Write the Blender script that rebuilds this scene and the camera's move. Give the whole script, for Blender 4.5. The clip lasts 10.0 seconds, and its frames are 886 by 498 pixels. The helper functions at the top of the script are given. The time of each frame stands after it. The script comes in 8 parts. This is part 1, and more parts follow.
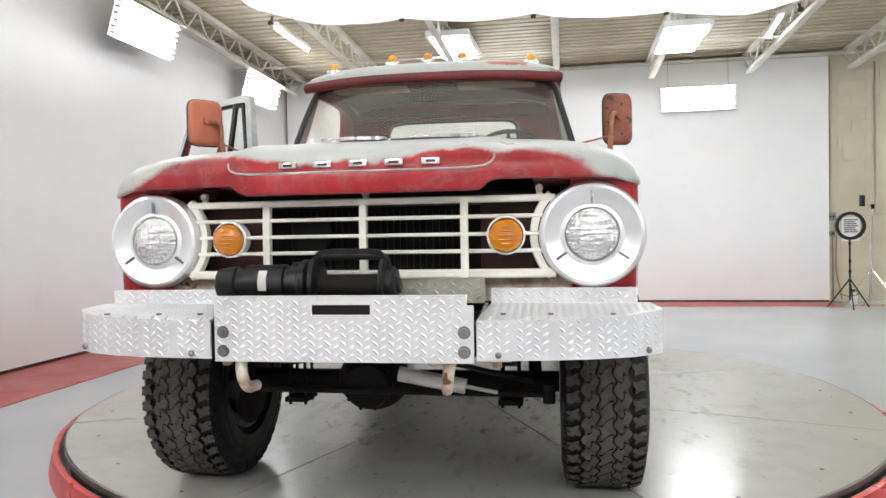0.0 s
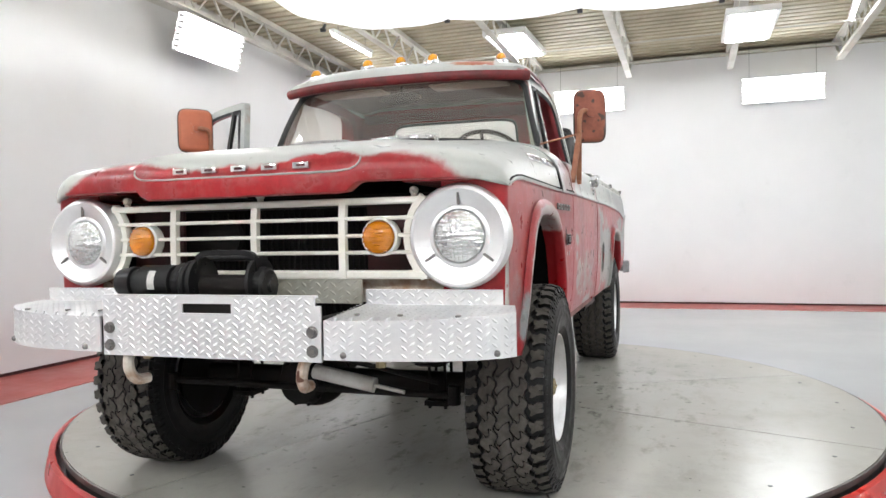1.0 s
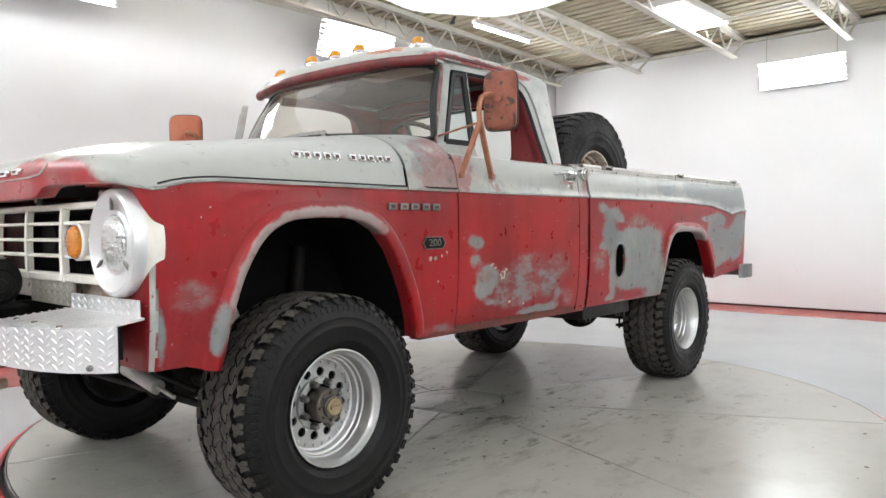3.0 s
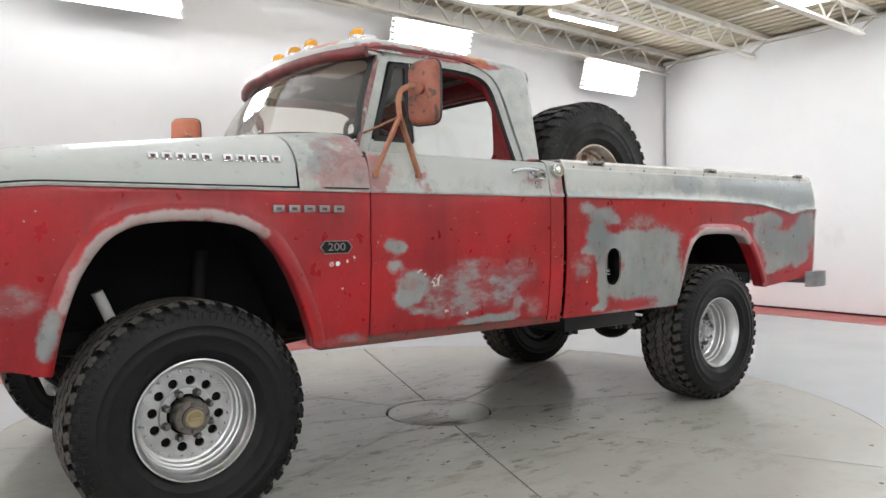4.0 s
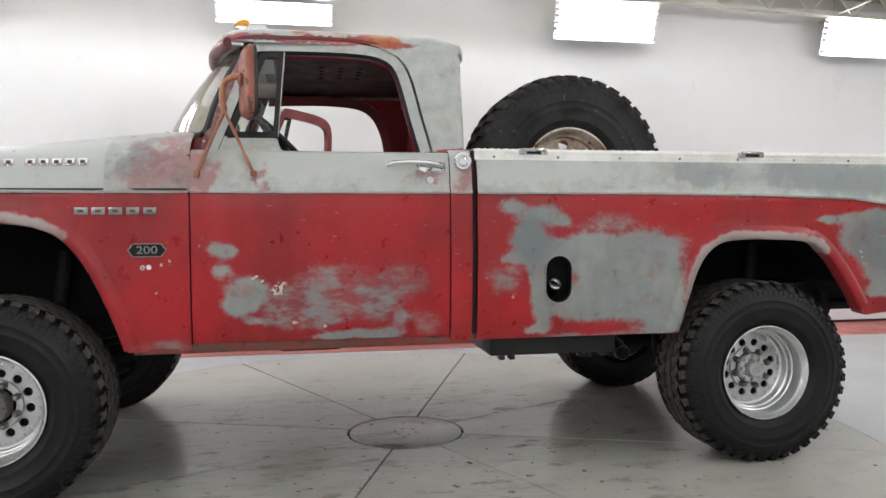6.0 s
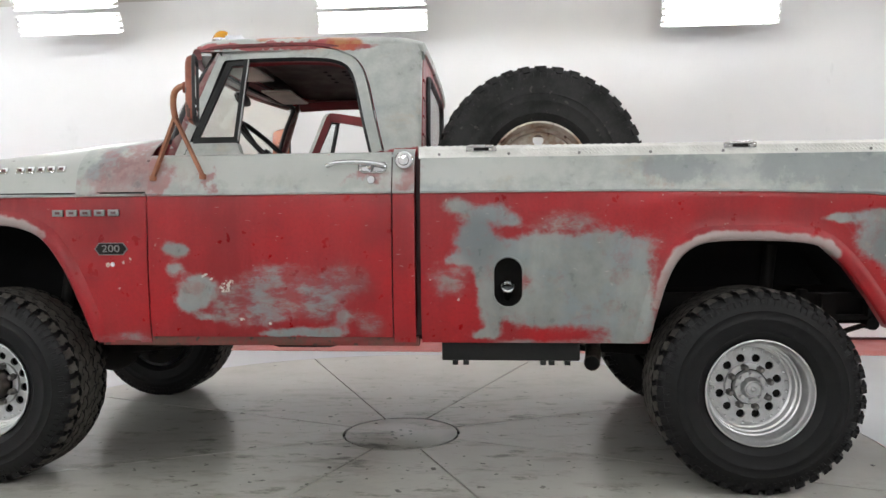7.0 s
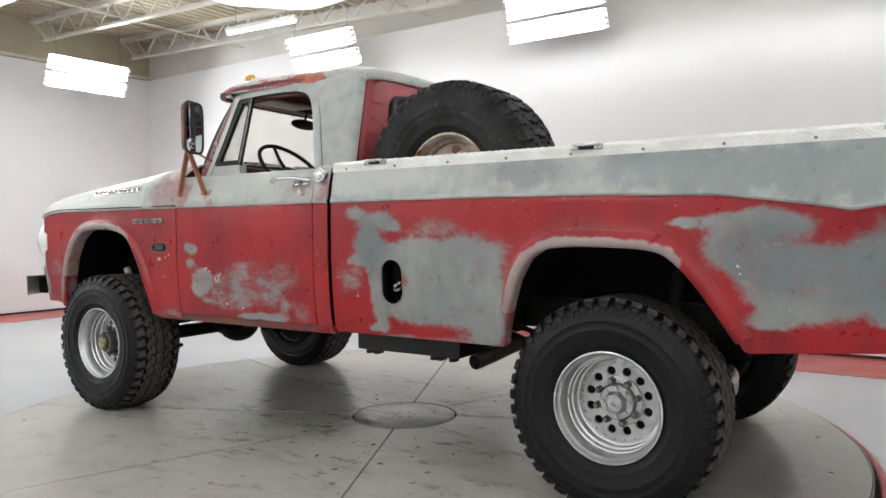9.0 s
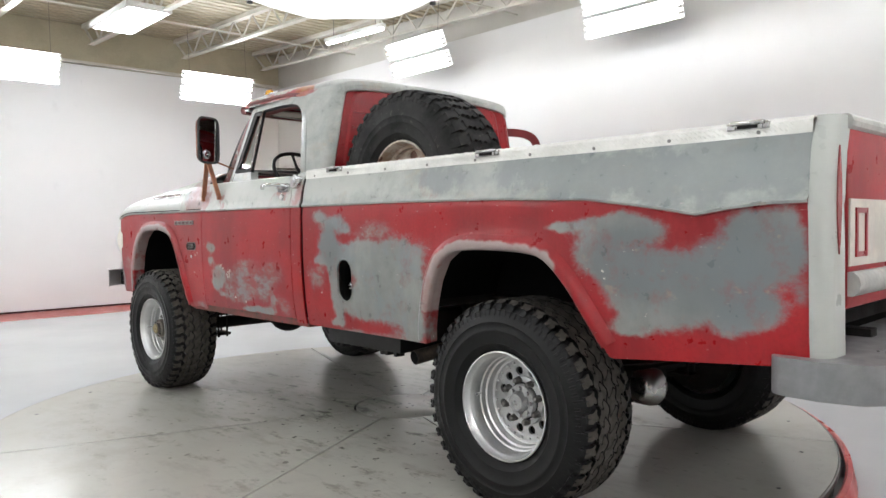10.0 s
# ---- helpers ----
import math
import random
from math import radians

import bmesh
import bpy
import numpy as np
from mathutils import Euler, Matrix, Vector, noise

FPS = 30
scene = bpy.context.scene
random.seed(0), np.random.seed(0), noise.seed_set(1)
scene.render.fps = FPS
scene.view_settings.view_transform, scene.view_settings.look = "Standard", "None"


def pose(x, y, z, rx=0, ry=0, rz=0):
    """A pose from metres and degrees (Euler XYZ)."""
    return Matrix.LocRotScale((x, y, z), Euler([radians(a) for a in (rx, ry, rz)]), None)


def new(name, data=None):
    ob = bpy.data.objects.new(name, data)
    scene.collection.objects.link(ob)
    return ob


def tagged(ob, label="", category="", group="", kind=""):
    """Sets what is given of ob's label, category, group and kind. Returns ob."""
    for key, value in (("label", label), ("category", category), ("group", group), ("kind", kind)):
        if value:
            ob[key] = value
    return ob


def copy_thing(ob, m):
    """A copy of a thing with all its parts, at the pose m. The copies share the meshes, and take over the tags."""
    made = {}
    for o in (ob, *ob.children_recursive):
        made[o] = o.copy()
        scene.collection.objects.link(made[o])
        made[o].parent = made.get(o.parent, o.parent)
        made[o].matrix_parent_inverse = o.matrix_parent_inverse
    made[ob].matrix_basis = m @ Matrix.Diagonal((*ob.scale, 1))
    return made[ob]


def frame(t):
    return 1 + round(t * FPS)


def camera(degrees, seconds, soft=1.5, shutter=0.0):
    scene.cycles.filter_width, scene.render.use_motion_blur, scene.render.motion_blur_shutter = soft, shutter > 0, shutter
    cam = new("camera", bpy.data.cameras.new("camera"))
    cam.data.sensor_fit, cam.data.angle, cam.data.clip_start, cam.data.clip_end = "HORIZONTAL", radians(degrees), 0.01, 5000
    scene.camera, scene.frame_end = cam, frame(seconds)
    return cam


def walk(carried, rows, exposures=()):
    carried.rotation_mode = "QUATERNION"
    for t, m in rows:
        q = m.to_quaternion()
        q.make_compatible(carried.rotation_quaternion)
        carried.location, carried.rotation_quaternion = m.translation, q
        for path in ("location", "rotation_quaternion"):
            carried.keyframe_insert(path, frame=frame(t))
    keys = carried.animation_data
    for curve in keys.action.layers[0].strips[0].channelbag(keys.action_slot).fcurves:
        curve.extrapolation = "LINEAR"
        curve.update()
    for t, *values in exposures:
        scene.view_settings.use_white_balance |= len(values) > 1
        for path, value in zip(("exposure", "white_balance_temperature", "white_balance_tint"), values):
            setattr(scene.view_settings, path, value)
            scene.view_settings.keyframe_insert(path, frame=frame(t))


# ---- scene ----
cam = camera(62.3, 10.0)
METRES, EYE, TILT, LEAN, TURN = 9.96, 1.03, 0.0, 0.0, 8.5
START_X, START_Y = 0.64, -3.08
ROWS = [
    (0.0, 0.0, 0.0, 0.0, -0.02, -1.23, 0.99),
    (0.5, 0.0368, -0.0014, 0.0007, 4.08, -1.34, 0.76),
    (1.0, 0.0795, 0.0032, -0.0004, 9.2, -1.16, 1.1),
    (1.5, 0.1245, 0.0153, 0.0014, 14.75, -1.47, 0.74),
    (2.0, 0.1708, 0.0347, 0.0004, 20.57, -1.36, 0.95),
    (2.5, 0.2139, 0.0626, 0.0013, 26.51, -1.5, 0.81),
    (4.0, 0.3165, 0.1813, 0.0032, 44.74, -1.65, 0.58),
    (4.5, 0.3429, 0.2245, 0.0037, 51.14, -1.63, 0.53),
    (5.0, 0.3611, 0.2712, 0.0043, 57.42, -1.62, 0.49),
    (5.5, 0.377, 0.3212, 0.0052, 63.97, -1.77, 0.33),
    (7.0, 0.3987, 0.4721, 0.0036, 85.63, -1.62, 0.42),
    (7.5, 0.402, 0.5236, 0.0034, 93.7, -1.5, 0.35),
    (8.0, 0.4035, 0.5727, 0.0039, 100.75, -1.5, 0.39),
    (8.5, 0.4005, 0.6269, 0.0039, 108.15, -1.41, 0.37),
    (9.0, 0.3947, 0.6772, 0.0056, 114.56, -1.65, 0.53),
    (9.5, 0.3818, 0.7278, 0.0051, 121.01, -1.49, 0.34),
    (10.0, 0.3578, 0.7728, 0.0082, 127.52, -1.94, 0.68),
]
walk(cam, [(t, pose(START_X, START_Y, EYE, TILT, LEAN, TURN) @ pose(METRES * x, METRES * y, METRES * z, 90 + pitch, roll, yaw)) for t, x, y, z, yaw, pitch, roll in ROWS],
     exposures=[(0.0, 0.47), (1.0, 0.49), (2.5, 0.51), (4.5, 0.47), (7.0, 0.40), (8.5, 0.41), (10.0, 0.48)])

# ---- world ----
world = bpy.data.worlds.new("world")
world.use_nodes = True
scene.world = world
world.node_tree.nodes["Background"].inputs[0].default_value = (0.9, 0.95, 1.0, 1)
world.node_tree.nodes["Background"].inputs[1].default_value = 0.05

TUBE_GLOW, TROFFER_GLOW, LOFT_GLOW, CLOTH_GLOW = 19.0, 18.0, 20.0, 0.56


# ---- materials ----
class Graph:
    """A small helper to write a node material."""

    def __init__(self, name):
        self.m = bpy.data.materials.new(name)
        self.m.use_nodes = True
        self.t = self.m.node_tree
        self.b = self.t.nodes["Principled BSDF"]
        self.co = self.node("ShaderNodeTexCoord").outputs["Object"]

    def node(self, kind, operation="", interpolation_type="", data_type=""):
        n = self.t.nodes.new(kind)
        if operation:
            n.operation = operation
        if interpolation_type:
            n.interpolation_type = interpolation_type
        if data_type:
            n.data_type = data_type
        return n

    def put(self, socket, value):
        if isinstance(value, bpy.types.NodeSocket):
            self.t.links.new(value, socket)
        elif isinstance(value, (tuple, list)) and len(value) == 3 and socket.type == "RGBA":
            socket.default_value = (*value, 1)
        else:
            socket.default_value = value

    def math(self, op, a, b=0.0, c=0.0):
        n = self.node("ShaderNodeMath", operation=op)
        for s, v in zip(n.inputs, (a, b, c)):
            self.put(s, v)
        return n.outputs[0]

    def vec(self, op, a, b=(0, 0, 0), c=(0, 0, 0)):
        n = self.node("ShaderNodeVectorMath", operation=op)
        for s, v in zip(n.inputs, (a, b, c)):
            self.put(s, v)
        return n.outputs["Value"] if op in ("LENGTH", "DISTANCE", "DOT_PRODUCT") else n.outputs[0]

    def noise(self, scale, detail=4.0, rough=0.55, co=None, color=False):
        n = self.node("ShaderNodeTexNoise")
        self.put(n.inputs["Vector"], co or self.co)
        self.put(n.inputs["Scale"], scale)
        self.put(n.inputs["Detail"], detail)
        self.put(n.inputs["Roughness"], rough)
        return n.outputs["Color" if color else "Fac"]

    def stretch(self, sx, sy, sz):
        return self.vec("MULTIPLY", self.co, (sx, sy, sz))

    def ramp(self, f, lo, hi, a=0.0, b=1.0):
        n = self.node("ShaderNodeMapRange", interpolation_type="SMOOTHSTEP")
        for s, v in zip(n.inputs, (f, lo, hi, a, b)):
            self.put(s, v)
        return n.outputs[0]

    def mix(self, f, a, b):
        n = self.node("ShaderNodeMix", data_type="RGBA")
        self.put(n.inputs[0], f)
        self.put(n.inputs[6], a)
        self.put(n.inputs[7], b)
        return n.outputs[2]

    def bump(self, height, strength=0.2, distance=0.01):
        n = self.node("ShaderNodeBump")
        self.put(n.inputs["Height"], height)
        self.put(n.inputs["Strength"], strength)
        self.put(n.inputs["Distance"], distance)
        self.t.links.new(n.outputs[0], self.b.inputs["Normal"])

    def done(self, color, rough=0.5, metal=0.0, coat=0.0, spec=0.5):
        self.put(self.b.inputs["Base Color"], color)
        self.put(self.b.inputs["Roughness"], rough)
        self.put(self.b.inputs["Metallic"], metal)
        self.put(self.b.inputs["Coat Weight"], coat)
        self.put(self.b.inputs["Specular IOR Level"], spec)
        return self.m


def worn(name, a, b, scale=6.0, rough=(0.4, 0.6), metal=0.0, bump=0.05, fine=60.0, specks=None, coat=0.0, spec=0.5):
    """Two tones mixed by noise at two scales, with rough patches, fine relief and, where given, specks of a third tone."""
    g = Graph(name)
    big = g.noise(scale, 5)
    small = g.noise(fine, 3)
    f = g.ramp(g.math("ADD", g.math("MULTIPLY", big, 0.75), g.math("MULTIPLY", small, 0.25)), 0.36, 0.64)
    col = g.mix(f, a, b)
    if specks:
        col = g.mix(g.ramp(g.noise(fine * 0.45, 2, 0.5), specks[1], specks[1] + 0.05), col, specks[0])
    g.bump(small, bump, 0.004)
    return g.done(col, g.ramp(big, 0.3, 0.7, rough[0], rough[1]), metal, coat, spec)


RED, DEEP, FADED = (0.345, 0.004, 0.008), (0.225, 0.004, 0.007), (0.35, 0.018, 0.022)
PRIMER, PRIMER_LIGHT, PRIMER_DARK = (0.325, 0.342, 0.316), (0.44, 0.45, 0.418), (0.205, 0.226, 0.228)


def paint(name, spots, base="red", light=(), dark=(), rust=(), reds=(), haze=(), flakes=(), ragged=0.10, chips=0.74, red_soft=0.35, red_share=1.0, red_low=0.7):
    """Old paint: a base coat with sanded-through spots (centre, radii) of primer, lighter and darker tones, bare rust,
    and chips.
    """
    g = Graph(name)
    warp = g.vec("SUBTRACT", g.noise(6.5, 6, 0.60, color=True), (0.5, 0.5, 0.5))
    fine = g.vec("SUBTRACT", g.noise(38.0, 3, 0.6, color=True), (0.5, 0.5, 0.5))
    p = g.vec("MULTIPLY_ADD", warp, (ragged * 2.4,) * 3, g.vec("MULTIPLY_ADD", fine, (ragged * 0.5,) * 3, g.co))

    edge = g.math("ADD", g.math("MULTIPLY", g.math("SUBTRACT", g.noise(11.0, 8, 0.72, g.stretch(1, 0.9, 1)), 0.5), 1.15), g.math("MULTIPLY", g.math("SUBTRACT", g.noise(48.0, 5, 0.7, g.stretch(1, 0.7, 1)), 0.5), 0.65))

    def mask(shapes, soft=0.28, crisp=False):
        soft = soft if crisp else min(0.78, 0.7 * soft)
        total = None
        for c, r in shapes:
            d = g.vec("MULTIPLY", g.vec("SUBTRACT", p, c), tuple(1.0 / k for k in r))
            m = g.math("POWER", 0.42, g.vec("DOT_PRODUCT", d, d))
            total = m if total is None else g.math("ADD", total, m)
        if crisp:
            total = g.math("ADD", total, edge)
        mean = 0.645 if crisp else 0.44
        return g.ramp(total, mean - soft / 2, mean + soft / 2)

    big, mid = g.noise(2.2, 4), g.noise(14.0, 5, 0.6)
    streak = g.noise(11.0, 5, 0.65, g.stretch(1, 1, 0.14))
    red = g.mix(g.ramp(big, 0.35, 0.62), RED, DEEP)
    red = g.mix(g.math("MULTIPLY", g.ramp(streak, 0.42, 0.68), 0.4), red, FADED)
    red = g.mix(g.math("MULTIPLY", g.ramp(g.noise(5.0, 5, 0.65, g.stretch(1, 1, 0.22)), 0.54, 0.74), 0.28), red, tuple(k * 0.55 for k in DEEP))
    red = g.mix(g.math("MULTIPLY", g.ramp(g.noise(4.2, 6, 0.7), 0.52, 0.75), 0.07), red, (0.30, 0.085, 0.08))
    red = g.mix(g.math("MULTIPLY", g.ramp(g.noise(75.0, 4, 0.65), 0.42, 0.66), 0.30), red, tuple(k * 0.55 for k in RED))
    grey = g.mix(g.ramp(mid, 0.25, 0.75), PRIMER, PRIMER_LIGHT)
    grey = g.mix(g.math("MULTIPLY", g.ramp(g.noise(3.1, 6, 0.7, g.stretch(1, 0.6, 1)), 0.48, 0.66), 0.40), grey, (0.255, 0.290, 0.300))
    grey = g.mix(g.math("MULTIPLY", g.ramp(g.noise(4.1, 6, 0.7), 0.50, 0.72), 0.28), grey, PRIMER_DARK)
    grey = g.mix(g.math("MULTIPLY", g.ramp(g.noise(8.0, 5, 0.7, g.stretch(1, 0.5, 1)), 0.54, 0.70), 0.50), grey, (0.42, 0.35, 0.26))
    grey = g.mix(g.math("MULTIPLY", g.ramp(g.noise(5.0, 6, 0.72, g.stretch(1, 1, 0.6)), 0.60, 0.70), 0.35), grey, (0.30, 0.13, 0.10))
    grey = g.mix(g.math("MULTIPLY", g.ramp(g.noise(60.0, 4, 0.65), 0.42, 0.66), 0.10), grey, tuple(k * 0.6 for k in PRIMER))
    col = red if base == "red" else grey
    if spots:
        blue = g.mix(g.ramp(mid, 0.30, 0.70), (0.200, 0.208, 0.198), (0.245, 0.250, 0.236))
        blue = g.mix(g.math("MULTIPLY", g.ramp(g.noise(3.6, 5, 0.7), 0.46, 0.62), 0.75), blue, (0.205, 0.235, 0.245))
        blue = g.mix(g.math("MULTIPLY", g.ramp(g.noise(4.5, 5, 0.65, g.stretch(1, 1, 0.45)), 0.48, 0.72), 0.22), blue, PRIMER_LIGHT)
        blue = g.mix(g.math("MULTIPLY", g.ramp(g.noise(24.0, 4, 0.7), 0.60, 0.72), 0.25), blue, (0.33, 0.27, 0.21))
        thin = g.math("MULTIPLY", g.ramp(g.noise(13.0, 6, 0.7, g.stretch(1, 0.6, 1.3)), 0.40, 0.60, 0.20, 0.92), g.ramp(g.noise(30.0, 3, 0.6, g.stretch(1, 0.5, 1)), 0.3, 0.6, 0.65, 1.0))
        if dark:
            blue = g.mix(g.math("MULTIPLY", mask(dark, 1.0), 0.8), blue, (0.140, 0.156, 0.160))
            blue = g.mix(g.math("MULTIPLY", g.math("MULTIPLY", mask(dark, 1.0), g.ramp(g.noise(16.0, 4, 0.65, g.stretch(1, 0.6, 1)), 0.60, 0.68)), 0.45), blue, (0.34, 0.28, 0.20))
        if haze:
            col = g.mix(g.math("MULTIPLY", mask(haze, 0.85, True), thin), col, blue)
        col = g.mix(g.math("MULTIPLY", mask(spots, 0.62, True), g.ramp(g.noise(9.0, 6, 0.7), 0.30, 0.50, 0.70, 1.0)), col, blue)
    if light:
        col = g.mix(g.math("MULTIPLY", g.math("MULTIPLY", mask(light, 0.7), 0.8), g.ramp(g.noise(7.0, 5, 0.65), 0.30, 0.55, 0.62, 1.0) if spots else 1.0), col, (0.37, 0.345, 0.325) if spots else PRIMER_LIGHT)
    if dark and not spots:
        col = g.mix(g.math("MULTIPLY", mask(dark, 1.1), 0.75), col, PRIMER_DARK)
    if reds:
        col = g.mix(g.math("MULTIPLY", mask(reds, red_soft), g.ramp(mid, 0.3, 0.55, red_low * red_share, red_share)), col, red)
    if rust:
        col = g.mix(mask(rust, 0.4), col, g.mix(g.ramp(mid, 0.4, 0.6), (0.34, 0.060, 0.025), (0.36, 0.15, 0.055)))
    if flakes:
        col = g.mix(g.math("MULTIPLY", mask(flakes, 0.5), g.ramp(g.noise(48.0, 3, 0.6), 0.50, 0.54)), col, (0.55, 0.52, 0.46))
    chips += 0.0 if base == "red" else 0.03
    chip = g.math("MULTIPLY", g.ramp(g.noise(34.0, 2, 0.5), chips, chips + 0.03), g.ramp(g.noise(3.3, 2), 0.45, 0.6))
    col = g.mix(chip, col, (0.5, 0.47, 0.42) if base == "red" else (0.30, 0.10, 0.08))
    scratch = g.ramp(g.noise(6.0, 2, 0.5, g.stretch(4, 4, 26)), 0.75, 0.765)
    col = g.mix(g.math("MULTIPLY", scratch, 0.5), col, (0.5, 0.42, 0.4))
    g.bump(g.noise(90.0, 3), 0.06, 0.003)
    g.put(g.b.inputs["Sheen Weight"], 0.05)
    g.put(g.b.inputs["Sheen Roughness"], 0.45)
    return g.done(col, g.ramp(mid, 0.3, 0.7, 0.27, 0.35), 0.0, 0.0, 0.42)


def metal(name, color, rough=(0.15, 0.3), bump=0.02):
    return worn(name, color, tuple(k * 0.86 for k in color), 9.0, rough, 1.0, bump, 120.0)


def glow(name, color, strength):
    g = Graph(name)
    g.put(g.b.inputs["Emission Color"], color)
    g.put(g.b.inputs["Emission Strength"], strength)
    return g.done((0.8, 0.8, 0.8), 0.4)


def glass(name, tint, rough=0.02, alpha=0.12):
    """Thin glazing: clear sheet with a sharp reflection that grows towards grazing angles."""
    m = bpy.data.materials.new(name)
    m.use_nodes = True
    t = m.node_tree
    t.nodes.clear()
    out = t.nodes.new("ShaderNodeOutputMaterial")
    mix = t.nodes.new("ShaderNodeMixShader")
    clear = t.nodes.new("ShaderNodeBsdfTransparent")
    clear.inputs[0].default_value = (*tint, 1)
    gloss = t.nodes.new("ShaderNodeBsdfGlossy")
    gloss.inputs["Roughness"].default_value = rough
    facing = t.nodes.new("ShaderNodeLayerWeight")
    facing.inputs[0].default_value = 0.5
    power = t.nodes.new("ShaderNodeMath")
    power.operation = "POWER"
    power.inputs[1].default_value = 4.0
    t.links.new(facing.outputs["Facing"], power.inputs[0])
    fres = t.nodes.new("ShaderNodeMath")
    fres.operation = "MULTIPLY_ADD"
    fres.inputs[1].default_value, fres.inputs[2].default_value = 0.8, 0.03
    t.links.new(power.outputs[0], fres.inputs[0])
    # Pale brown film: dust, with the veil of hazy reflection painted in.
    dirt = t.nodes.new("ShaderNodeBsdfDiffuse")
    dirt.inputs[0].default_value = (0.56, 0.49, 0.41, 1)
    film = t.nodes.new("ShaderNodeMixShader")
    film.inputs[0].default_value = alpha
    t.links.new(clear.outputs[0], film.inputs[1])
    t.links.new(dirt.outputs[0], film.inputs[2])
    t.links.new(fres.outputs[0], mix.inputs[0])
    t.links.new(film.outputs[0], mix.inputs[1])
    t.links.new(gloss.outputs[0], mix.inputs[2])
    t.links.new(mix.outputs[0], out.inputs[0])
    return m


def lens(name, color, rough=0.08):
    g = Graph(name)
    g.put(g.b.inputs["Transmission Weight"], 0.35)
    return g.done(g.mix(g.noise(30, 2), color, tuple(k * 0.7 for k in color)), rough, 0, 0.5)


def fluted(name):
    """Moulded lamp glass over a bright reflector: narrow upright flutes and a few cross steps."""
    g = Graph(name)
    wave = g.node("ShaderNodeTexWave")
    g.put(wave.inputs["Vector"], g.co)
    g.put(wave.inputs["Scale"], 20.0)
    g.put(wave.inputs["Distortion"], 1.5)
    g.bump(g.math("ADD", g.math("MULTIPLY", wave.outputs["Fac"], 0.25), g.math("MULTIPLY", g.noise(24.0, 1, 0.5, g.stretch(1, 1, 3)), 2.2)), 0.35, 0.012)
    return g.done((0.66, 0.67, 0.66), 0.12, 0.75, 0.6)


INF = 9.0
# spots of primer on the driver's side and, alike, on the other side: centre (any x, y, z), radii
DOOR_SPOTS = ((0.823, 0.997, 0.049, 0.031), (0.866, 0.977, 0.043, 0.024), (0.822, 0.907, 0.039, 0.027), (0.899, 0.809, 0.070, 0.068), (0.958, 0.822, 0.062, 0.058), (0.881, 0.760, 0.048, 0.029), (0.968, 0.709, 0.049, 0.018),
              (1.361, 0.649, 0.149, 0.022), (1.253, 0.634, 0.075, 0.012), (1.463, 0.635, 0.079, 0.017), (1.538, 0.703, 0.050, 0.043))
BED_SPOTS = ((2.002, 1.151, 0.059, 0.032), (2.148, 1.136, 0.078, 0.035), (2.209, 1.098, 0.050, 0.020), (2.062, 1.061, 0.066, 0.063), (2.078, 0.981, 0.077, 0.060), (1.988, 0.935, 0.041, 0.022), (2.111, 0.817, 0.036, 0.106), (2.139, 0.905, 0.055, 0.063), (2.252, 0.958, 0.128, 0.072),
             (2.419, 0.855, 0.182, 0.160), (2.604, 0.850, 0.146, 0.168), (2.690, 0.800, 0.067, 0.175), (2.280, 0.743, 0.129, 0.061), (2.697, 0.648, 0.068, 0.058), (2.461, 0.726, 0.183, 0.047), (2.396, 0.977, 0.151, 0.049), (2.628, 0.984, 0.103, 0.042), (2.139, 0.690, 0.025, 0.066), (2.097, 0.639, 0.061, 0.020))
REAR_SPOTS = ((3.470, 1.090, 0.055, 0.018), (3.606, 1.098, 0.085, 0.036), (3.724, 1.107, 0.069, 0.041), (3.822, 1.091, 0.078, 0.036), (3.624, 1.008, 0.078, 0.057), (3.717, 0.969, 0.108, 0.078), (3.837, 0.933, 0.145, 0.083), (3.792, 0.839, 0.103, 0.066),
              (3.759, 0.762, 0.065, 0.024), (4.023, 0.927, 0.152, 0.085), (4.162, 1.015, 0.117, 0.085), (4.165, 1.096, 0.075, 0.042), (4.264, 1.049, 0.042, 0.097), (4.096, 0.794, 0.041, 0.040), (4.187, 0.839, 0.067, 0.051), (3.944, 0.845, 0.160, 0.067))
FENDER_SPOTS = ((-0.650, 0.740, 0.016, 0.120), (-0.440, 0.765, 0.030, 0.085), (-0.470, 0.70, 0.026, 0.045))


def on_side(shapes):
    """Spots (y, z, half length, half height) that reach through the panel whatever its x."""
    return [((0, y, z), (INF, a, b)) for y, z, a, b in shapes]


SIDE_SPOTS = on_side(DOOR_SPOTS + BED_SPOTS + REAR_SPOTS + FENDER_SPOTS)
SIDE_HAZE = on_side(((1.104, 0.767, 0.137, 0.069), (1.220, 0.798, 0.129, 0.088), (1.267, 0.859, 0.066, 0.051), (1.126, 0.707, 0.126, 0.030), (1.434, 0.743, 0.109, 0.052), (1.362, 0.828, 0.132, 0.075), (1.558, 0.858, 0.075, 0.059), (1.653, 0.674, 0.056, 0.053),
                     (1.969, 0.859, 0.082, 0.070), (2.425, 1.079, 0.150, 0.045), (2.726, 0.998, 0.077, 0.066), (2.620, 0.617, 0.091, 0.040), (4.026, 0.996, 0.107, 0.067), (4.294, 0.972, 0.030, 0.093), (-0.547, 0.848, 0.071, 0.053), (0.60, 0.610, 0.12, 0.030), (2.30, 0.600, 0.20, 0.014)))
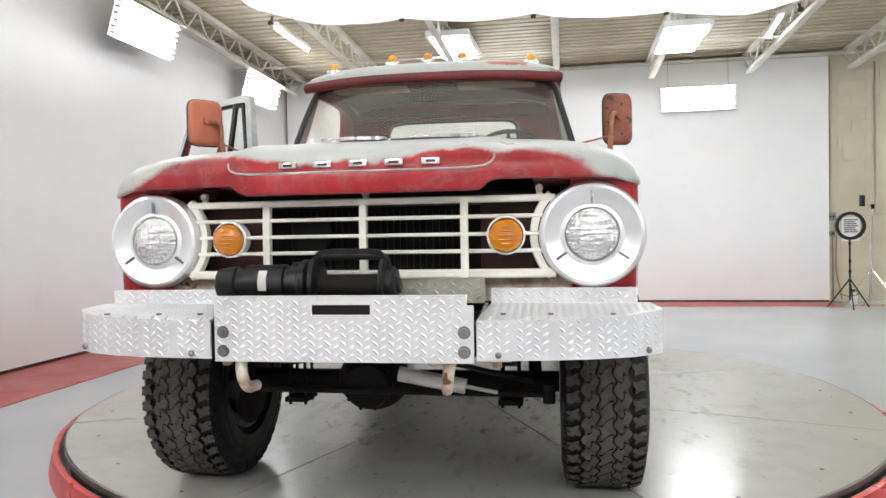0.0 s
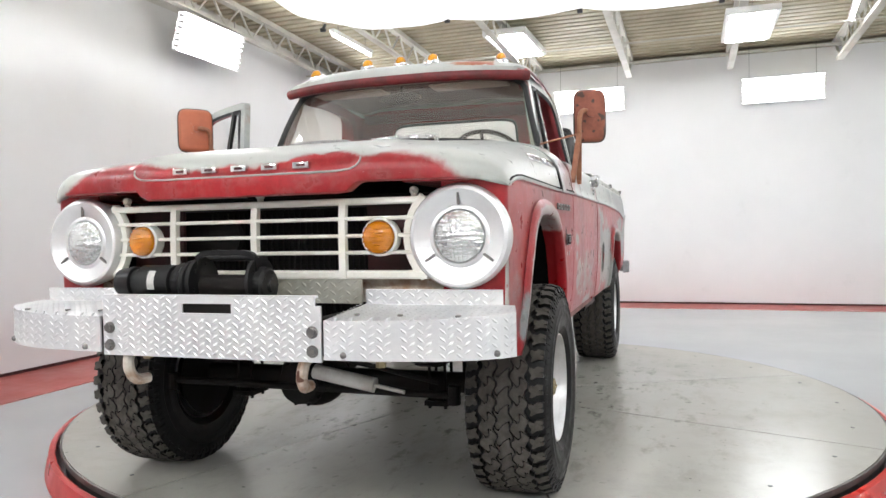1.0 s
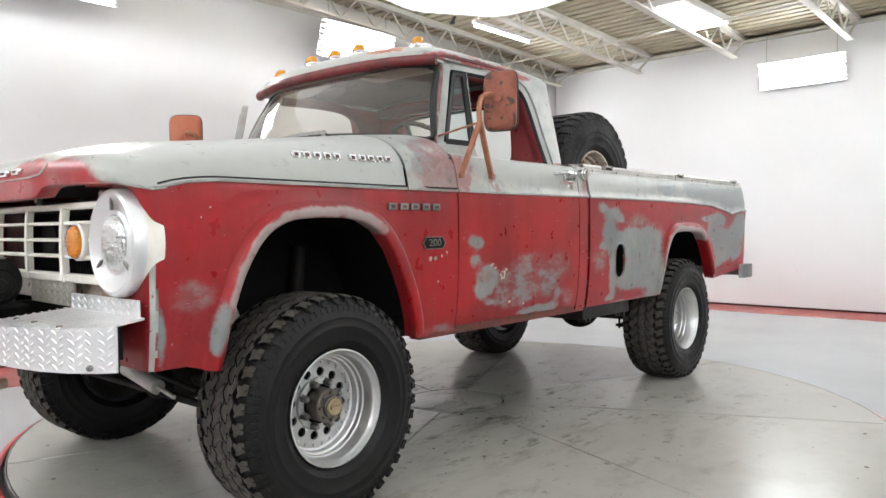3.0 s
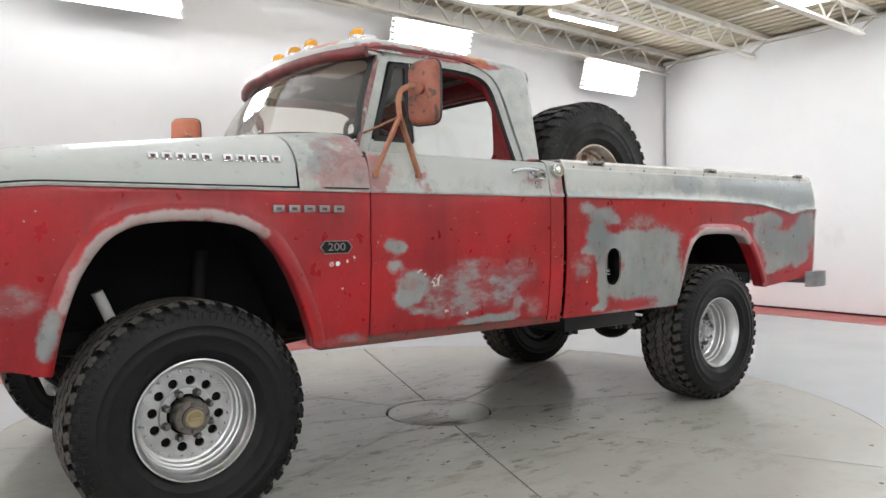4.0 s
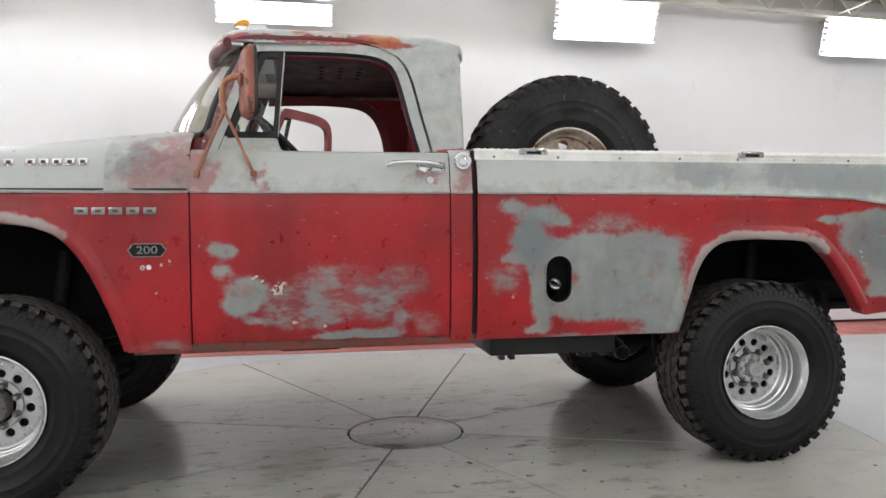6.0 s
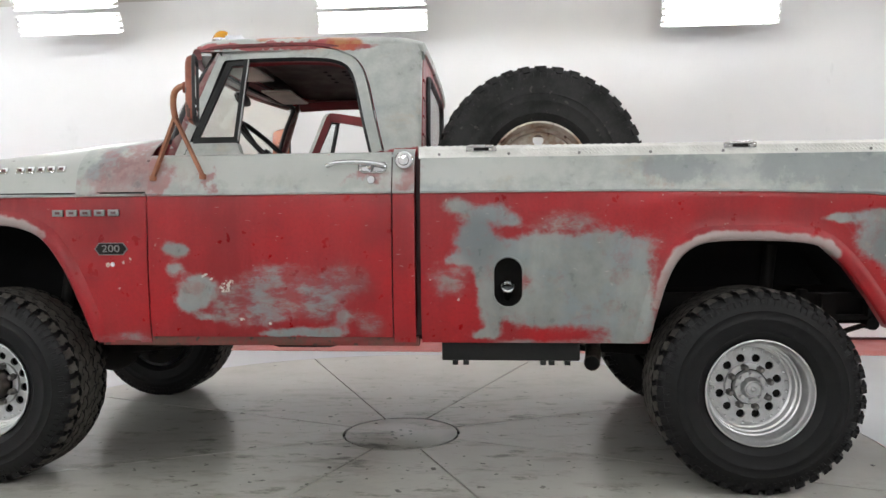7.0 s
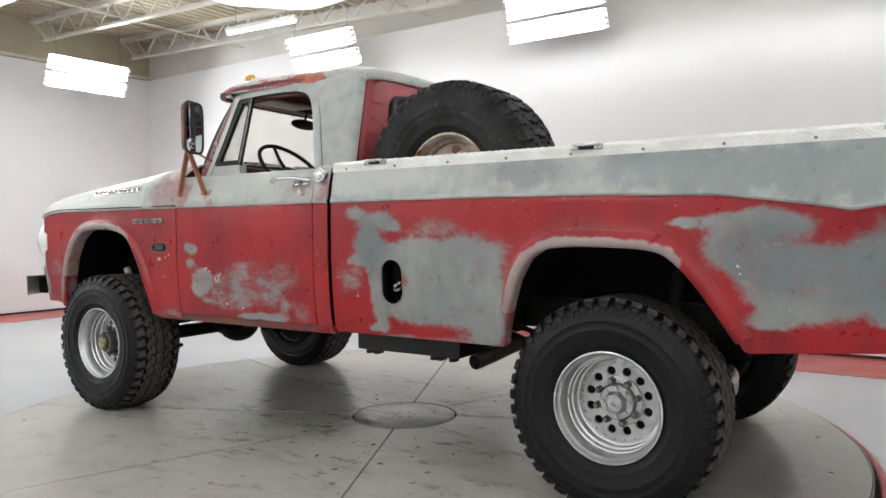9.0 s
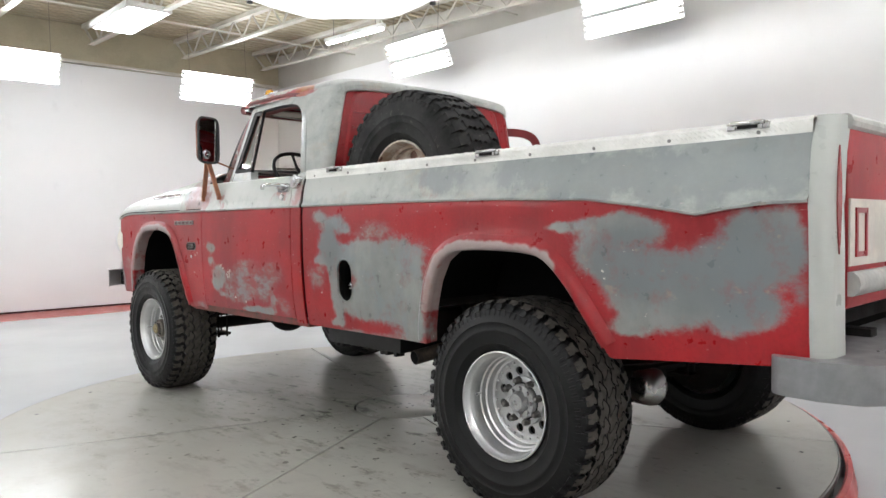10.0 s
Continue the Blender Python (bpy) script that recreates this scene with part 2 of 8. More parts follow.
# outlines of the wheel openings (y, z)
FRONT_ARCH = [(-0.455, 0.56), (-0.44, 0.66), (-0.415, 0.78), (-0.365, 0.92), (-0.29, 1.03), (-0.20, 1.085), (-0.09, 1.102), (0.06, 1.102), (0.17, 1.085), (0.255, 1.045), (0.325, 0.965), (0.38, 0.865), (0.425, 0.76), (0.46, 0.66), (0.485, 0.56)]
REAR_ARCH = [(2.745, 0.56), (2.765, 0.66), (2.79, 0.76), (2.825, 0.87), (2.875, 0.955), (2.95, 1.005), (3.05, 1.018), (3.20, 1.018), (3.34, 1.010), (3.425, 0.985), (3.515, 0.90), (3.605, 0.775), (3.680, 0.66), (3.748, 0.56)]


def arch_band(arch, first, last, size, out):
    """A row of small overlapping spots just outside a wheel opening, from one length along it to another."""
    spots, gone = [], 0.0
    for (ya, za), (yb, zb) in zip(arch, arch[1:]):
        length = math.hypot(yb - ya, zb - za)
        steps = max(1, round(length / 0.036))
        for k in range(steps):
            f = k / steps
            if first < gone + f * length < last:
                spots.append((ya + (yb - ya) * f - (zb - za) / length * out, za + (zb - za) * f + (yb - ya) / length * out, size, size))
        gone += length
    return on_side(spots)


ARCH_BAND = arch_band(FRONT_ARCH, 0.26, 1.10, 0.021, 0.010) + arch_band(REAR_ARCH, 0.20, 1.04, 0.021, 0.008)
SIDE_FLAKES = on_side(((0.970, 0.874, 0.027, 0.011), (1.048, 0.826, 0.027, 0.018), (1.059, 0.849, 0.018, 0.010), (1.219, 0.680, 0.014, 0.007), (1.103, 0.687, 0.018, 0.007), (0.542, 0.922, 0.010, 0.011), (0.585, 0.819, 0.007, 0.008), (0.61, 0.93, 0.010, 0.006), (0.64, 0.94, 0.006, 0.010), (3.66, 0.93, 0.010, 0.025)))
M = {
    "side": paint("faded_red_paint", SIDE_SPOTS, haze=SIDE_HAZE, flakes=SIDE_FLAKES, ragged=0.022, light=ARCH_BAND, dark=on_side(((4.10, 0.98, 0.30, 0.20), (3.72, 0.98, 0.12, 0.10), (2.08, 1.02, 0.10, 0.12)))),
    "upper": paint("grey_primer", (), base="grey", ragged=0.12,
                   light=[((0, y, z), (INF, a, b)) for y, z, a, b in ((1.2, 1.33, 0.5, 0.08), (2.1, 1.31, 0.35, 0.07), (3.1, 1.30, 0.10, 0.08), (4.0, 1.36, 0.2, 0.03))],
                   dark=[((0, y, z), (INF, a, b)) for y, z, a, b in ((2.85, 1.30, 0.20, 0.055), (3.35, 1.31, 0.18, 0.06), (3.62, 1.28, 0.20, 0.06), (4.08, 1.31, 0.06, 0.10), (3.92, 1.27, 0.38, 0.09), (4.22, 1.30, 0.12, 0.10))],
                   reds=[((0, 0.66, 1.30), (INF, 0.14, 0.065)), ((0, 0.76, 1.26), (INF, 0.035, 0.05)), ((0, 0.965, 1.26), (INF, 0.025, 0.04)), ((0, 1.64, 1.29), (INF, 0.05, 0.025)), ((0, 1.79, 1.28), (INF, 0.05, 0.06))], red_soft=1.0, red_share=0.6),
    "cowl": paint("cowl_primer", (), base="grey", ragged=0.2, reds=[((0, 0.58, 1.27), (INF, 0.18, 0.07)), ((0, 0.66, 1.36), (INF, 0.06, 0.06))], red_soft=1.5, red_share=0.50, red_low=0.5, dark=[((0, 0.56, 1.35), (INF, 0.10, 0.06))]),
    "pillar": worn("pillar_paint", (0.26, 0.17, 0.155), (0.17, 0.035, 0.035), 9.0, (0.35, 0.5), 0, 0.05, 40.0, ((0.34, 0.33, 0.31), 0.60)),
    "drip": worn("dark_red_trim", (0.16, 0.010, 0.012), (0.09, 0.012, 0.012), 12.0, (0.3, 0.5)),
    "hub": metal("grimy_cast_hub", (0.20, 0.18, 0.16), (0.32, 0.5), 0.05),
    "hood": paint("hood_primer_with_glare", (), base="grey", ragged=0.03, red_soft=0.42, red_low=0.90,
                  reds=[((-0.52, -0.80, 1.225), (0.17, 0.16, 0.090)), ((-0.70, -0.80, 1.165), (0.15, 0.12, 0.050)), ((-0.25, -0.80, 1.195), (0.30, 0.13, 0.060)), ((0.18, -0.80, 1.195), (0.36, 0.13, 0.066)), ((0.36, -0.80, 1.245), (0.12, 0.10, 0.040)), ((0.62, -0.80, 1.210), (0.12, 0.15, 0.080)), ((0.78, -0.80, 1.150), (0.20, 0.10, 0.036)), ((-0.86, -0.78, 1.150), (0.14, 0.12, 0.034))],
                  # The paler tone across the hood paints in its glare from overhead.
                  light=[((0.0, -0.1, 1.36), (1.7, 1.1, 0.55))]),
    "roof": paint("roof_primer", (), base="grey", ragged=0.05, light=[((0, 0.85, 1.93), (0.7, 0.25, 0.1))],
                  reds=[((0.69, 1.1, 1.865), (0.05, 0.5, 0.016)), ((-0.69, 1.1, 1.865), (0.05, 0.5, 0.016)), ((0.69, 1.46, 1.87), (0.09, 0.09, 0.035)), ((0.8, 1.80, 1.385), (0.2, 0.10, 0.016)), ((-0.8, 1.80, 1.385), (0.2, 0.10, 0.016))], red_share=0.85,
                  rust=[((0.62, 1.28, 1.91), (0.06, 0.12, 0.015)), ((0.42, 0.80, 1.92), (0.18, 0.05, 0.02)), ((0.2, 0.95, 1.94), (0.08, 0.04, 0.02)), ((0.66, 1.50, 1.88), (0.09, 0.075, 0.045)), ((0.64, 1.15, 1.895), (0.06, 0.05, 0.018))]),
    "red": paint("dark_red_paint", (), chips=0.78),
    "sill": worn("dirty_red_sill", (0.20, 0.020, 0.018), (0.10, 0.045, 0.030), 7.0, (0.4, 0.6), 0, 0.1, 50.0, ((0.05, 0.03, 0.022), 0.60)),
    "inner_red": worn("cabin_red", (0.22, 0.012, 0.016), (0.15, 0.01, 0.012), 5.0, (0.35, 0.5)),
    "edge": worn("sanded_edge", (0.42, 0.42, 0.39), (0.33, 0.32, 0.30), 12.0, (0.4, 0.55)),
    "tyre": worn("tyre_rubber", (0.0055, 0.0055, 0.0058), (0.0085, 0.0082, 0.0080), 18.0, (0.38, 0.55), 0, 0.15, 160.0, spec=0.22),
    "old_tyre": worn("weathered_tyre_rubber", (0.026, 0.025, 0.024), (0.014, 0.0135, 0.013), 9.0, (0.6, 0.8), 0, 0.25, 90.0, ((0.06, 0.055, 0.05), 0.66), spec=0.2),
    "tread": worn("worn_tread_rubber", (0.085, 0.078, 0.068), (0.058, 0.053, 0.046), 30.0, (0.7, 0.85), 0, 0.2, 200.0, spec=0.15),
    "alloy": metal("machined_aluminium", (0.70, 0.70, 0.70), (0.33, 0.42), 0.02),
    "cast": worn("cast_wheel_centre", (0.52, 0.52, 0.52), (0.44, 0.44, 0.435), 14.0, (0.36, 0.48), 0.85, 0.06, 160.0),
    "bare": worn("sanded_pale_edge", (0.42, 0.43, 0.40), (0.33, 0.32, 0.295), 9.0, (0.4, 0.55), 0, 0.05, 60.0, ((0.30, 0.08, 0.07), 0.66)),
    "seat": worn("black_seat_vinyl", (0.014, 0.013, 0.013), (0.022, 0.020, 0.020), 7.0, (0.4, 0.55)),
    "chrome": metal("chrome", (0.74, 0.74, 0.74), (0.08, 0.18), 0.0),
    "brass": metal("dull_brass", (0.40, 0.33, 0.20), (0.35, 0.55), 0.2),
    "tin": metal("dull_bright_steel", (0.46, 0.455, 0.44), (0.18, 0.32), 0.1),
    "steel": metal("dark_steel", (0.25, 0.24, 0.23), (0.4, 0.55), 0.1),
    "plate": worn("diamond_plate_aluminium", (0.78, 0.78, 0.78), (0.68, 0.68, 0.69), 6.0, (0.28, 0.40), 0.5, 0.03),
    "dull_plate": worn("tarnished_diamond_plate", (0.42, 0.41, 0.36), (0.33, 0.31, 0.25), 8.0, (0.35, 0.5), 0.4, 0.05),
    "rail": worn("sprayed_diamond_plate", (0.74, 0.73, 0.69), (0.62, 0.61, 0.57), 9.0, (0.3, 0.45), 0.3),
    "bezel": worn("brushed_bezel", (0.80, 0.80, 0.80), (0.74, 0.74, 0.74), 9.0, (0.28, 0.40), 0.7, 0.0),
    "cream": worn("cream_grille_paint", (0.86, 0.84, 0.77), (0.78, 0.75, 0.66), 10.0, (0.35, 0.5), 0, 0.05, 70.0, ((0.30, 0.16, 0.08), 0.80)),
    "black": worn("black_enamel", (0.006, 0.006, 0.0065), (0.011, 0.0105, 0.010), 8.0, (0.3, 0.5), spec=0.3),
    "under": worn("greasy_chassis_black", (0.006, 0.0053, 0.0048), (0.013, 0.0105, 0.009), 7.0, (0.6, 0.85), 0, 0.2, spec=0.2),
    "rubber": worn("black_rubber_seal", (0.012, 0.012, 0.012), (0.020, 0.020, 0.020), 20.0, (0.45, 0.6)),
    "rust": worn("rusty_mirror_paint", (0.29, 0.085, 0.045), (0.20, 0.060, 0.036), 11.0, (0.5, 0.75), 0, 0.15, 50.0, ((0.07, 0.035, 0.025), 0.60)),
    "bracket": worn("tan_rusty_bracket", (0.36, 0.15, 0.075), (0.24, 0.085, 0.045), 14.0, (0.45, 0.65), 0, 0.1, 60.0),
    # Brighter orange copy for the passenger mirror, its lit face put into the colour.
    "rust_lit": worn("lit_orange_brown_paint", (0.46, 0.125, 0.055), (0.38, 0.10, 0.045), 6.0, (0.35, 0.5), 0, 0.05, 60.0),
    "rust_rim": worn("rusty_white_rim", (0.66, 0.62, 0.54), (0.34, 0.21, 0.13), 7.0, (0.55, 0.8), 0, 0.2, 40.0, ((0.12, 0.05, 0.03), 0.62)),
    "mirror": metal("mirror_glass", (0.90, 0.90, 0.90), (0.0, 0.02), 0.0),
    "silver": worn("silver_bumper_paint", (0.26, 0.26, 0.265), (0.21, 0.21, 0.215), 9.0, (0.35, 0.5), 0.5),
    "amber": lens("amber_lens", (0.95, 0.33, 0.008)),
    "amber_cap": lens("bright_amber_lens", (1.0, 0.44, 0.008)),
    "red_lens": lens("red_lens", (0.45, 0.01, 0.015)),
    "old_lens": worn("faded_red_lens", (0.30, 0.045, 0.045), (0.22, 0.03, 0.03), 12.0, (0.2, 0.3)),
    "corner": paint("corner_primer", (), base="grey", ragged=0.06, light=[((0, 4.36, 1.05), (INF, 0.06, 0.6))]),
    "lamp": fluted("sealed_beam_glass"),
    "shock": worn("white_damper_paint", (0.66, 0.65, 0.62), (0.52, 0.50, 0.46), 10.0, (0.4, 0.6)),
    "liner": worn("grey_headliner_board", (0.105, 0.088, 0.080), (0.08, 0.066, 0.06), 9.0, (0.6, 0.8)),
    "windshield": glass("windshield_glass", (0.95, 0.94, 0.91), 0.03, 0.05),
    "pane": glass("door_glass", (0.94, 0.96, 0.95), 0.02, 0.008),
    "badge": metal("badge_chrome", (0.27, 0.265, 0.26), (0.25, 0.45)),
    # Red darkened to hold the shade behind the grille and in gaps.
    "shade_red": worn("shaded_dark_red", (0.055, 0.008, 0.008), (0.03, 0.008, 0.007), 9.0, (0.5, 0.7)),
    # Dark red for block centres, painting the shadow inside the letters.
    "badge_shade": worn("badge_shadow", (0.10, 0.02, 0.02), (0.06, 0.03, 0.03), 20.0),
    "cream_gate": worn("cream_tailgate_paint", (0.62, 0.58, 0.50), (0.50, 0.47, 0.42), 5.0, (0.4, 0.55)),
}


def floor_paint(name, a, b, rough, stains, dirt=0.7, scuff=1.0, drips=None):
    g = Graph(name)
    big, mid, fine = g.noise(0.7, 4), g.noise(4.0, 6, 0.6), g.noise(45.0, 3)
    col = g.mix(g.ramp(big, 0.3, 0.7), a, b)
    col = g.mix(g.math("MULTIPLY", g.ramp(mid, 0.52, 0.75), stains), col, tuple(k * 0.62 for k in a))
    if dirt:
        dots = g.math("MULTIPLY", g.ramp(g.noise(24.0, 1, 0.4), 0.78, 0.79), dirt)
        col = g.mix(dots, col, tuple(k * 0.25 for k in a))
    grease = g.math("MULTIPLY", g.ramp(g.noise(1.7, 8, 0.72), 0.50, 0.66), stains)
    col = g.mix(grease, col, tuple(k * 0.5 for k in a))
    if drips:
        near = g.ramp(g.vec("LENGTH", g.vec("MULTIPLY", g.vec("SUBTRACT", g.co, drips), (0.7, 0.55, 1))), 1.45, 0.25)
        oil = g.math("MULTIPLY", g.ramp(g.noise(4.5, 8, 0.72, g.stretch(1.4, 0.6, 1)), 0.54, 0.66), near)
        col = g.mix(g.math("MULTIPLY", oil, 0.72), col, (0.055, 0.052, 0.045))
        smear = g.math("MULTIPLY", g.ramp(g.noise(2.6, 6, 0.7, g.stretch(2.2, 0.7, 1)), 0.5, 0.68), near)
        col = g.mix(g.math("MULTIPLY", smear, 0.5), col, (0.16, 0.155, 0.14))
        spot = g.math("MULTIPLY", g.ramp(g.noise(15.0, 2, 0.5), 0.685, 0.70), near)
        col = g.mix(g.math("MULTIPLY", spot, 0.8), col, (0.05, 0.046, 0.04))
    if scuff:
        line = g.math("MULTIPLY", g.ramp(g.noise(5.0, 2, 0.5, g.stretch(1, 9, 1)), 0.72, 0.74), 0.25 * scuff)
        col = g.mix(line, col, tuple(k * 0.45 for k in a))
    return g.done(col, g.ramp(mid, 0.25, 0.75, rough[0], rough[1]), 0, 0, 0.42)


M["floor"] = floor_paint("grey_floor_paint", (0.43, 0.44, 0.45), (0.39, 0.40, 0.41), (0.25, 0.27), 0.0, 0.0, 0.0)
M["table"] = floor_paint("turntable_paint", (0.425, 0.412, 0.372), (0.385, 0.372, 0.336), (0.185, 0.255), 0.20, 0.75, drips=(0.15, 0.0, 0.0))
M["red_floor"] = floor_paint("red_floor_paint", (0.42, 0.085, 0.075), (0.36, 0.07, 0.06), (0.3, 0.45), 0.2)
M["pipe"] = worn("heat_browned_steel", (0.10, 0.075, 0.055), (0.045, 0.036, 0.03), 16.0, (0.45, 0.7), 0.5, 0.15, 90.0)
# Near black that paints in the shade of wheel wells and recesses.
M["soot"] = worn("deep_shade_black", (0.003, 0.003, 0.003), (0.005, 0.005, 0.005), 20.0, (0.8, 0.9), spec=0.1)
M["skirt"] = worn("red_skirt_paint", (0.50, 0.025, 0.02), (0.42, 0.02, 0.018), 4.0, (0.25, 0.4), specks=((0.3, 0.2, 0.18), 0.76))


def wall_paint(name, a, b):
    """White emulsion with faint smudges, roller streaks and a few scuffs low down the wall's run."""
    g = Graph(name)
    col = g.mix(g.ramp(g.noise(0.8, 5), 0.35, 0.65), a, b)
    smudge = g.math("MULTIPLY", g.ramp(g.noise(1.6, 6, 0.7, g.stretch(1, 1, 0.8)), 0.60, 0.74), 0.22)
    col = g.mix(smudge, col, tuple(k * 0.68 for k in a))
    scuff = g.math("MULTIPLY", g.ramp(g.noise(7.0, 3, 0.6, g.stretch(1, 1, 0.3)), 0.72, 0.78), 0.14)
    col = g.mix(scuff, col, tuple(k * 0.5 for k in a))
    g.bump(g.noise(60.0, 3), 0.05, 0.003)
    return g.done(col, g.ramp(g.noise(3.0, 3), 0.3, 0.7, 0.5, 0.65))


M["white_wall"] = wall_paint("white_wall_paint", (0.81, 0.81, 0.815), (0.78, 0.78, 0.785))
M["upper_wall"] = worn("off_white_upper_wall", (0.66, 0.64, 0.60), (0.60, 0.58, 0.54), 1.2, (0.6, 0.8), 0, 0.08, 30.0)
M["block"] = worn("cream_block_paint", (0.56, 0.51, 0.38), (0.50, 0.45, 0.33), 1.5, (0.6, 0.8), 0, 0.2, 40.0)
M["deck"] = worn("cream_deck_paint", (0.50, 0.45, 0.32), (0.42, 0.375, 0.265), 2.0, (0.5, 0.7))
M["joist"] = worn("white_steel_paint", (0.66, 0.64, 0.58), (0.56, 0.54, 0.48), 3.0, (0.4, 0.6))
# The cloth emits by itself, standing in for light coming through from above.
M["cloth"] = worn("glowing_diffuser_cloth", (0.86, 0.86, 0.85), (0.82, 0.82, 0.82), 3.0, (0.7, 0.9), 0, 0.0)
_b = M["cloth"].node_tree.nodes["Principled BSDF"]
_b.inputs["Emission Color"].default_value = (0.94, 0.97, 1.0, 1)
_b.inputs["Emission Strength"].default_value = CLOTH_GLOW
M["housing"] = worn("white_lamp_housing", (0.75, 0.75, 0.74), (0.68, 0.68, 0.67), 5.0, (0.35, 0.5))
M["tube"] = glow("fluorescent_tube", (0.93, 0.965, 1.0), TUBE_GLOW)
# South bank tubes turned up to brighten the truck's front and that wall.
M["boosted_tube"] = glow("boosted_fluorescent_tube", (0.93, 0.965, 1.0), 2.6 * TUBE_GLOW)
M["troffer"] = glow("lit_diffuser", (0.95, 0.97, 1.0), TROFFER_GLOW)
M["loft"] = glow("loft_lamp", (0.935, 0.965, 1.0), LOFT_GLOW)
M["cord"] = worn("orange_cord", (0.40, 0.16, 0.08), (0.32, 0.12, 0.06), 12.0)
M["clip"] = worn("black_clamp", (0.02, 0.02, 0.02), (0.03, 0.03, 0.03), 12.0)
M["seam"] = worn("dark_joint", (0.03, 0.03, 0.03), (0.045, 0.043, 0.04), 12.0)


# ---- building helpers ----
def mesh_of(name, bm, mats, smooth=35.0):
    bmesh.ops.recalc_face_normals(bm, faces=bm.faces)
    me = bpy.data.meshes.new(name)
    bm.to_mesh(me)
    bm.free()
    for m in mats if isinstance(mats, (list, tuple)) else [mats]:
        me.materials.append(m)
    if smooth:
        me.shade_smooth()
        me.set_sharp_from_angle(angle=radians(smooth))
    return me


def part(name, bm, material, parent, label="", smooth=35.0):
    ob = new(name, mesh_of(name, bm, material, smooth))
    ob.parent = parent
    if label:
        ob["label"] = label
    return ob


def thing(name, label, category, group="", at=(0, 0, 0)):
    ob = new(name)
    ob.location = at
    ob.empty_display_size = 0.2
    return tagged(ob, label, category, group)


def setting(name, bm, material, label, category, smooth=35.0):
    return tagged(new(name, mesh_of(name, bm, material, smooth)), label, category, kind="structure")


def box(bm, lo, hi, m=None, mat=0, bevel=0.0):
    c, s = [(a + b) / 2 for a, b in zip(lo, hi)], [abs(b - a) for a, b in zip(lo, hi)]
    made = bmesh.ops.create_cube(bm, size=1, matrix=(m or Matrix()) @ Matrix.Translation(c) @ Matrix.Diagonal((*s, 1)))
    vs = made["verts"]
    fs = list({f for v in vs for f in v.link_faces})
    for f in fs:
        f.material_index = mat
    if bevel:
        es = list({e for v in vs for e in v.link_edges})
        r = bmesh.ops.bevel(bm, geom=es, offset=bevel, segments=2, profile=0.6, affect="EDGES")
        for f in r["faces"]:
            f.material_index = mat
    return bm


def tube(bm, a, b, r, r2=None, n=14, mat=0, caps=True):
    a, b = Vector(a), Vector(b)
    q = (b - a).to_track_quat("Z", "Y").to_matrix().to_4x4()
    made = bmesh.ops.create_cone(bm, cap_ends=caps, segments=n, radius1=r, radius2=r if r2 is None else r2, depth=(b - a).length,
                                 matrix=Matrix.Translation((a + b) / 2) @ q)
    for f in {f for v in made["verts"] for f in v.link_faces}:
        f.material_index = mat
    return bm


def ball(bm, c, r, squash=(1, 1, 1), u=14, v=8, mat=0):
    made = bmesh.ops.create_uvsphere(bm, u_segments=u, v_segments=v, radius=r, matrix=Matrix.Translation(c) @ Matrix.Diagonal((*squash, 1)))
    for f in {f for w in made["verts"] for f in w.link_faces}:
        f.material_index = mat
    return bm


def sweep(bm, path, section, up=(0, 0, 1), closed=False, mat=0, ring=True):
    """A section of (side, up) points drawn along a path."""
    path = [Vector(p) for p in path]
    n, loops = len(path), []
    for i, p in enumerate(path):
        a, b = (path[(i - 1) % n], path[(i + 1) % n]) if closed else (path[max(i - 1, 0)], path[min(i + 1, n - 1)])
        d = (b - a).normalized()
        side = d.cross(Vector(up)).normalized()
        top = side.cross(d).normalized()
        loops.append([bm.verts.new(p + side * s + top * t) for s, t in section])
    k = len(section)
    for i in range(n if closed else n - 1):
        A, B = loops[i], loops[(i + 1) % n]
        for j in range(k if ring else k - 1):
            bm.faces.new((A[j], A[(j + 1) % k], B[(j + 1) % k], B[j])).material_index = mat
    if ring and not closed:
        bm.faces.new(loops[0]).material_index = mat
        bm.faces.new(loops[-1]).material_index = mat
    return bm


def circle(r, n=10, squash=1.0):
    return [(r * math.cos(2 * math.pi * i / n), r * squash * math.sin(2 * math.pi * i / n)) for i in range(n)]


def rect(w, h):
    return [(-w / 2, -h / 2), (w / 2, -h / 2), (w / 2, h / 2), (-w / 2, h / 2)]


def sheet(bm, rows, off, mats=None):
    """A thick sheet: a grid of points and the same grid moved by off (a vector, or a function of the point), closed along its rim."""
    g = [[bm.verts.new(p) for p in r] for r in rows]
    h = [[bm.verts.new(Vector(p) + Vector(off(p) if callable(off) else off)) for p in r] for r in rows]
    nu, nv = len(rows), len(rows[0])
    for i in range(nu - 1):
        for j in range(nv - 1):
            m = mats(i, j) if mats else 0
            bm.faces.new((g[i][j], g[i][j + 1], g[i + 1][j + 1], g[i + 1][j])).material_index = m
            bm.faces.new((h[i][j], h[i + 1][j], h[i + 1][j + 1], h[i][j + 1])).material_index = m
    for i in range(nu - 1):
        for j in (0, nv - 1):
            bm.faces.new((g[i][j], g[i + 1][j], h[i + 1][j], h[i][j])).material_index = mats(i, min(j, nv - 2)) if mats else 0
    for j in range(nv - 1):
        for i in (0, nu - 1):
            bm.faces.new((g[i][j], g[i][j + 1], h[i][j + 1], h[i][j])).material_index = mats(min(i, nu - 2), j) if mats else 0
    return bm


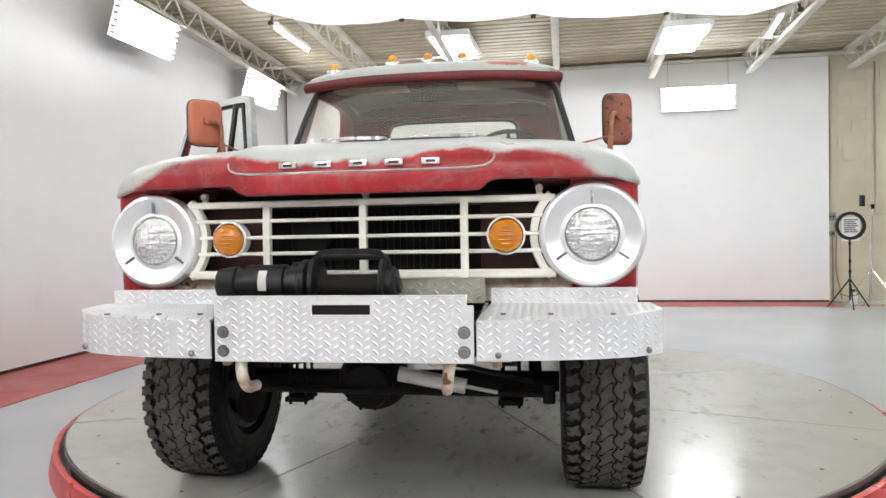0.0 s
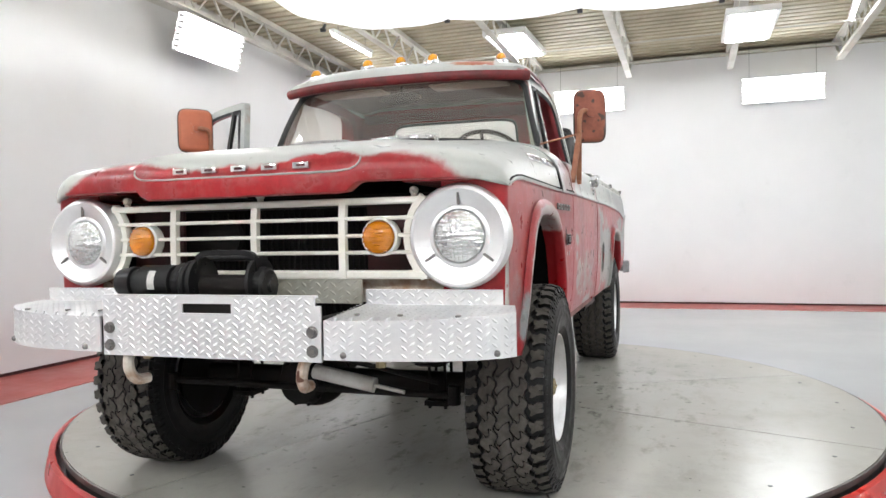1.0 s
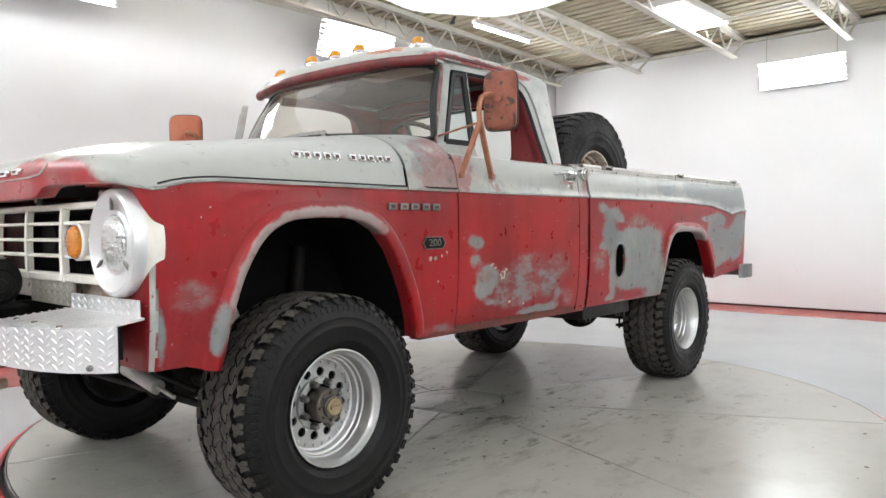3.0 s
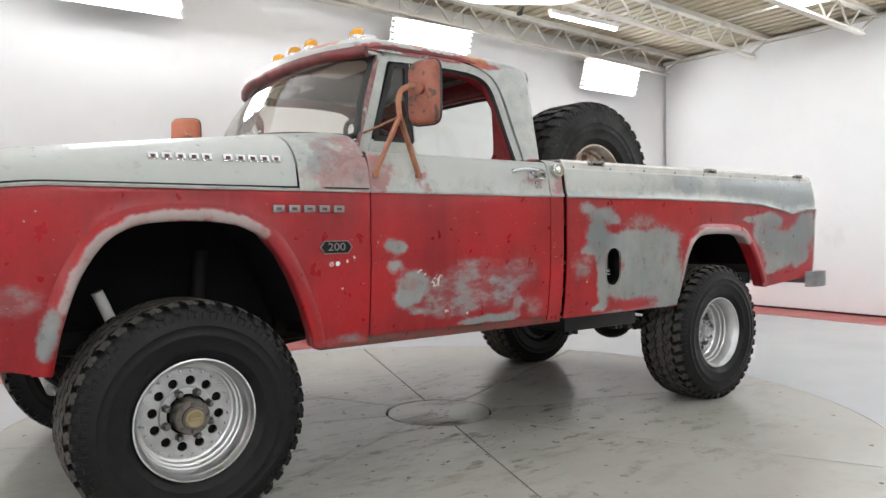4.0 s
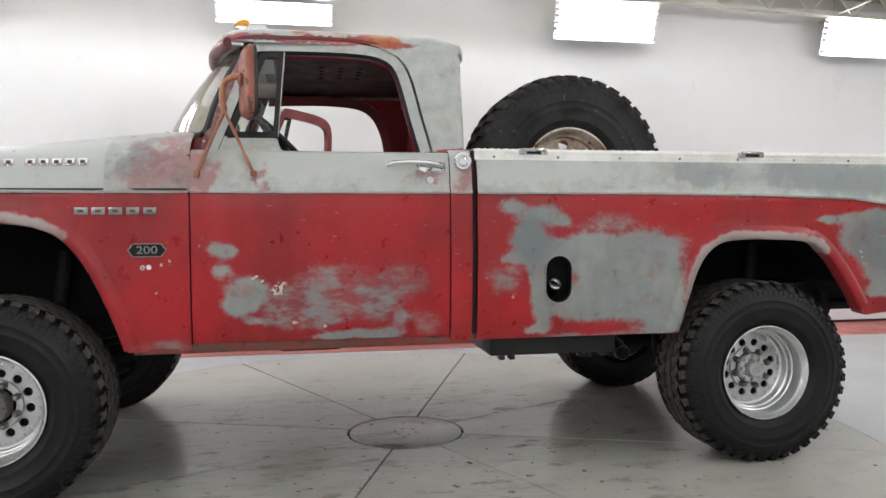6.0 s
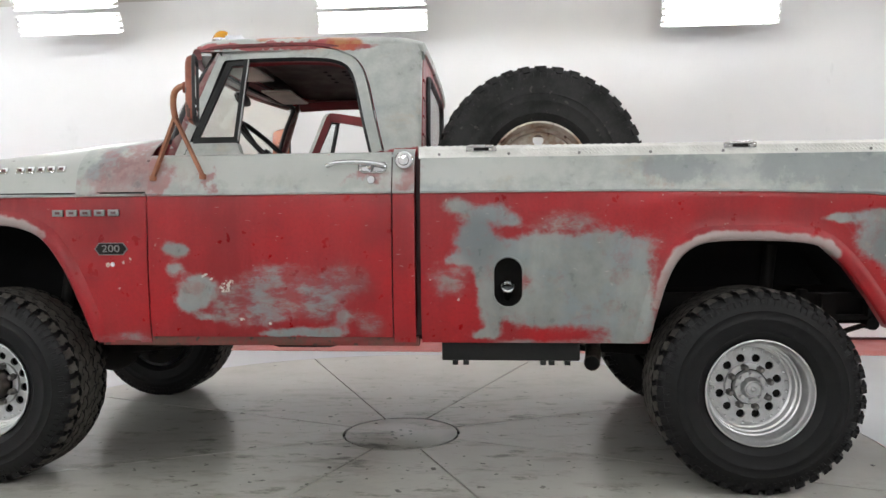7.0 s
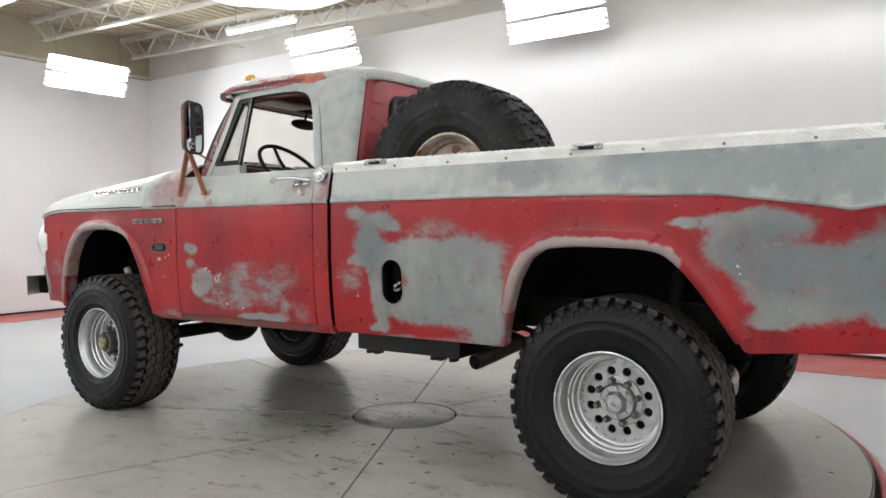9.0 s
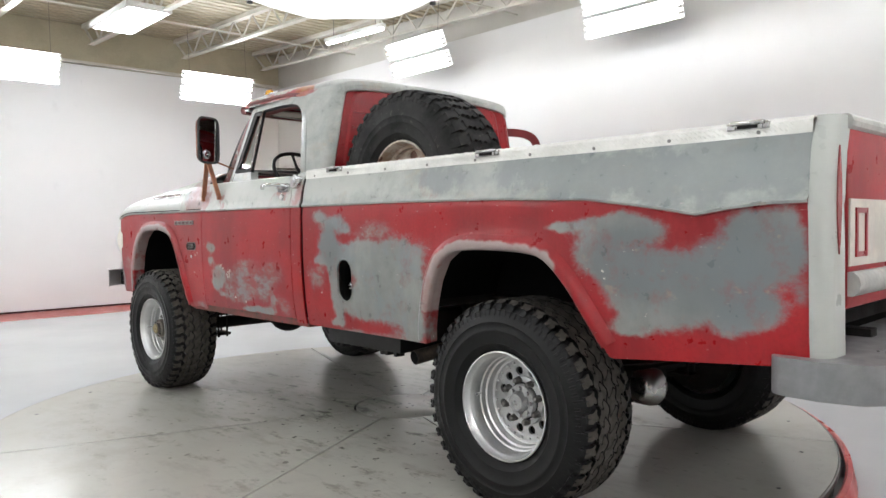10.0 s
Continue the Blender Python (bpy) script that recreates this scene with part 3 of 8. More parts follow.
def lathe(bm, profile, n=48, axis="x", mat=0, close=False, centre=(0, 0, 0)):
    """Turns a profile of (along, radius) about an axis."""
    loops = []
    c = Vector(centre)
    for a, r in profile:
        ring = []
        for i in range(n):
            s, k = math.sin(2 * math.pi * i / n) * r, math.cos(2 * math.pi * i / n) * r
            ring.append(bm.verts.new(c + Vector({"x": (a, k, s), "y": (s, a, k), "z": (k, s, a)}[axis])))
        loops.append(ring)
    pairs = list(zip(loops, loops[1:])) + ([(loops[-1], loops[0])] if close else [])
    for A, B in pairs:
        for i in range(n):
            bm.faces.new((A[i], A[(i + 1) % n], B[(i + 1) % n], B[i])).material_index = mat
    if not close:
        for L, (a, r) in ((loops[0], profile[0]), (loops[-1], profile[-1])):
            if r > 1e-4:
                bm.faces.new(L).material_index = mat
    return bm


def prism(bm, outline, lift, mat=0):
    """A flat outline of points moved by lift into a solid."""
    a = [bm.verts.new(p) for p in outline]
    b = [bm.verts.new(Vector(p) + Vector(lift)) for p in outline]
    bm.faces.new(a).material_index = mat
    bm.faces.new(b).material_index = mat
    for i in range(len(a)):
        j = (i + 1) % len(a)
        bm.faces.new((a[i], a[j], b[j], b[i])).material_index = mat
    return bm


def lugs(bm, o, u, v, nu, nv, step, mat=0, size=0.013, rise=0.0022):
    """Raised lens-shaped lugs of diamond plate, leaning by turns to either side, on the face spanned by u and v from o."""
    o, u, v = Vector(o), Vector(u).normalized(), Vector(v).normalized()
    n = u.cross(v).normalized()
    for i in range(nu):
        for j in range(nv):
            c = o + u * (step * (i + 0.5)) + v * (step * (j + (0.5 if nv == 1 else 0.28 + 0.44 * (i % 2))))
            d = (u + v * 0.8).normalized() if (i + (j if nv == 1 else 0)) % 2 else (u - v * 0.8).normalized()
            w = n.cross(d)
            ring = [bm.verts.new(c + d * (size * a) + w * (size * 0.34 * b) + n * 0.0003) for a, b in ((-1, 0), (-0.3, -1), (0.3, -1), (1, 0), (0.3, 1), (-0.3, 1))]
            top = [bm.verts.new(c + d * (size * a) + n * rise) for a in (-0.5, 0.5)]
            for f in ((ring[0], ring[1], top[0]), (ring[1], ring[2], top[1], top[0]), (ring[2], ring[3], top[1]), (ring[3], ring[4], top[1]), (ring[4], ring[5], top[0], top[1]), (ring[5], ring[0], top[0])):
                bm.faces.new(f).material_index = mat
    return bm


def B():
    return bmesh.new()


def lin(a, b, n):
    return [a + (b - a) * i / (n - 1) for i in range(n)]


def interp(x, xs, ys):
    return float(np.interp(x, xs, ys))


def curve_pts(ctrl, n=8, closed=False):
    """Points of a smooth line through the control points."""
    ctrl = [Vector(c) for c in ctrl]
    out, k = [], len(ctrl)
    for i in range(k if closed else k - 1):
        p = [ctrl[(i + d) % k] if closed else ctrl[min(max(i + d, 0), k - 1)] for d in (-1, 0, 1, 2)]
        for s in range(n):
            t = s / n
            out.append(0.5 * (2 * p[1] + (p[2] - p[0]) * t + (2 * p[0] - 5 * p[1] + 4 * p[2] - p[3]) * t * t + (3 * p[1] - p[0] - 3 * p[2] + p[3]) * t ** 3))
    return out if closed else out + [ctrl[-1]]


# ---- the studio ----
FLOOR = -0.13
WALL_L, WALL_B, WALL_F, WALL_R = -4.2, 9.12, -7.05, 8.2
EAVE, TOP = 3.64, 4.45
CHORD, DECK, PITCH = 3.70, 4.03, -1.87  # heights at y = 0 and the roof's fall, degrees
ROOM = Matrix.Translation((0, 1, 0)) @ pose(0, 0, 0, 0, 0, -2.0) @ Matrix.Translation((0, -1, 0))
ROOF = ROOM.inverted() @ Matrix.Translation((0, 1, 0)) @ pose(0, 0, 0, 0, 0, -0.94) @ Matrix.Translation((0, -1, 0))
setting_before = set(scene.objects)


def plan(x, y, z):
    """A point of the plan, squared to the walls of the room."""
    return tuple(ROOM.inverted() @ Vector((x, y, z)))



def deck_z(y):
    return DECK + math.tan(radians(PITCH)) * y

CX, CY, TABLE_R = 0.10, 1.66, 2.36

bm = B()
box(bm, (WALL_L - 0.3, WALL_F - 0.3, FLOOR - 0.2), (WALL_R + 0.3, WALL_B + 0.4, FLOOR))
setting("floor", bm, M["floor"], "grey painted concrete studio floor with a soft shine", "floor")
for name, lo, hi in (("floor_stripe_1", (WALL_L, WALL_F + 0.95, 0), (WALL_L + 0.95, WALL_B - 0.78, 0.004)), ("floor_stripe_2", (WALL_L, WALL_B - 0.78, 0), (4.575, WALL_B - 0.02, 0.004)), ("floor_stripe_3", (WALL_L, WALL_F + 0.02, 0), (WALL_R, WALL_F + 0.95, 0.004))):
    bm = B()
    box(bm, (lo[0], lo[1], FLOOR + lo[2]), (hi[0], hi[1], FLOOR + hi[2]))
    setting(name, bm, M["red_floor"], "dull red painted border along the studio wall", "floor stripe")


def wall(name, lo, hi, mat, label):
    bm = B()
    box(bm, lo, hi)
    setting(name, bm, mat, label, "wall")


wall("wall_west", (WALL_L - 0.25, WALL_F - 0.25, FLOOR), (WALL_L, WALL_B + 0.35, EAVE), M["white_wall"], "smooth white painted studio wall, slightly scuffed")
wall("wall_south", (WALL_L, WALL_F - 0.25, FLOOR), (WALL_R, WALL_F, EAVE), M["white_wall"], "smooth white painted studio wall behind hanging lights")
wall("wall_north_panel", (WALL_L, WALL_B - 0.02, FLOOR), (4.567, WALL_B + 0.10, EAVE), M["white_wall"], "white painted backdrop wall ending at a straight edge")
# The east wall is unseen, added to close the room and bounce light.
wall("wall_east", (WALL_R, WALL_F - 0.25, FLOOR), (WALL_R + 0.25, WALL_B + 0.35, TOP), M["white_wall"], "plain white wall of the studio")
wall("wall_west_upper", (WALL_L - 0.25, WALL_F - 0.25, EAVE), (WALL_L - 0.06, WALL_B + 0.35, TOP), M["upper_wall"], "off-white upper wall under the roof deck")
wall("wall_south_upper", (WALL_L - 0.05, WALL_F - 0.25, EAVE), (WALL_R, WALL_F - 0.06, TOP), M["deck"], "cream painted upper wall under the roof deck")

# Dark red strips drawn in place of the dark gap under the walls.
for name, lo, hi in (("baseboard_west", (WALL_L, WALL_F + 0.02, FLOOR + 0.005), (WALL_L + 0.012, WALL_B - 0.03, FLOOR + 0.03)), ("baseboard_north", (WALL_L + 0.012, WALL_B - 0.032, FLOOR + 0.005), (4.56, WALL_B - 0.02, FLOOR + 0.03)), ("baseboard_south", (WALL_L + 0.012, WALL_F, FLOOR + 0.005), (WALL_R, WALL_F + 0.012, FLOOR + 0.03))):
    bm = B()
    box(bm, lo, hi)
    setting(name, bm, M["shade_red"], "dark red strip standing in for the gap along the foot of the wall", "baseboard")

# block wall: courses with recessed joints
bm = B()
box(bm, (WALL_L - 0.05, WALL_B + 0.16, FLOOR), (WALL_R, WALL_B + 0.35, TOP))
back = setting("wall_north", bm, M["block"], "cream painted concrete block wall with pipes", "wall")
for i in range(10):
    for k in range(19):
        x0 = 4.35 + 0.4 * i + (0.2 if k % 2 else 0)
        if x0 + 0.394 > WALL_R:
            continue
        bm = B()
        box(bm, (x0, WALL_B + 0.152, FLOOR + 0.2 * k), (x0 + 0.394, WALL_B + 0.17, FLOOR + 0.2 * k + 0.194))
        part("block", bm, M["block"], back, smooth=0)

# roof deck: ribs run across the joists
bm = B()
ribs, y = [], WALL_F - 0.2
prof = []
while y < WALL_B + 0.3:
    prof += [(y, 0.0), (y + 0.095, 0.0), (y + 0.112, 0.07), (y + 0.138, 0.07), (y + 0.155, 0.0)]
    y += 0.16
sheet(bm, [[(x, yy, zz) for yy, zz in prof] for x in (WALL_L - 0.2, WALL_R + 0.2)], (0, 0, 0.02))
setting("ceiling", bm, M["deck"], "cream painted corrugated steel roof deck", "ceiling", 20).matrix_basis = pose(0, 0, DECK, PITCH)


def joist(x):
    """An open-web steel joist along the room."""
    j = thing("roof_joist", "white painted open-web steel roof joist", "joist", "roof joists")
    j.matrix_basis = pose(x, 0, CHORD, PITCH)
    y0, y1 = WALL_F + 0.3, WALL_B - 0.3
    for s in (-1, 1):
        bm = B()
        sweep(bm, [(s * 0.022, y0, 0), (s * 0.022, y1, 0)], [(-0.022, -0.025), (0.022, -0.025), (0.022, -0.018), (-0.015, -0.018), (-0.015, 0.025), (-0.022, 0.025)])
        part("bottom_chord", bm, M["joist"], j)
    bm = B()
    box(bm, (-0.045, WALL_F, DECK - CHORD - 0.06), (0.045, WALL_B + 0.1, DECK - CHORD + 0.004))
    part("top_chord", bm, M["joist"], j)
    bm = B()
    top, n = DECK - CHORD - 0.04, 28
    ys = lin(y0 + 0.1, y1 - 0.1, 2 * n + 1)
    sweep(bm, [(0, yy, 0.0 if k % 2 else top) for k, yy in enumerate(ys)], circle(0.015, 6), up=(1, 0, 0))
    for e, w in ((y0 + 0.1, WALL_F), (y1 - 0.1, WALL_B)):
        tube(bm, (0, e, 0), (0, w, top), 0.018, n=6)
    part("web", bm, M["joist"], j)
    return j


first = joist(-2.28)
for k in (-1, 1, 2, 3, 4, 5, 6, 7):
    copy_thing(first, ROOF @ pose(-2.28 + 1.45 * k, 0, CHORD, PITCH))
first.matrix_basis = ROOF @ first.matrix_basis
for y in (-4.7, -1.2, 2.6, 7.1):
    bm = B()
    tube(bm, (WALL_L, y, deck_z(y) - 0.305), (WALL_R, y, deck_z(y) - 0.305), 0.013, n=8)
    tagged(new("bridging_bar", mesh_of("bridging_bar", bm, M["joist"])), "white steel bridging bar across the roof joists", "bridging bar", "bridging bars")
for y in (WALL_F + 0.06, WALL_B - 0.05):
    bm = B()
    box(bm, (WALL_L, y - 0.03, EAVE + 0.005), (WALL_R, y + 0.03, EAVE + 0.045))
    tagged(new("wall_pipe", mesh_of("wall_pipe", bm, M["joist"])), "cream steel ledger along the top of the wall", "ledger", "ledgers")


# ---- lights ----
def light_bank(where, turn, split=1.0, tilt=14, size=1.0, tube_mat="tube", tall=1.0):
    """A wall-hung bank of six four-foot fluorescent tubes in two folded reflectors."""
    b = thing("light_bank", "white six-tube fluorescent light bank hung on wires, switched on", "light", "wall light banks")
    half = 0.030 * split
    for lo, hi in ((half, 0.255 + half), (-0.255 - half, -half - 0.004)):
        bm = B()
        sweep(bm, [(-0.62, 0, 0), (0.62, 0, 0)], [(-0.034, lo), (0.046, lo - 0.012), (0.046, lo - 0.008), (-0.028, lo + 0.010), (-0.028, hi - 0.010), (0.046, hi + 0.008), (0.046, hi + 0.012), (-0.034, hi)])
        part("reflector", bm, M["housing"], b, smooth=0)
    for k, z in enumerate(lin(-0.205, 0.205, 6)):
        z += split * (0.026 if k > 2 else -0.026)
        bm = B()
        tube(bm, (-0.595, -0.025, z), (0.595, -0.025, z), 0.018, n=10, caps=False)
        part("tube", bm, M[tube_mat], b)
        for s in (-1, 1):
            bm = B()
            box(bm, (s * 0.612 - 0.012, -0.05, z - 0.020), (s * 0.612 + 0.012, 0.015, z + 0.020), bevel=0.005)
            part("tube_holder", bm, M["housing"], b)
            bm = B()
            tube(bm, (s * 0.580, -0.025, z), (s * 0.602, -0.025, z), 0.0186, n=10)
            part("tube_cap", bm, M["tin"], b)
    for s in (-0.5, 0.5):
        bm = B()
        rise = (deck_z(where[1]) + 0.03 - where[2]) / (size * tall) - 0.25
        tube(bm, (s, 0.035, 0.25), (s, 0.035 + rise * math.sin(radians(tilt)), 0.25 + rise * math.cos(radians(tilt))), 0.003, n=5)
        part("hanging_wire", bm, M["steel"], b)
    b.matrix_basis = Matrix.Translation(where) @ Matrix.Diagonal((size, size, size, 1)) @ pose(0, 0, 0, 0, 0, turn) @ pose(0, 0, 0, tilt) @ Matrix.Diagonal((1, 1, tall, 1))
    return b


for x, y, z, split, tilt in ((-3.74, -2.42, 3.42, 1.3, 24), (-3.74, 0.88, 3.35, 1.1, 14), (-3.72, 4.42, 3.30, 0.2, 16), (-3.74, 7.70, 3.25, 0.2, 16)):
    light_bank(plan(x, y, z), 91, split, tilt, 0.93, "tube", 0.84)
for x, y, z in ((0.10, 9.0, 3.11), (2.92, 8.88, 3.065)):
    light_bank(plan(x, y, z), 0, 0.2, 10, 0.90, "tube", 0.74)
light_bank(plan(-2.46, -5.65, 3.27), 180, 0.9, 22, 0.93, "boosted_tube", 0.80)
light_bank(plan(0.40, -5.65, 3.25), 180, 0.2, 16, 0.93, "boosted_tube", 0.80)
# Two more south banks, unseen, added to light the truck's front.
for x in (3.5, 6.6):
    light_bank((x, WALL_F + 0.9, 3.30), 180, 0.9, 16, 0.93, "boosted_tube", 0.80)
# Unseen banks added on the east wall to light the driver's side.
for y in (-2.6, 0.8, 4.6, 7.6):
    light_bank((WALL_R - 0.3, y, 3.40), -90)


def troffer(x, y, z):
    t = thing("ceiling_light", "white box ceiling light with two lit panels", "light", "ceiling lights", (x, y, z))
    bm = B()
    box(bm, (-0.285, -0.66, 0.0), (0.285, 0.66, 0.075), bevel=0.006)
    part("housing", bm, M["housing"], t)
    for s in (-1, 1):
        bm = B()
        box(bm, (s * 0.125 - 0.112, -0.62, -0.012), (s * 0.125 + 0.112, 0.62, -0.002))
        part("diffuser", bm, M["troffer"], t)
    for a in (-0.5, 0.5):
        bm = B()
        tube(bm, (0, a, 0.07), (0, a, 0.36), 0.004, n=5)
        part("hanging_rod", bm, M["steel"], t)
    return t


t0 = troffer(*plan(-0.65, 7.0, 3.58))
# All but the first two here are unseen lights added for brightness.
for x, y, z in ((2.26, 6.50, 3.40), (-0.72, -4.6, 3.78), (2.3, -4.6, 3.78), (5.9, 1.5, 3.58), (5.9, 5.0, 3.46), (5.9, -2.0, 3.69)):
    copy_thing(t0, pose(*plan(x, y, z), 0, 0, 1.1))


def strip(x, y, z, length, turn):
    s = thing("strip_light", "slim white fluorescent strip light, switched on", "light", "strip lights", plan(x, y, z))
    bm = B()
    box(bm, (-0.035, -length / 2, 0.02), (0.035, length / 2, 0.07), bevel=0.004)
    part("housing", bm, M["housing"], s)
    bm = B()
    tube(bm, (0, -length / 2 + 0.02, 0), (0, length / 2 - 0.02, 0), 0.016, n=8)
    part("tube", bm, M["troffer"], s)
    for a in (-0.4, 0.4):
        bm = B()
        tube(bm, (0, a, 0.07), (0, a, deck_z(y + a) + 0.05 - z), 0.004, n=5)
        part("hanging_rod", bm, M["steel"], s)
    s.rotation_euler = (0, 0, radians(turn))
    return s


strip(-2.57, 5.85, 3.50, 1.15, 1)
strip(3.38, 6.5, 3.50, 1.0, -5)
strip(-2.70, -2.46, 3.50, 1.1, 6)


def loft_lamp(x, y):
    """An unseen ceiling light added above the cloth, which is opaque to it."""
    t = thing("loft_light", "unseen ceiling light added above the diffuser cloth, switched on", "light", "lights above the cloth", (x, y, deck_z(y) - 0.16))
    bm = B()
    box(bm, (-0.31, -0.64, 0.0), (0.31, 0.64, 0.09), bevel=0.006)
    part("housing", bm, M["housing"], t)
    bm = B()
    box(bm, (-0.28, -0.60, -0.012), (0.28, 0.60, -0.002))
    part("diffuser", bm, M["loft"], t)
    for a in (-0.5, 0.5):
        bm = B()
        tube(bm, (0, a, 0.09), (0, a, 0.22), 0.004, n=5)
        part("hanging_rod", bm, M["steel"], t)
    return t


lo = loft_lamp(-1.46, -0.9)
for x, y in ((-1.46, 1.5), (-1.46, 3.8), (1.44, -0.9), (1.44, 1.5), (1.44, 3.8)):
    copy_thing(lo, pose(x, y, deck_z(y) - 0.16))

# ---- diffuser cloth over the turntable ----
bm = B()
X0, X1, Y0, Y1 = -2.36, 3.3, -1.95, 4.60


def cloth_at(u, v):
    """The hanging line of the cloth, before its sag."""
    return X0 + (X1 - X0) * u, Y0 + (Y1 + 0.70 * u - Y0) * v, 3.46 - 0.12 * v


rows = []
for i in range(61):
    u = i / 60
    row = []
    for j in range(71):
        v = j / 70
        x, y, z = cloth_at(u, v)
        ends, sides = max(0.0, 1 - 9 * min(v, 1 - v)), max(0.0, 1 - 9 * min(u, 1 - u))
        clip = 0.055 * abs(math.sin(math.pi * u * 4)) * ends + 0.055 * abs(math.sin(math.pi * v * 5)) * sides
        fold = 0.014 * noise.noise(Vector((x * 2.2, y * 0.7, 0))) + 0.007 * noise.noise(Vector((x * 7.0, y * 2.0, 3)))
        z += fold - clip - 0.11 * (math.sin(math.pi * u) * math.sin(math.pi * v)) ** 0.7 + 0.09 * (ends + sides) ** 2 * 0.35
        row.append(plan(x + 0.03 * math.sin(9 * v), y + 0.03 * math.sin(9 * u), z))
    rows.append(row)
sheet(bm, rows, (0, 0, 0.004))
tagged(new("diffuser_cloth", mesh_of("diffuser_cloth", bm, M["cloth"], 60)), "white sagging diffuser cloth, made to glow, clipped under the roof joists", "cloth")
for k in range(6):
    for u, v in ((k / 4, 1), (k / 4, 0), (0, k / 5)):
        if u > 1 or (u, v) == (0, 0) and k == 0 or (u == 0 and v == 1 and k == 5):
            continue
        x, y, z = plan(*cloth_at(u, v))
        bm = B()
        tube(bm, (x, y, z + 0.02), (x, y + 0.05, z + 0.09), 0.016, n=8)
        box(bm, (x - 0.028, y - 0.02, z - 0.005), (x + 0.028, y + 0.02, z + 0.035), bevel=0.006)
        tube(bm, (x, y, z + 0.03), (x, y, deck_z(y) + 0.03), 0.003, n=5)
        tagged(new("spring_clamp", mesh_of("spring_clamp", bm, M["clip"])), "black spring clamp holding the cloth", "clamp", "cloth clamps")


# ---- light stands by the block wall ----
def ring_stand(x, y, z):
    s = thing("ring_light", "black ring light on a tripod stand, switched off", "ring light", at=(x, y, z))
    bm = B()
    for k in range(3):
        a = radians(120 * k + 20)
        tube(bm, (0.30 * math.cos(a), 0.30 * math.sin(a), 0.01), (0, 0, 0.42), 0.010, n=8)
        tube(bm, (0.16 * math.cos(a), 0.16 * math.sin(a), 0.205), (0, 0, 0.16), 0.006, n=6)
    part("tripod", bm, M["black"], s)
    bm = B()
    tube(bm, (0, 0, 0.12), (0, 0, 0.97), 0.012, n=10)
    for z in (0.50, 0.65, 0.90):
        tube(bm, (0, 0, z), (0, 0, z + 0.04), 0.020, n=10)
    part("pole", bm, M["black"], s)
    bm = B()
    lathe(bm, [(-0.02, 0.20), (0.02, 0.20), (0.02, 0.155), (-0.02, 0.155)], 36, "y", close=True, centre=(0, -0.02, 1.166))
    part("ring", bm, M["black"], s)
    return s


ring_stand(4.54, 8.15, FLOOR)
stand = thing("light_stand", "chrome light stand with a small black lamp head", "light stand", at=(4.87, 8.3, FLOOR))
bm = B()
for k in range(3):
    a = radians(120 * k + 75)
    tube(bm, (0.42 * math.cos(a), 0.42 * math.sin(a), 0.01), (0, 0, 0.55), 0.007, n=8)
part("tripod", bm, M["chrome"], stand)
bm = B()
tube(bm, (0, 0, 0.2), (0.02, 0, 1.44), 0.012, n=10)
tube(bm, (0.01, 0, 0.85), (0.01, 0, 0.92), 0.022, n=10)
tube(bm, (0.02, 0, 1.42), (-0.06, 0, 1.48), 0.009, n=8)
part("pole", bm, M["chrome"], stand)
bm = B()
box(bm, (-0.14, -0.05, 1.44), (-0.09, 0.05, 1.60), bevel=0.01)
box(bm, (0.0, -0.02, 1.40), (0.04, 0.02, 1.47), bevel=0.006)
part("lamp_head", bm, M["black"], stand)
YW = WALL_B + 0.149
for pts, rad, mat, label in (
        ([(4.645, 3.6), (4.643, 2.77), (4.640, 2.0), (4.626, 1.26)], 0.009, "deck", "thin painted cable running down the block wall"),
        ([(4.726, 0.90), (4.711, 0.46), (4.73, 0.25), (4.775, 0.05), (4.80, -0.11)], 0.007, "cord", "orange power cord hanging from a wall outlet"),
        ([(4.665, 0.88), (4.668, 0.4), (4.673, -0.11)], 0.007, "steel", "grey cable hanging from a wall outlet")):
    bm = B()
    sweep(bm, curve_pts([(x, YW - rad, z) for x, z in pts], 6), circle(rad, 8), up=(0, 1, 0))
    tagged(new("cable", mesh_of("cable", bm, M[mat])), label, "cable")
bm = B()
tube(bm, (5.284, YW - 0.014, 1.25), (5.284, YW - 0.014, 3.55), 0.014, n=8)
box(bm, (5.22, YW - 0.03, 1.20), (5.36, YW, 1.235), bevel=0.004)
tagged(new("conduit", mesh_of("conduit", bm, M["deck"])), "painted conduit with a bracket on the block wall", "conduit")
bm = B()
box(bm, (4.819, YW - 0.012, 2.047), (5.049, YW, 2.32), bevel=0.004)
tagged(new("wall_box", mesh_of("wall_box", bm, M["block"])), "cream painted cover plate on the block wall", "cover plate")
for x0, z0, x1, z1 in ((4.581, 1.126, 4.706, 1.245), (4.574, 0.88, 4.691, 0.969)):
    o = thing("outlet_box", "grey steel outlet box on the block wall", "outlet", "wall outlets")
    bm = B()
    box(bm, (x0, YW - 0.05, z0), (x1, YW, z1), bevel=0.006)
    part("box", bm, M["steel"], o)
    for k in (0.3, 0.7):
        bm = B()
        xx = x0 + (x1 - x0) * k
        tube(bm, (xx, YW - 0.052, (z0 + z1) / 2), (xx, YW - 0.05, (z0 + z1) / 2), 0.017, n=12)
        part("socket", bm, M["black"], o)
sign = thing("wall_notice", "white paper notice with dark lines on the block wall", "notice")
bm = B()
box(bm, (4.80, YW - 0.004, 0.80), (5.06, YW - 0.001, 1.17))
part("paper", bm, M["housing"], sign)
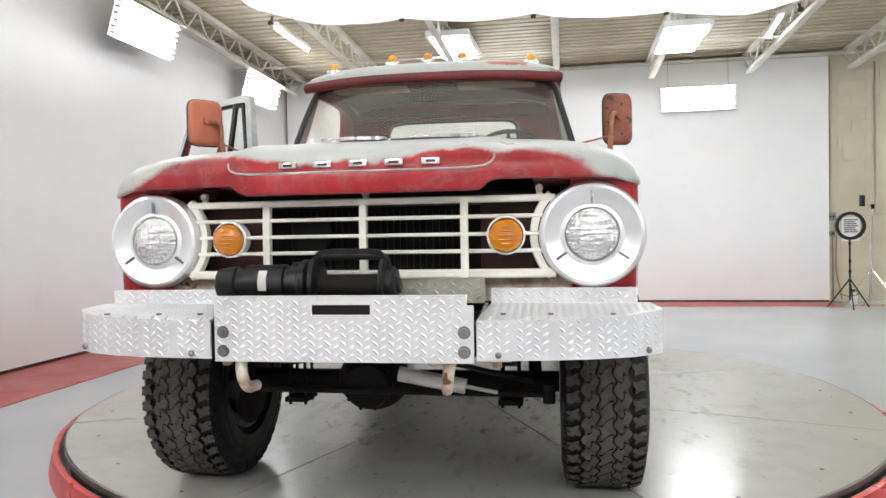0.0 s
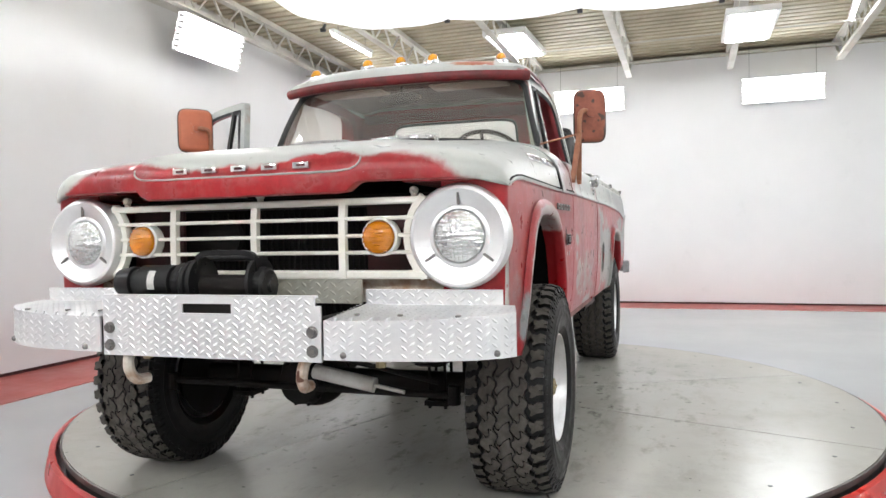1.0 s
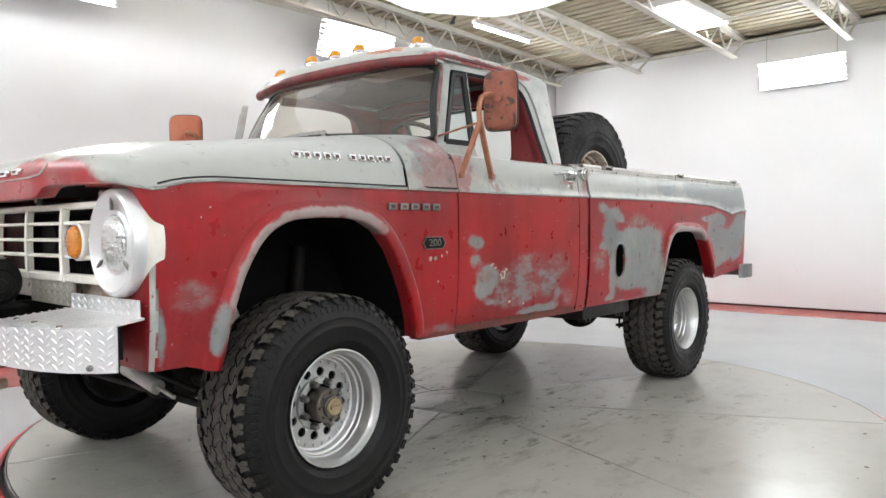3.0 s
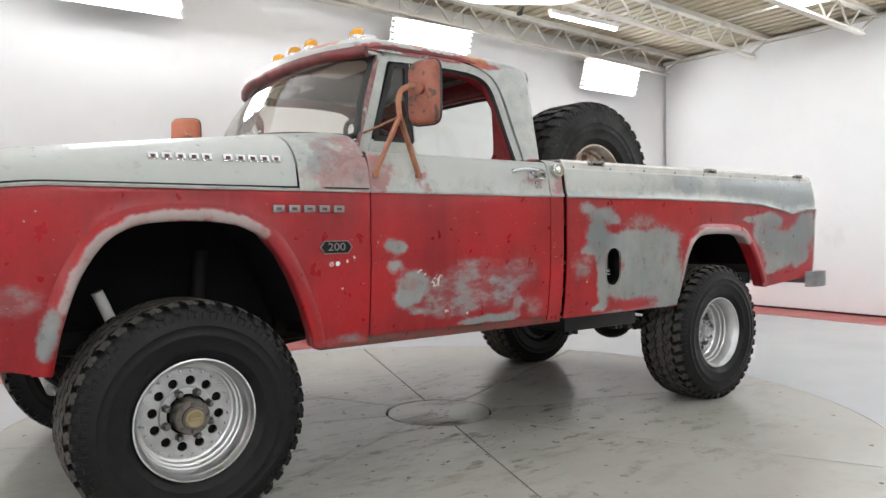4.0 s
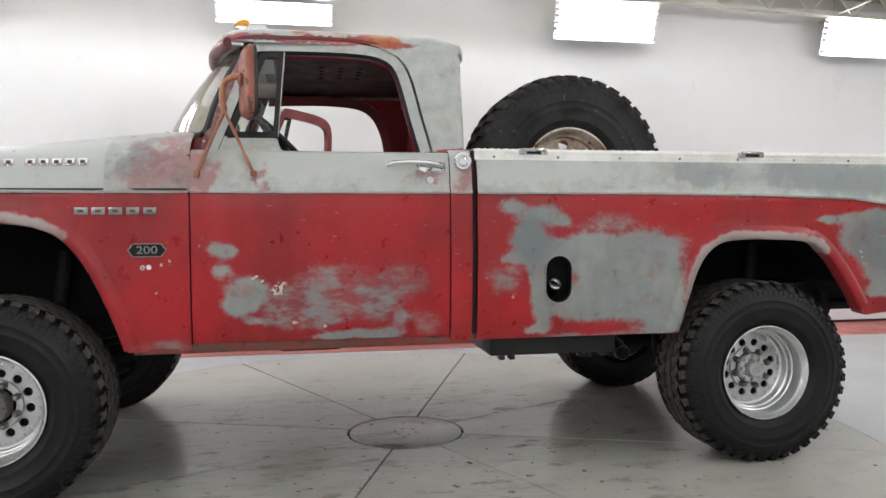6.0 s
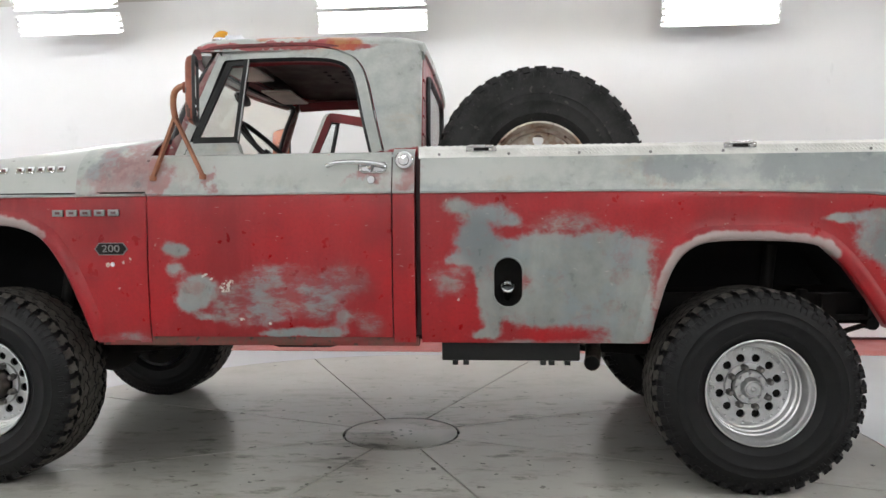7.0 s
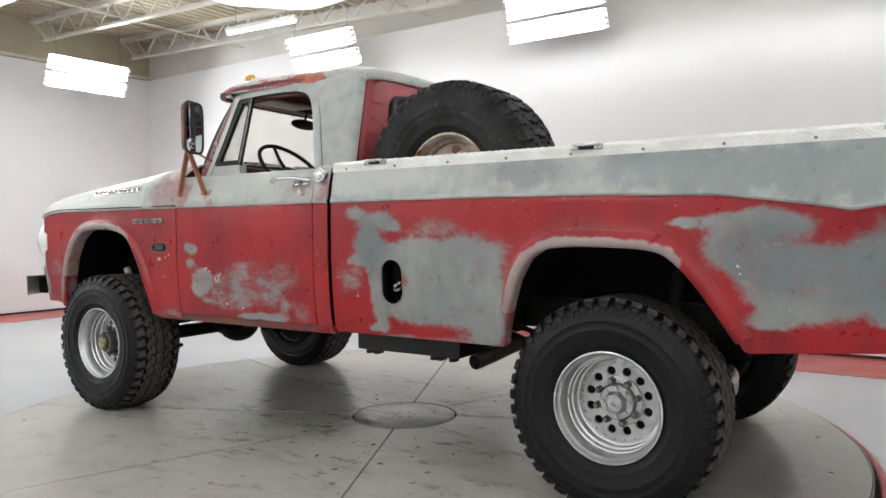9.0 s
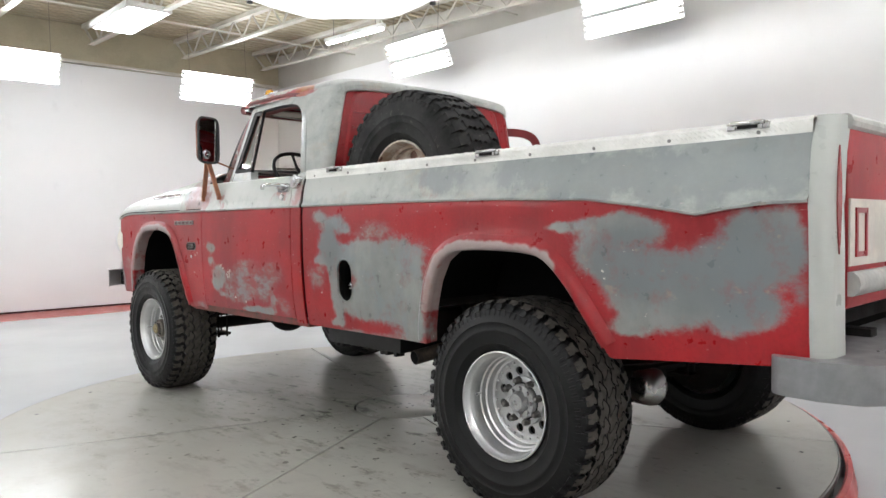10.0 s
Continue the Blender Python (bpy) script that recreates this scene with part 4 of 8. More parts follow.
for k in range(7):
    bm = B()
    box(bm, (4.83, YW - 0.0055, 0.935 + 0.031 * k), (5.03 - 0.02 * (k % 3), YW - 0.0045, 0.951 + 0.031 * k))
    part("line", bm, M["clip"], sign)
bottle = thing("spray_bottle", "white plastic spray bottle with a black trigger on the floor", "bottle", at=(4.78, 8.7, FLOOR))
bm = B()
lathe(bm, [(0.0, 0.001), (0.0, 0.042), (0.01, 0.046), (0.12, 0.046), (0.16, 0.030), (0.175, 0.016), (0.19, 0.016)], 20, "z")
part("body", bm, M["housing"], bottle)
bm = B()
box(bm, (-0.05, -0.012, 0.19), (0.03, 0.012, 0.225), bevel=0.005)
tube(bm, (-0.03, 0, 0.195), (-0.045, 0, 0.155), 0.006, n=8)
part("trigger", bm, M["black"], bottle)
for k in range(4):
    bm = B()
    x, y = 4.72 + 0.13 * k, 8.55 + 0.09 * (k % 2)
    sweep(bm, curve_pts([(x, y, FLOOR + 0.006), (x + 0.06, y + 0.04, FLOOR + 0.006), (x + 0.13, y - 0.02, FLOOR + 0.006), (x + 0.18, y + 0.03, FLOOR + 0.006)], 5), circle(0.006, 6))
    tagged(new("floor_cord", mesh_of("floor_cord", bm, M["cord"])), "loose orange cord lying on the floor", "cord", "floor cords")

SKEW = Matrix.Translation((WALL_L, 6, 0)) @ pose(0, 0, 0, 0, 0, 0.8) @ Matrix.Translation((-WALL_L, -6, 0))
for ob in [o for o in scene.objects if o not in setting_before and not o.parent]:
    off_square = ob.name in ("wall_west", "wall_west_upper", "baseboard_west", "floor_stripe_1")
    ob.matrix_basis = ROOM @ (SKEW if off_square else Matrix()) @ ob.matrix_basis

# ---- turntable ----
table = thing("turntable", "grey painted steel turntable with a red skirt, pie-shaped deck plates", "turntable", at=(CX, CY, 0))
bm = B()
lathe(bm, [(FLOOR + 0.01, 0.5), (FLOOR + 0.01, TABLE_R - 0.02), (-0.012, TABLE_R - 0.005), (-0.012, 0.5)], 128, "z", close=True)
part("drum", bm, M["seam"], table)
bm = B()
lathe(bm, [(FLOOR, TABLE_R + 0.06), (FLOOR, TABLE_R + 0.075), (-0.030, TABLE_R + 0.055), (-0.024, TABLE_R + 0.035), (-0.03, TABLE_R + 0.025)], 128, "z", close=True)
part("skirt", bm, M["skirt"], table, "red painted steel skirt round the turntable")
bm = B()
lathe(bm, [(-0.028, TABLE_R - 0.004), (-0.028, TABLE_R + 0.004), (-0.002, TABLE_R + 0.004), (0.0, TABLE_R - 0.002), (-0.004, TABLE_R - 0.004)], 128, "z", close=True)
part("rim", bm, M["steel"], table)
bm = B()
lathe(bm, [(-0.03, 0.0001), (-0.03, 0.292), (-0.001, 0.292), (0.0, 0.289), (0.0, 0.0001)], 64, "z")
part("hub_plate", bm, M["table"], table, "round centre plate")
for k in range(6):
    a = radians(60 * k + 10)
    bm = B()
    lathe(bm, [(0.0, 0.009), (0.001, 0.008), (0.001, 0.0001)], 10, "z", centre=(0.055 * math.cos(a), 0.055 * math.sin(a), 0.0))
    part("hub_bolt", bm, M["seam"], table)
gap = 0.009
for k in range(8):
    a0, a1 = radians(25 + 45 * k), radians(70 + 45 * k)
    outer, inner = [], []
    for i in range(25):
        a = a0 + (a1 - a0) * i / 24
        e0, e1 = gap / TABLE_R / 2, gap / 0.304 / 2
        ao = min(max(a, a0 + e0), a1 - e0)
        ai = min(max(a, a0 + e1), a1 - e1)
        outer.append((math.cos(ao) * (TABLE_R - 0.006), math.sin(ao) * (TABLE_R - 0.006), -0.012))
        inner.append((math.cos(ai) * 0.304, math.sin(ai) * 0.304, -0.012))
    bm = B()
    sheet(bm, [outer, inner], (0, 0, 0.012))
    part("deck_plate", bm, M["table"], table)
for k in range(24):
    a = radians(15 * k + 4)
    bm = B()
    lathe(bm, [(0.0, 0.010), (0.0015, 0.009), (0.0015, 0.0001)], 12, "z", centre=(math.cos(a) * (TABLE_R - 0.16), math.sin(a) * (TABLE_R - 0.16), 0.0))
    part("bolt", bm, M["seam"], table)


# ---- the pickup truck: x across (driver's side +), y back from the front axle, z up from the turntable ----
truck = thing("pickup_truck", "old red four-wheel-drive pickup truck with grey primer patches", "pickup truck")
BELT_Y, BELT_Z = (-1.0, -0.70, -0.655, -0.60, -0.55, -0.47, 2.6, 3.2, 3.6, 3.86, 3.99, 4.02, 4.075, 4.17, 4.4), (1.168, 1.174, 1.192, 1.206, 1.213, 1.219, 1.219, 1.212, 1.198, 1.165, 1.140, 1.138, 1.152, 1.166, 1.172)
SIDE_Z = (0.56, 0.60, 0.66, 0.78, 0.95, 1.12, 1.20, 1.222, 1.30, 1.35, 1.372, 1.385)
SIDE_X = (0.885, 0.902, 0.915, 0.928, 0.935, 0.935, 0.934, 0.933, 0.922, 0.908, 0.897, 0.880)


def belt(y):
    return interp(y, BELT_Y, BELT_Z)


def side_x(y, z):
    x = interp(z, SIDE_Z, SIDE_X) - 0.022 * min(1.0, max(0.0, (0.75 - y) / 0.5))
    if y > 3.5 and z < belt(y):
        x += 0.012 * max(0.0, 1 - abs(z - belt(y)) / 0.10) * min(1, (y - 3.5) / 0.4)
    return x


def arch_gap(y, z, arch):
    best = 9.0
    for (a, b), (c, d) in zip(arch, arch[1:]):
        p, q = Vector((a, b)), Vector((c, d))
        t = max(0.0, min(1.0, (Vector((y, z)) - p).dot(q - p) / (q - p).length_squared))
        best = min(best, (Vector((y, z)) - p.lerp(q, t)).length)
    return best


def body_panel(name, y0, y1, bottom, top, sx, label, arch=None, mats=("side", "upper"), parent=None, n=14, inner=0.05, lean=0.0, shelf=0.0):
    """One pressed side panel: belt crease, rounded top, turned-in edges, and a wheel opening where given."""
    ys = set(lin(y0, y1, n))
    if arch:
        fine = [p for a, b in zip(arch, arch[1:]) for p in lin(a[0], b[0], 5)]
        ys = {y for y in ys if not arch[0][0] < y < arch[-1][0]} | {y for y in fine if y0 < y < y1} | {arch[0][0], arch[-1][0]}
    ys = sorted(ys)
    rows, ups = [], []
    for y in ys:
        bot = bottom
        if y < -0.44:
            bot = bottom + 0.035 * min(1.0, (-0.44 - y) / 0.1)
        if y > 3.6:
            bot = bottom + 0.055 + 0.045 * min(1.0, (y - 3.7) / 0.55)
        if arch and arch[0][0] <= y <= arch[-1][0]:
            bot = max(bot, interp(y, [a for a, b in arch], [b for a, b in arch]))
        bl, row = belt(y), []

        def at(z, dx=0.0):
            x = side_x(y, z) + dx
            if arch:
                x += 0.012 * math.exp(-(arch_gap(y, z, arch) / 0.05) ** 2)
            return (sx * x, y + lean * (z - 0.6), z)

        row.append((sx * (side_x(y, bot) - inner), y + lean * (bot - 0.6), bot + 0.004))
        for f in (0, 0.04, 0.12, 0.22, 0.34, 0.46, 0.58, 0.70, 0.80, 0.88, 0.94):
            row.append(at(bot + (bl - 0.014 - bot) * f))
        row += [at(bl - 0.014, -0.002), at(bl - 0.011, 0.006), at(bl - 0.003, 0.009)]
        k = len(row) - 1
        if top > 1.25:
            row += [at(bl + 0.004, 0.006), at(bl + 0.012, 0.001)]
            row += [at(bl + 0.012 + (top - bl - 0.012) * f) for f in (0.2, 0.4, 0.6, 0.8, 0.92, 1.0)]
            row += [(sx * (side_x(y, top) - 0.02), y, top + 0.008), (sx * (side_x(y, top) - 0.055), y, top + 0.008)]
            if shelf:
                row += [(sx * (side_x(y, top) - 0.09), y, top + 0.010), (sx * shelf, y, top + 0.012)]
        else:
            row += [at(bl + 0.001, 0.001), (sx * (side_x(y, bl) - 0.03), y, bl + 0.002)]
        rows.append(row)
    bm = B()
    sheet(bm, rows, (-sx * 0.008, 0, 0), lambda i, j: 0 if j <= k - 2 else 1)
    return part(name, bm, [M[m] for m in mats], parent or truck, label, 40)


def arch_lip(arch, sx):
    """The rolled lip of a wheel opening."""
    bm = B()
    pts = curve_pts([(0, y, z) for y, z in arch], 4)
    pts = [p for p in pts if p[2] > (0.665 if p[1] > 3.5 else 0.60)]
    loops = []
    for i, p in enumerate(pts):
        d = (pts[min(i + 1, len(pts) - 1)] - pts[max(i - 1, 0)]).normalized()
        out = Vector((0, -d.z, d.y))
        if (p + out * 0.02 - Vector((0, (arch[0][0] + arch[-1][0]) / 2, 0.6))).length < (p - Vector((0, (arch[0][0] + arch[-1][0]) / 2, 0.6))).length:
            out = -out
        x = side_x(p.y, p.z) + 0.012
        loops.append([Vector((sx * (x + dx), *(p + out * o)[1:])) for dx, o in ((-0.03, -0.004), (0.002, -0.010), (0.012, -0.002), (0.014, 0.015), (0.0135, 0.028), (0.004, 0.040), (-0.004, 0.052))])
    vs = [[bm.verts.new(p) for p in L] for L in loops]
    for A, C in zip(vs, vs[1:]):
        for j in range(6):
            bm.faces.new((A[j], A[j + 1], C[j + 1], C[j]))
    return part("wheel_arch_lip", bm, M["side"], truck, "rolled wheel opening lip, sanded to primer", 50)


# The liner's near-black colour holds the deep shade inside the well.
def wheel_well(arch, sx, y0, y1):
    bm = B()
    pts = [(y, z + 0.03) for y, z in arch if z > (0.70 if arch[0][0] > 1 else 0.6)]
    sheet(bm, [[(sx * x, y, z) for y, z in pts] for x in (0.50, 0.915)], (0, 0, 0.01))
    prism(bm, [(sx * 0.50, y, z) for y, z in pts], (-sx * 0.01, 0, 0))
    return part("wheel_well", bm, M["soot"], truck, "black wheel well liner with its shade painted in")


for sx in (1, -1):
    body_panel("front_fender", -0.668, 0.7135, 0.595, 1.219, sx, "faded red front fender with grey primer patches", FRONT_ARCH)
    arch_lip(FRONT_ARCH, sx)
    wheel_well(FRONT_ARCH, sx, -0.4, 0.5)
    bed_side = body_panel("bed_side", 1.854, 4.318, 0.600, 1.350, sx, "red pickup bed side with large grey primer patches", REAR_ARCH, n=24)
    driver_bed = bed_side if sx > 0 else driver_bed
    arch_lip(REAR_ARCH, sx)
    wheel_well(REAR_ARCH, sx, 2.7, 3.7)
    body_panel("cab_pillar", 1.741, 1.830, 0.600, 1.385, sx, "red rear cab pillar", None, ("red", "upper"), n=4, shelf=0.72)
    # front face of the fender round the headlight
    bm = B()
    rows = []
    for a in lin(0, 1, 9):
        yy = -0.668 - 0.034 * math.sin(a * math.pi / 2)
        row = []
        for z in (0.632, 0.68, 0.78, 0.88, 1.00, 1.10, 1.16, 1.20):
            x = side_x(-0.668, z) - 0.045 * (1 - math.cos(a * math.pi / 2)) if a < 1 else 0.70
            row.append((sx * x, yy + 0.02 * (1.2 - z) * a, z))
        rows.append(row)
    sheet(bm, rows, (0, 0.008, 0), lambda i, j: 1 if i < 3 and j < 4 else 0)
    part("fender_front", bm, [M["side"], M["bare"]], truck, "red fender front around the headlight", 50)
    bm = B()
    prism(bm, [(sx * 0.58, -0.735, 1.196), (sx * 0.80, -0.725, 1.196), (sx * 0.880, -0.700, 1.196), (sx * 0.908, -0.66, 1.196), (sx * 0.908, -0.30, 1.196), (sx * 0.58, -0.30, 1.196)], (0, 0, 0.016))
    part("fender_crown", bm, M["side"], truck)
    # rocker under the door
    bm = B()
    sweep(bm, [(sx * 0.868, 0.50, 0.602), (sx * 0.868, 1.84, 0.602)], [(-0.03, -0.018), (0.025, -0.018), (0.03, 0.0), (0.025, 0.02), (-0.03, 0.02)])
    part("rocker_panel", bm, M["sill"], truck, "dirty red sill under the door")

# ---- hood and cowl ----
HW = 0.918


def crown(y):
    return interp(y, (-0.85, -0.80, -0.72, -0.60, -0.40, -0.1, 0.2, 0.42, 0.66), (1.275, 1.290, 1.315, 1.340, 1.370, 1.408, 1.442, 1.468, 1.490))


def hood_z(x, y, w=HW):
    u = min(1.0, abs(x) / w)
    p = interp(y, (-0.8, 0.0, 0.6), (6.5, 6.0, 6.5))
    edge = 0.003 + belt(y - 0.02) if y < -0.4 else 1.222
    z = edge + (crown(y) - edge) * max(0.0, 1 - u ** p) ** 0.48
    e = max(0.0, min(1.0, (0.47 - abs(x - 0.02)) / 0.035))
    fade = max(0.0, min(1.0, (0.05 - y) / 0.6))
    return z + 0.016 * e * e * (3 - 2 * e) * fade


bm = B()
xs = [HW * math.copysign(abs(u) ** 0.62, u) for u in lin(-1, 1, 65)]
rows = []
for x in xs:
    a = abs(x) / HW
    yf = -0.825 + 0.075 * a ** 5 + 0.015 * a * a + 0.045 * a ** 14
    e = max(0.0, min(1.0, (0.44 - abs(x - 0.02)) / 0.05))
    zl = 1.202 - 0.034 * e * e * (3 - 2 * e) - 0.022 * max(0, a - 0.9) / 0.1
    yf -= 0.012 * e
    zt = hood_z(x, yf + 0.05)
    row = [(x, yf + 0.06, zl + 0.006), (x, yf + 0.012, zl), (x, yf + 0.003, zl + 0.006)]
    h = max(zt - zl, 0.012)
    row += [(x, yf, zl + 0.30 * h), (x, yf + 0.004, zl + 0.52 * h), (x, yf + 0.014, zl + 0.74 * h), (x, yf + 0.030, zl + 0.90 * h)]
    row += [(x, y, hood_z(x, y)) for y in lin(yf + 0.055, 0.405, 34)]
    rows.append(row)
sheet(bm, rows, (0, 0.0, -0.006))
part("hood", bm, M["hood"], truck, "wide hood in sanded grey primer over red, with glare painted in", 45)
# moulding round the raised centre of the hood lip
bm = B()
ridge = [(-0.415, 0, 1.292), (-0.425, 0, 1.270), (-0.412, 0, 1.248), (-0.375, 0, 1.236)] + [(x, 0, 1.233) for x in lin(-0.3, 0.34, 9)] + [(0.415, 0, 1.236), (0.452, 0, 1.248), (0.465, 0, 1.270), (0.455, 0, 1.292)]
sweep(bm, [(p.x, -0.834 + 0.030 * ((p.z - 1.233) / 0.055) ** 2 + 0.010 * (abs(p.x - 0.02) > 0.40), p.z) for p in curve_pts(ridge, 3)], circle(0.0034, 8), up=(0, 1, 0.2))
part("hood_moulding", bm, M["edge"], truck, "pale sanded bead round the hood panel")
for k in range(5):
    # nameplate drawn as plain chrome blocks
    x = -0.205 + 0.118 * k
    bm = B()
    box(bm, (x - 0.030, -0.846, 1.246), (x + 0.030, -0.822, 1.268), bevel=0.004)
    box(bm, (x - 0.014, -0.848, 1.253), (x + 0.016, -0.840, 1.261), mat=1)
    part("nameplate_block", bm, [M["chrome"], M["badge_shade"]], truck, "chrome nameplate block on the hood")
for sx in (1, -1):
    for k in range(10):
        y = -0.115 + 0.046 * k + (0.03 if k > 4 else 0)
        z = 1.318 + 0.008 * k / 9
        bm = B()
        box(bm, (-0.006, -0.018, -0.014), (0.006, 0.018, 0.014), bevel=0.003)
        box(bm, (0.003, -0.008, -0.006), (0.0075, 0.008, 0.006), mat=1)
        ob = part("side_nameplate_block", bm, [M["chrome"], M["badge_shade"]], truck, "chrome nameplate block on the hood side")
        u = 0.905
        while hood_z(u, y) < z:
            u -= 0.002
        ob.matrix_basis = Matrix.Translation((sx * (u + 0.004), y, z)) @ pose(0, 0, 0, 0, -22 * sx, 0 if sx > 0 else 180)
    # fender nameplate and model badge
    for k in range(5):
        y = 0.325 + 0.062 * k
        bm = B()
        x = side_x(y, 1.14)
        box(bm, (sx * (x - 0.002), y - 0.024, 1.126), (sx * (x + 0.008), y + 0.024, 1.154), bevel=0.003)
        box(bm, (sx * (x + 0.006), y - 0.010, 1.135), (sx * (x + 0.0095), y + 0.010, 1.145), mat=1)
        part("fender_nameplate_block", bm, [M["badge"], M["badge_shade"]], truck, "dull chrome nameplate block on the fender")
    bm = B()
    x = side_x(0.56, 0.99)
    prism(bm, [(sx * x, 0.56 + a, 0.99 + b) for a, b in ((-0.072, 0), (-0.052, 0.026), (0.052, 0.026), (0.072, 0), (0.052, -0.026), (-0.052, -0.026))], (sx * 0.006, 0, 0))
    prism(bm, [(sx * (x + 0.006), 0.56 + a, 0.99 + b) for a, b in ((-0.066, 0), (-0.049, 0.0225), (0.049, 0.0225), (0.066, 0), (0.049, -0.0225), (-0.049, -0.0225))], (sx * 0.0015, 0, 0), mat=1)
    badge = part("model_badge", bm, [M["badge"], M["under"]], truck, "hexagonal chrome badge reading 200")
    txt = bpy.data.curves.new("badge_number", "FONT")
    txt.body, txt.size, txt.extrude, txt.align_x, txt.align_y = "200", 0.042, 0.0015, "CENTER", "CENTER"
    txt.materials.append(M["badge"])
    ob = new("badge_number", txt)
    ob.parent = badge
    ob.scale = (1.25, 1, 1)
    ob.matrix_basis = Matrix.Translation((sx * (x + 0.0085), 0.56, 0.99)) @ pose(0, 0, 0, 90, 0, 90 * sx) @ Matrix.Diagonal((1.25, 1, 1, 1))
    bm = B()
    tube(bm, (sx * (x - 0.002), 0.565, 0.925), (sx * (x + 0.005), 0.565, 0.925), 0.010, n=12)
    part("side_marker", bm, M["chrome"], truck)
    # cowl side with the hood seam
bm = B()
cw = 0.93
xs2 = [cw * math.copysign(abs(u) ** 0.62, u) for u in lin(-1, 1, 57)]
rows = []
for x in xs2:
    a = min(1, abs(x) / cw)
    ye = 0.575 + 0.150 * a ** 2.0 + 0.045 * max(0.0, 1 - abs(a - 0.80) / 0.16)
    rows.append([(x, 0.4085, hood_z(x, 0.4085, cw) - 0.02)] + [(x, y, hood_z(x, y, cw)) for y in lin(0.4085, ye, 10)])
sheet(bm, rows, (0, 0, -0.008))
part("cowl", bm, M["cowl"], truck, "cowl panel in mixed red and grey primer", 45)
for sx in (1, -1):
    # Black strip laid on the seam to paint the shaded gap there.
    bm = B()
    sweep(bm, [(sx * (side_x(y, 1.215) + 0.003), y, belt(y) + 0.0035) for y in lin(-0.66, 0.708, 32)], rect(0.008, 0.006))
    part("hood_gap", bm, M["under"], truck, "dark shut line under the hood side")
bm = B()
for k in range(-9, 10):
    box(bm, (k * 0.045 - 0.014, 0.47, hood_z(k * 0.045, 0.48) + 0.0005), (k * 0.045 + 0.014, 0.50, hood_z(k * 0.045, 0.48) + 0.003))
part("cowl_vent", bm, M["under"], truck, "dark slotted cowl vent")

# ---- cab ----
def pane_x(z, y=1.1):
    """Half width of the glasshouse: upright sides that widen a little towards the back."""
    return 0.758 - 0.21 * (z - 1.39) + 0.040 * (y - 0.8)


FRAME = [(0.762, 1.395), (0.809, 1.520), (0.858, 1.650), (0.904, 1.780), (0.930, 1.838), (0.975, 1.859), (1.20, 1.863), (1.365, 1.859), (1.470, 1.846), (1.540, 1.814), (1.582, 1.762), (1.610, 1.680), (1.642, 1.542), (1.680, 1.395)]


def inset(pts, d):
    out = []
    for i, (y, z) in enumerate(pts):
        a, b = pts[max(i - 1, 0)], pts[min(i + 1, len(pts) - 1)]
        t = Vector((b[0] - a[0], b[1] - a[1])).normalized()
        out.append((y + t.y * d, z - t.x * d))
    return out


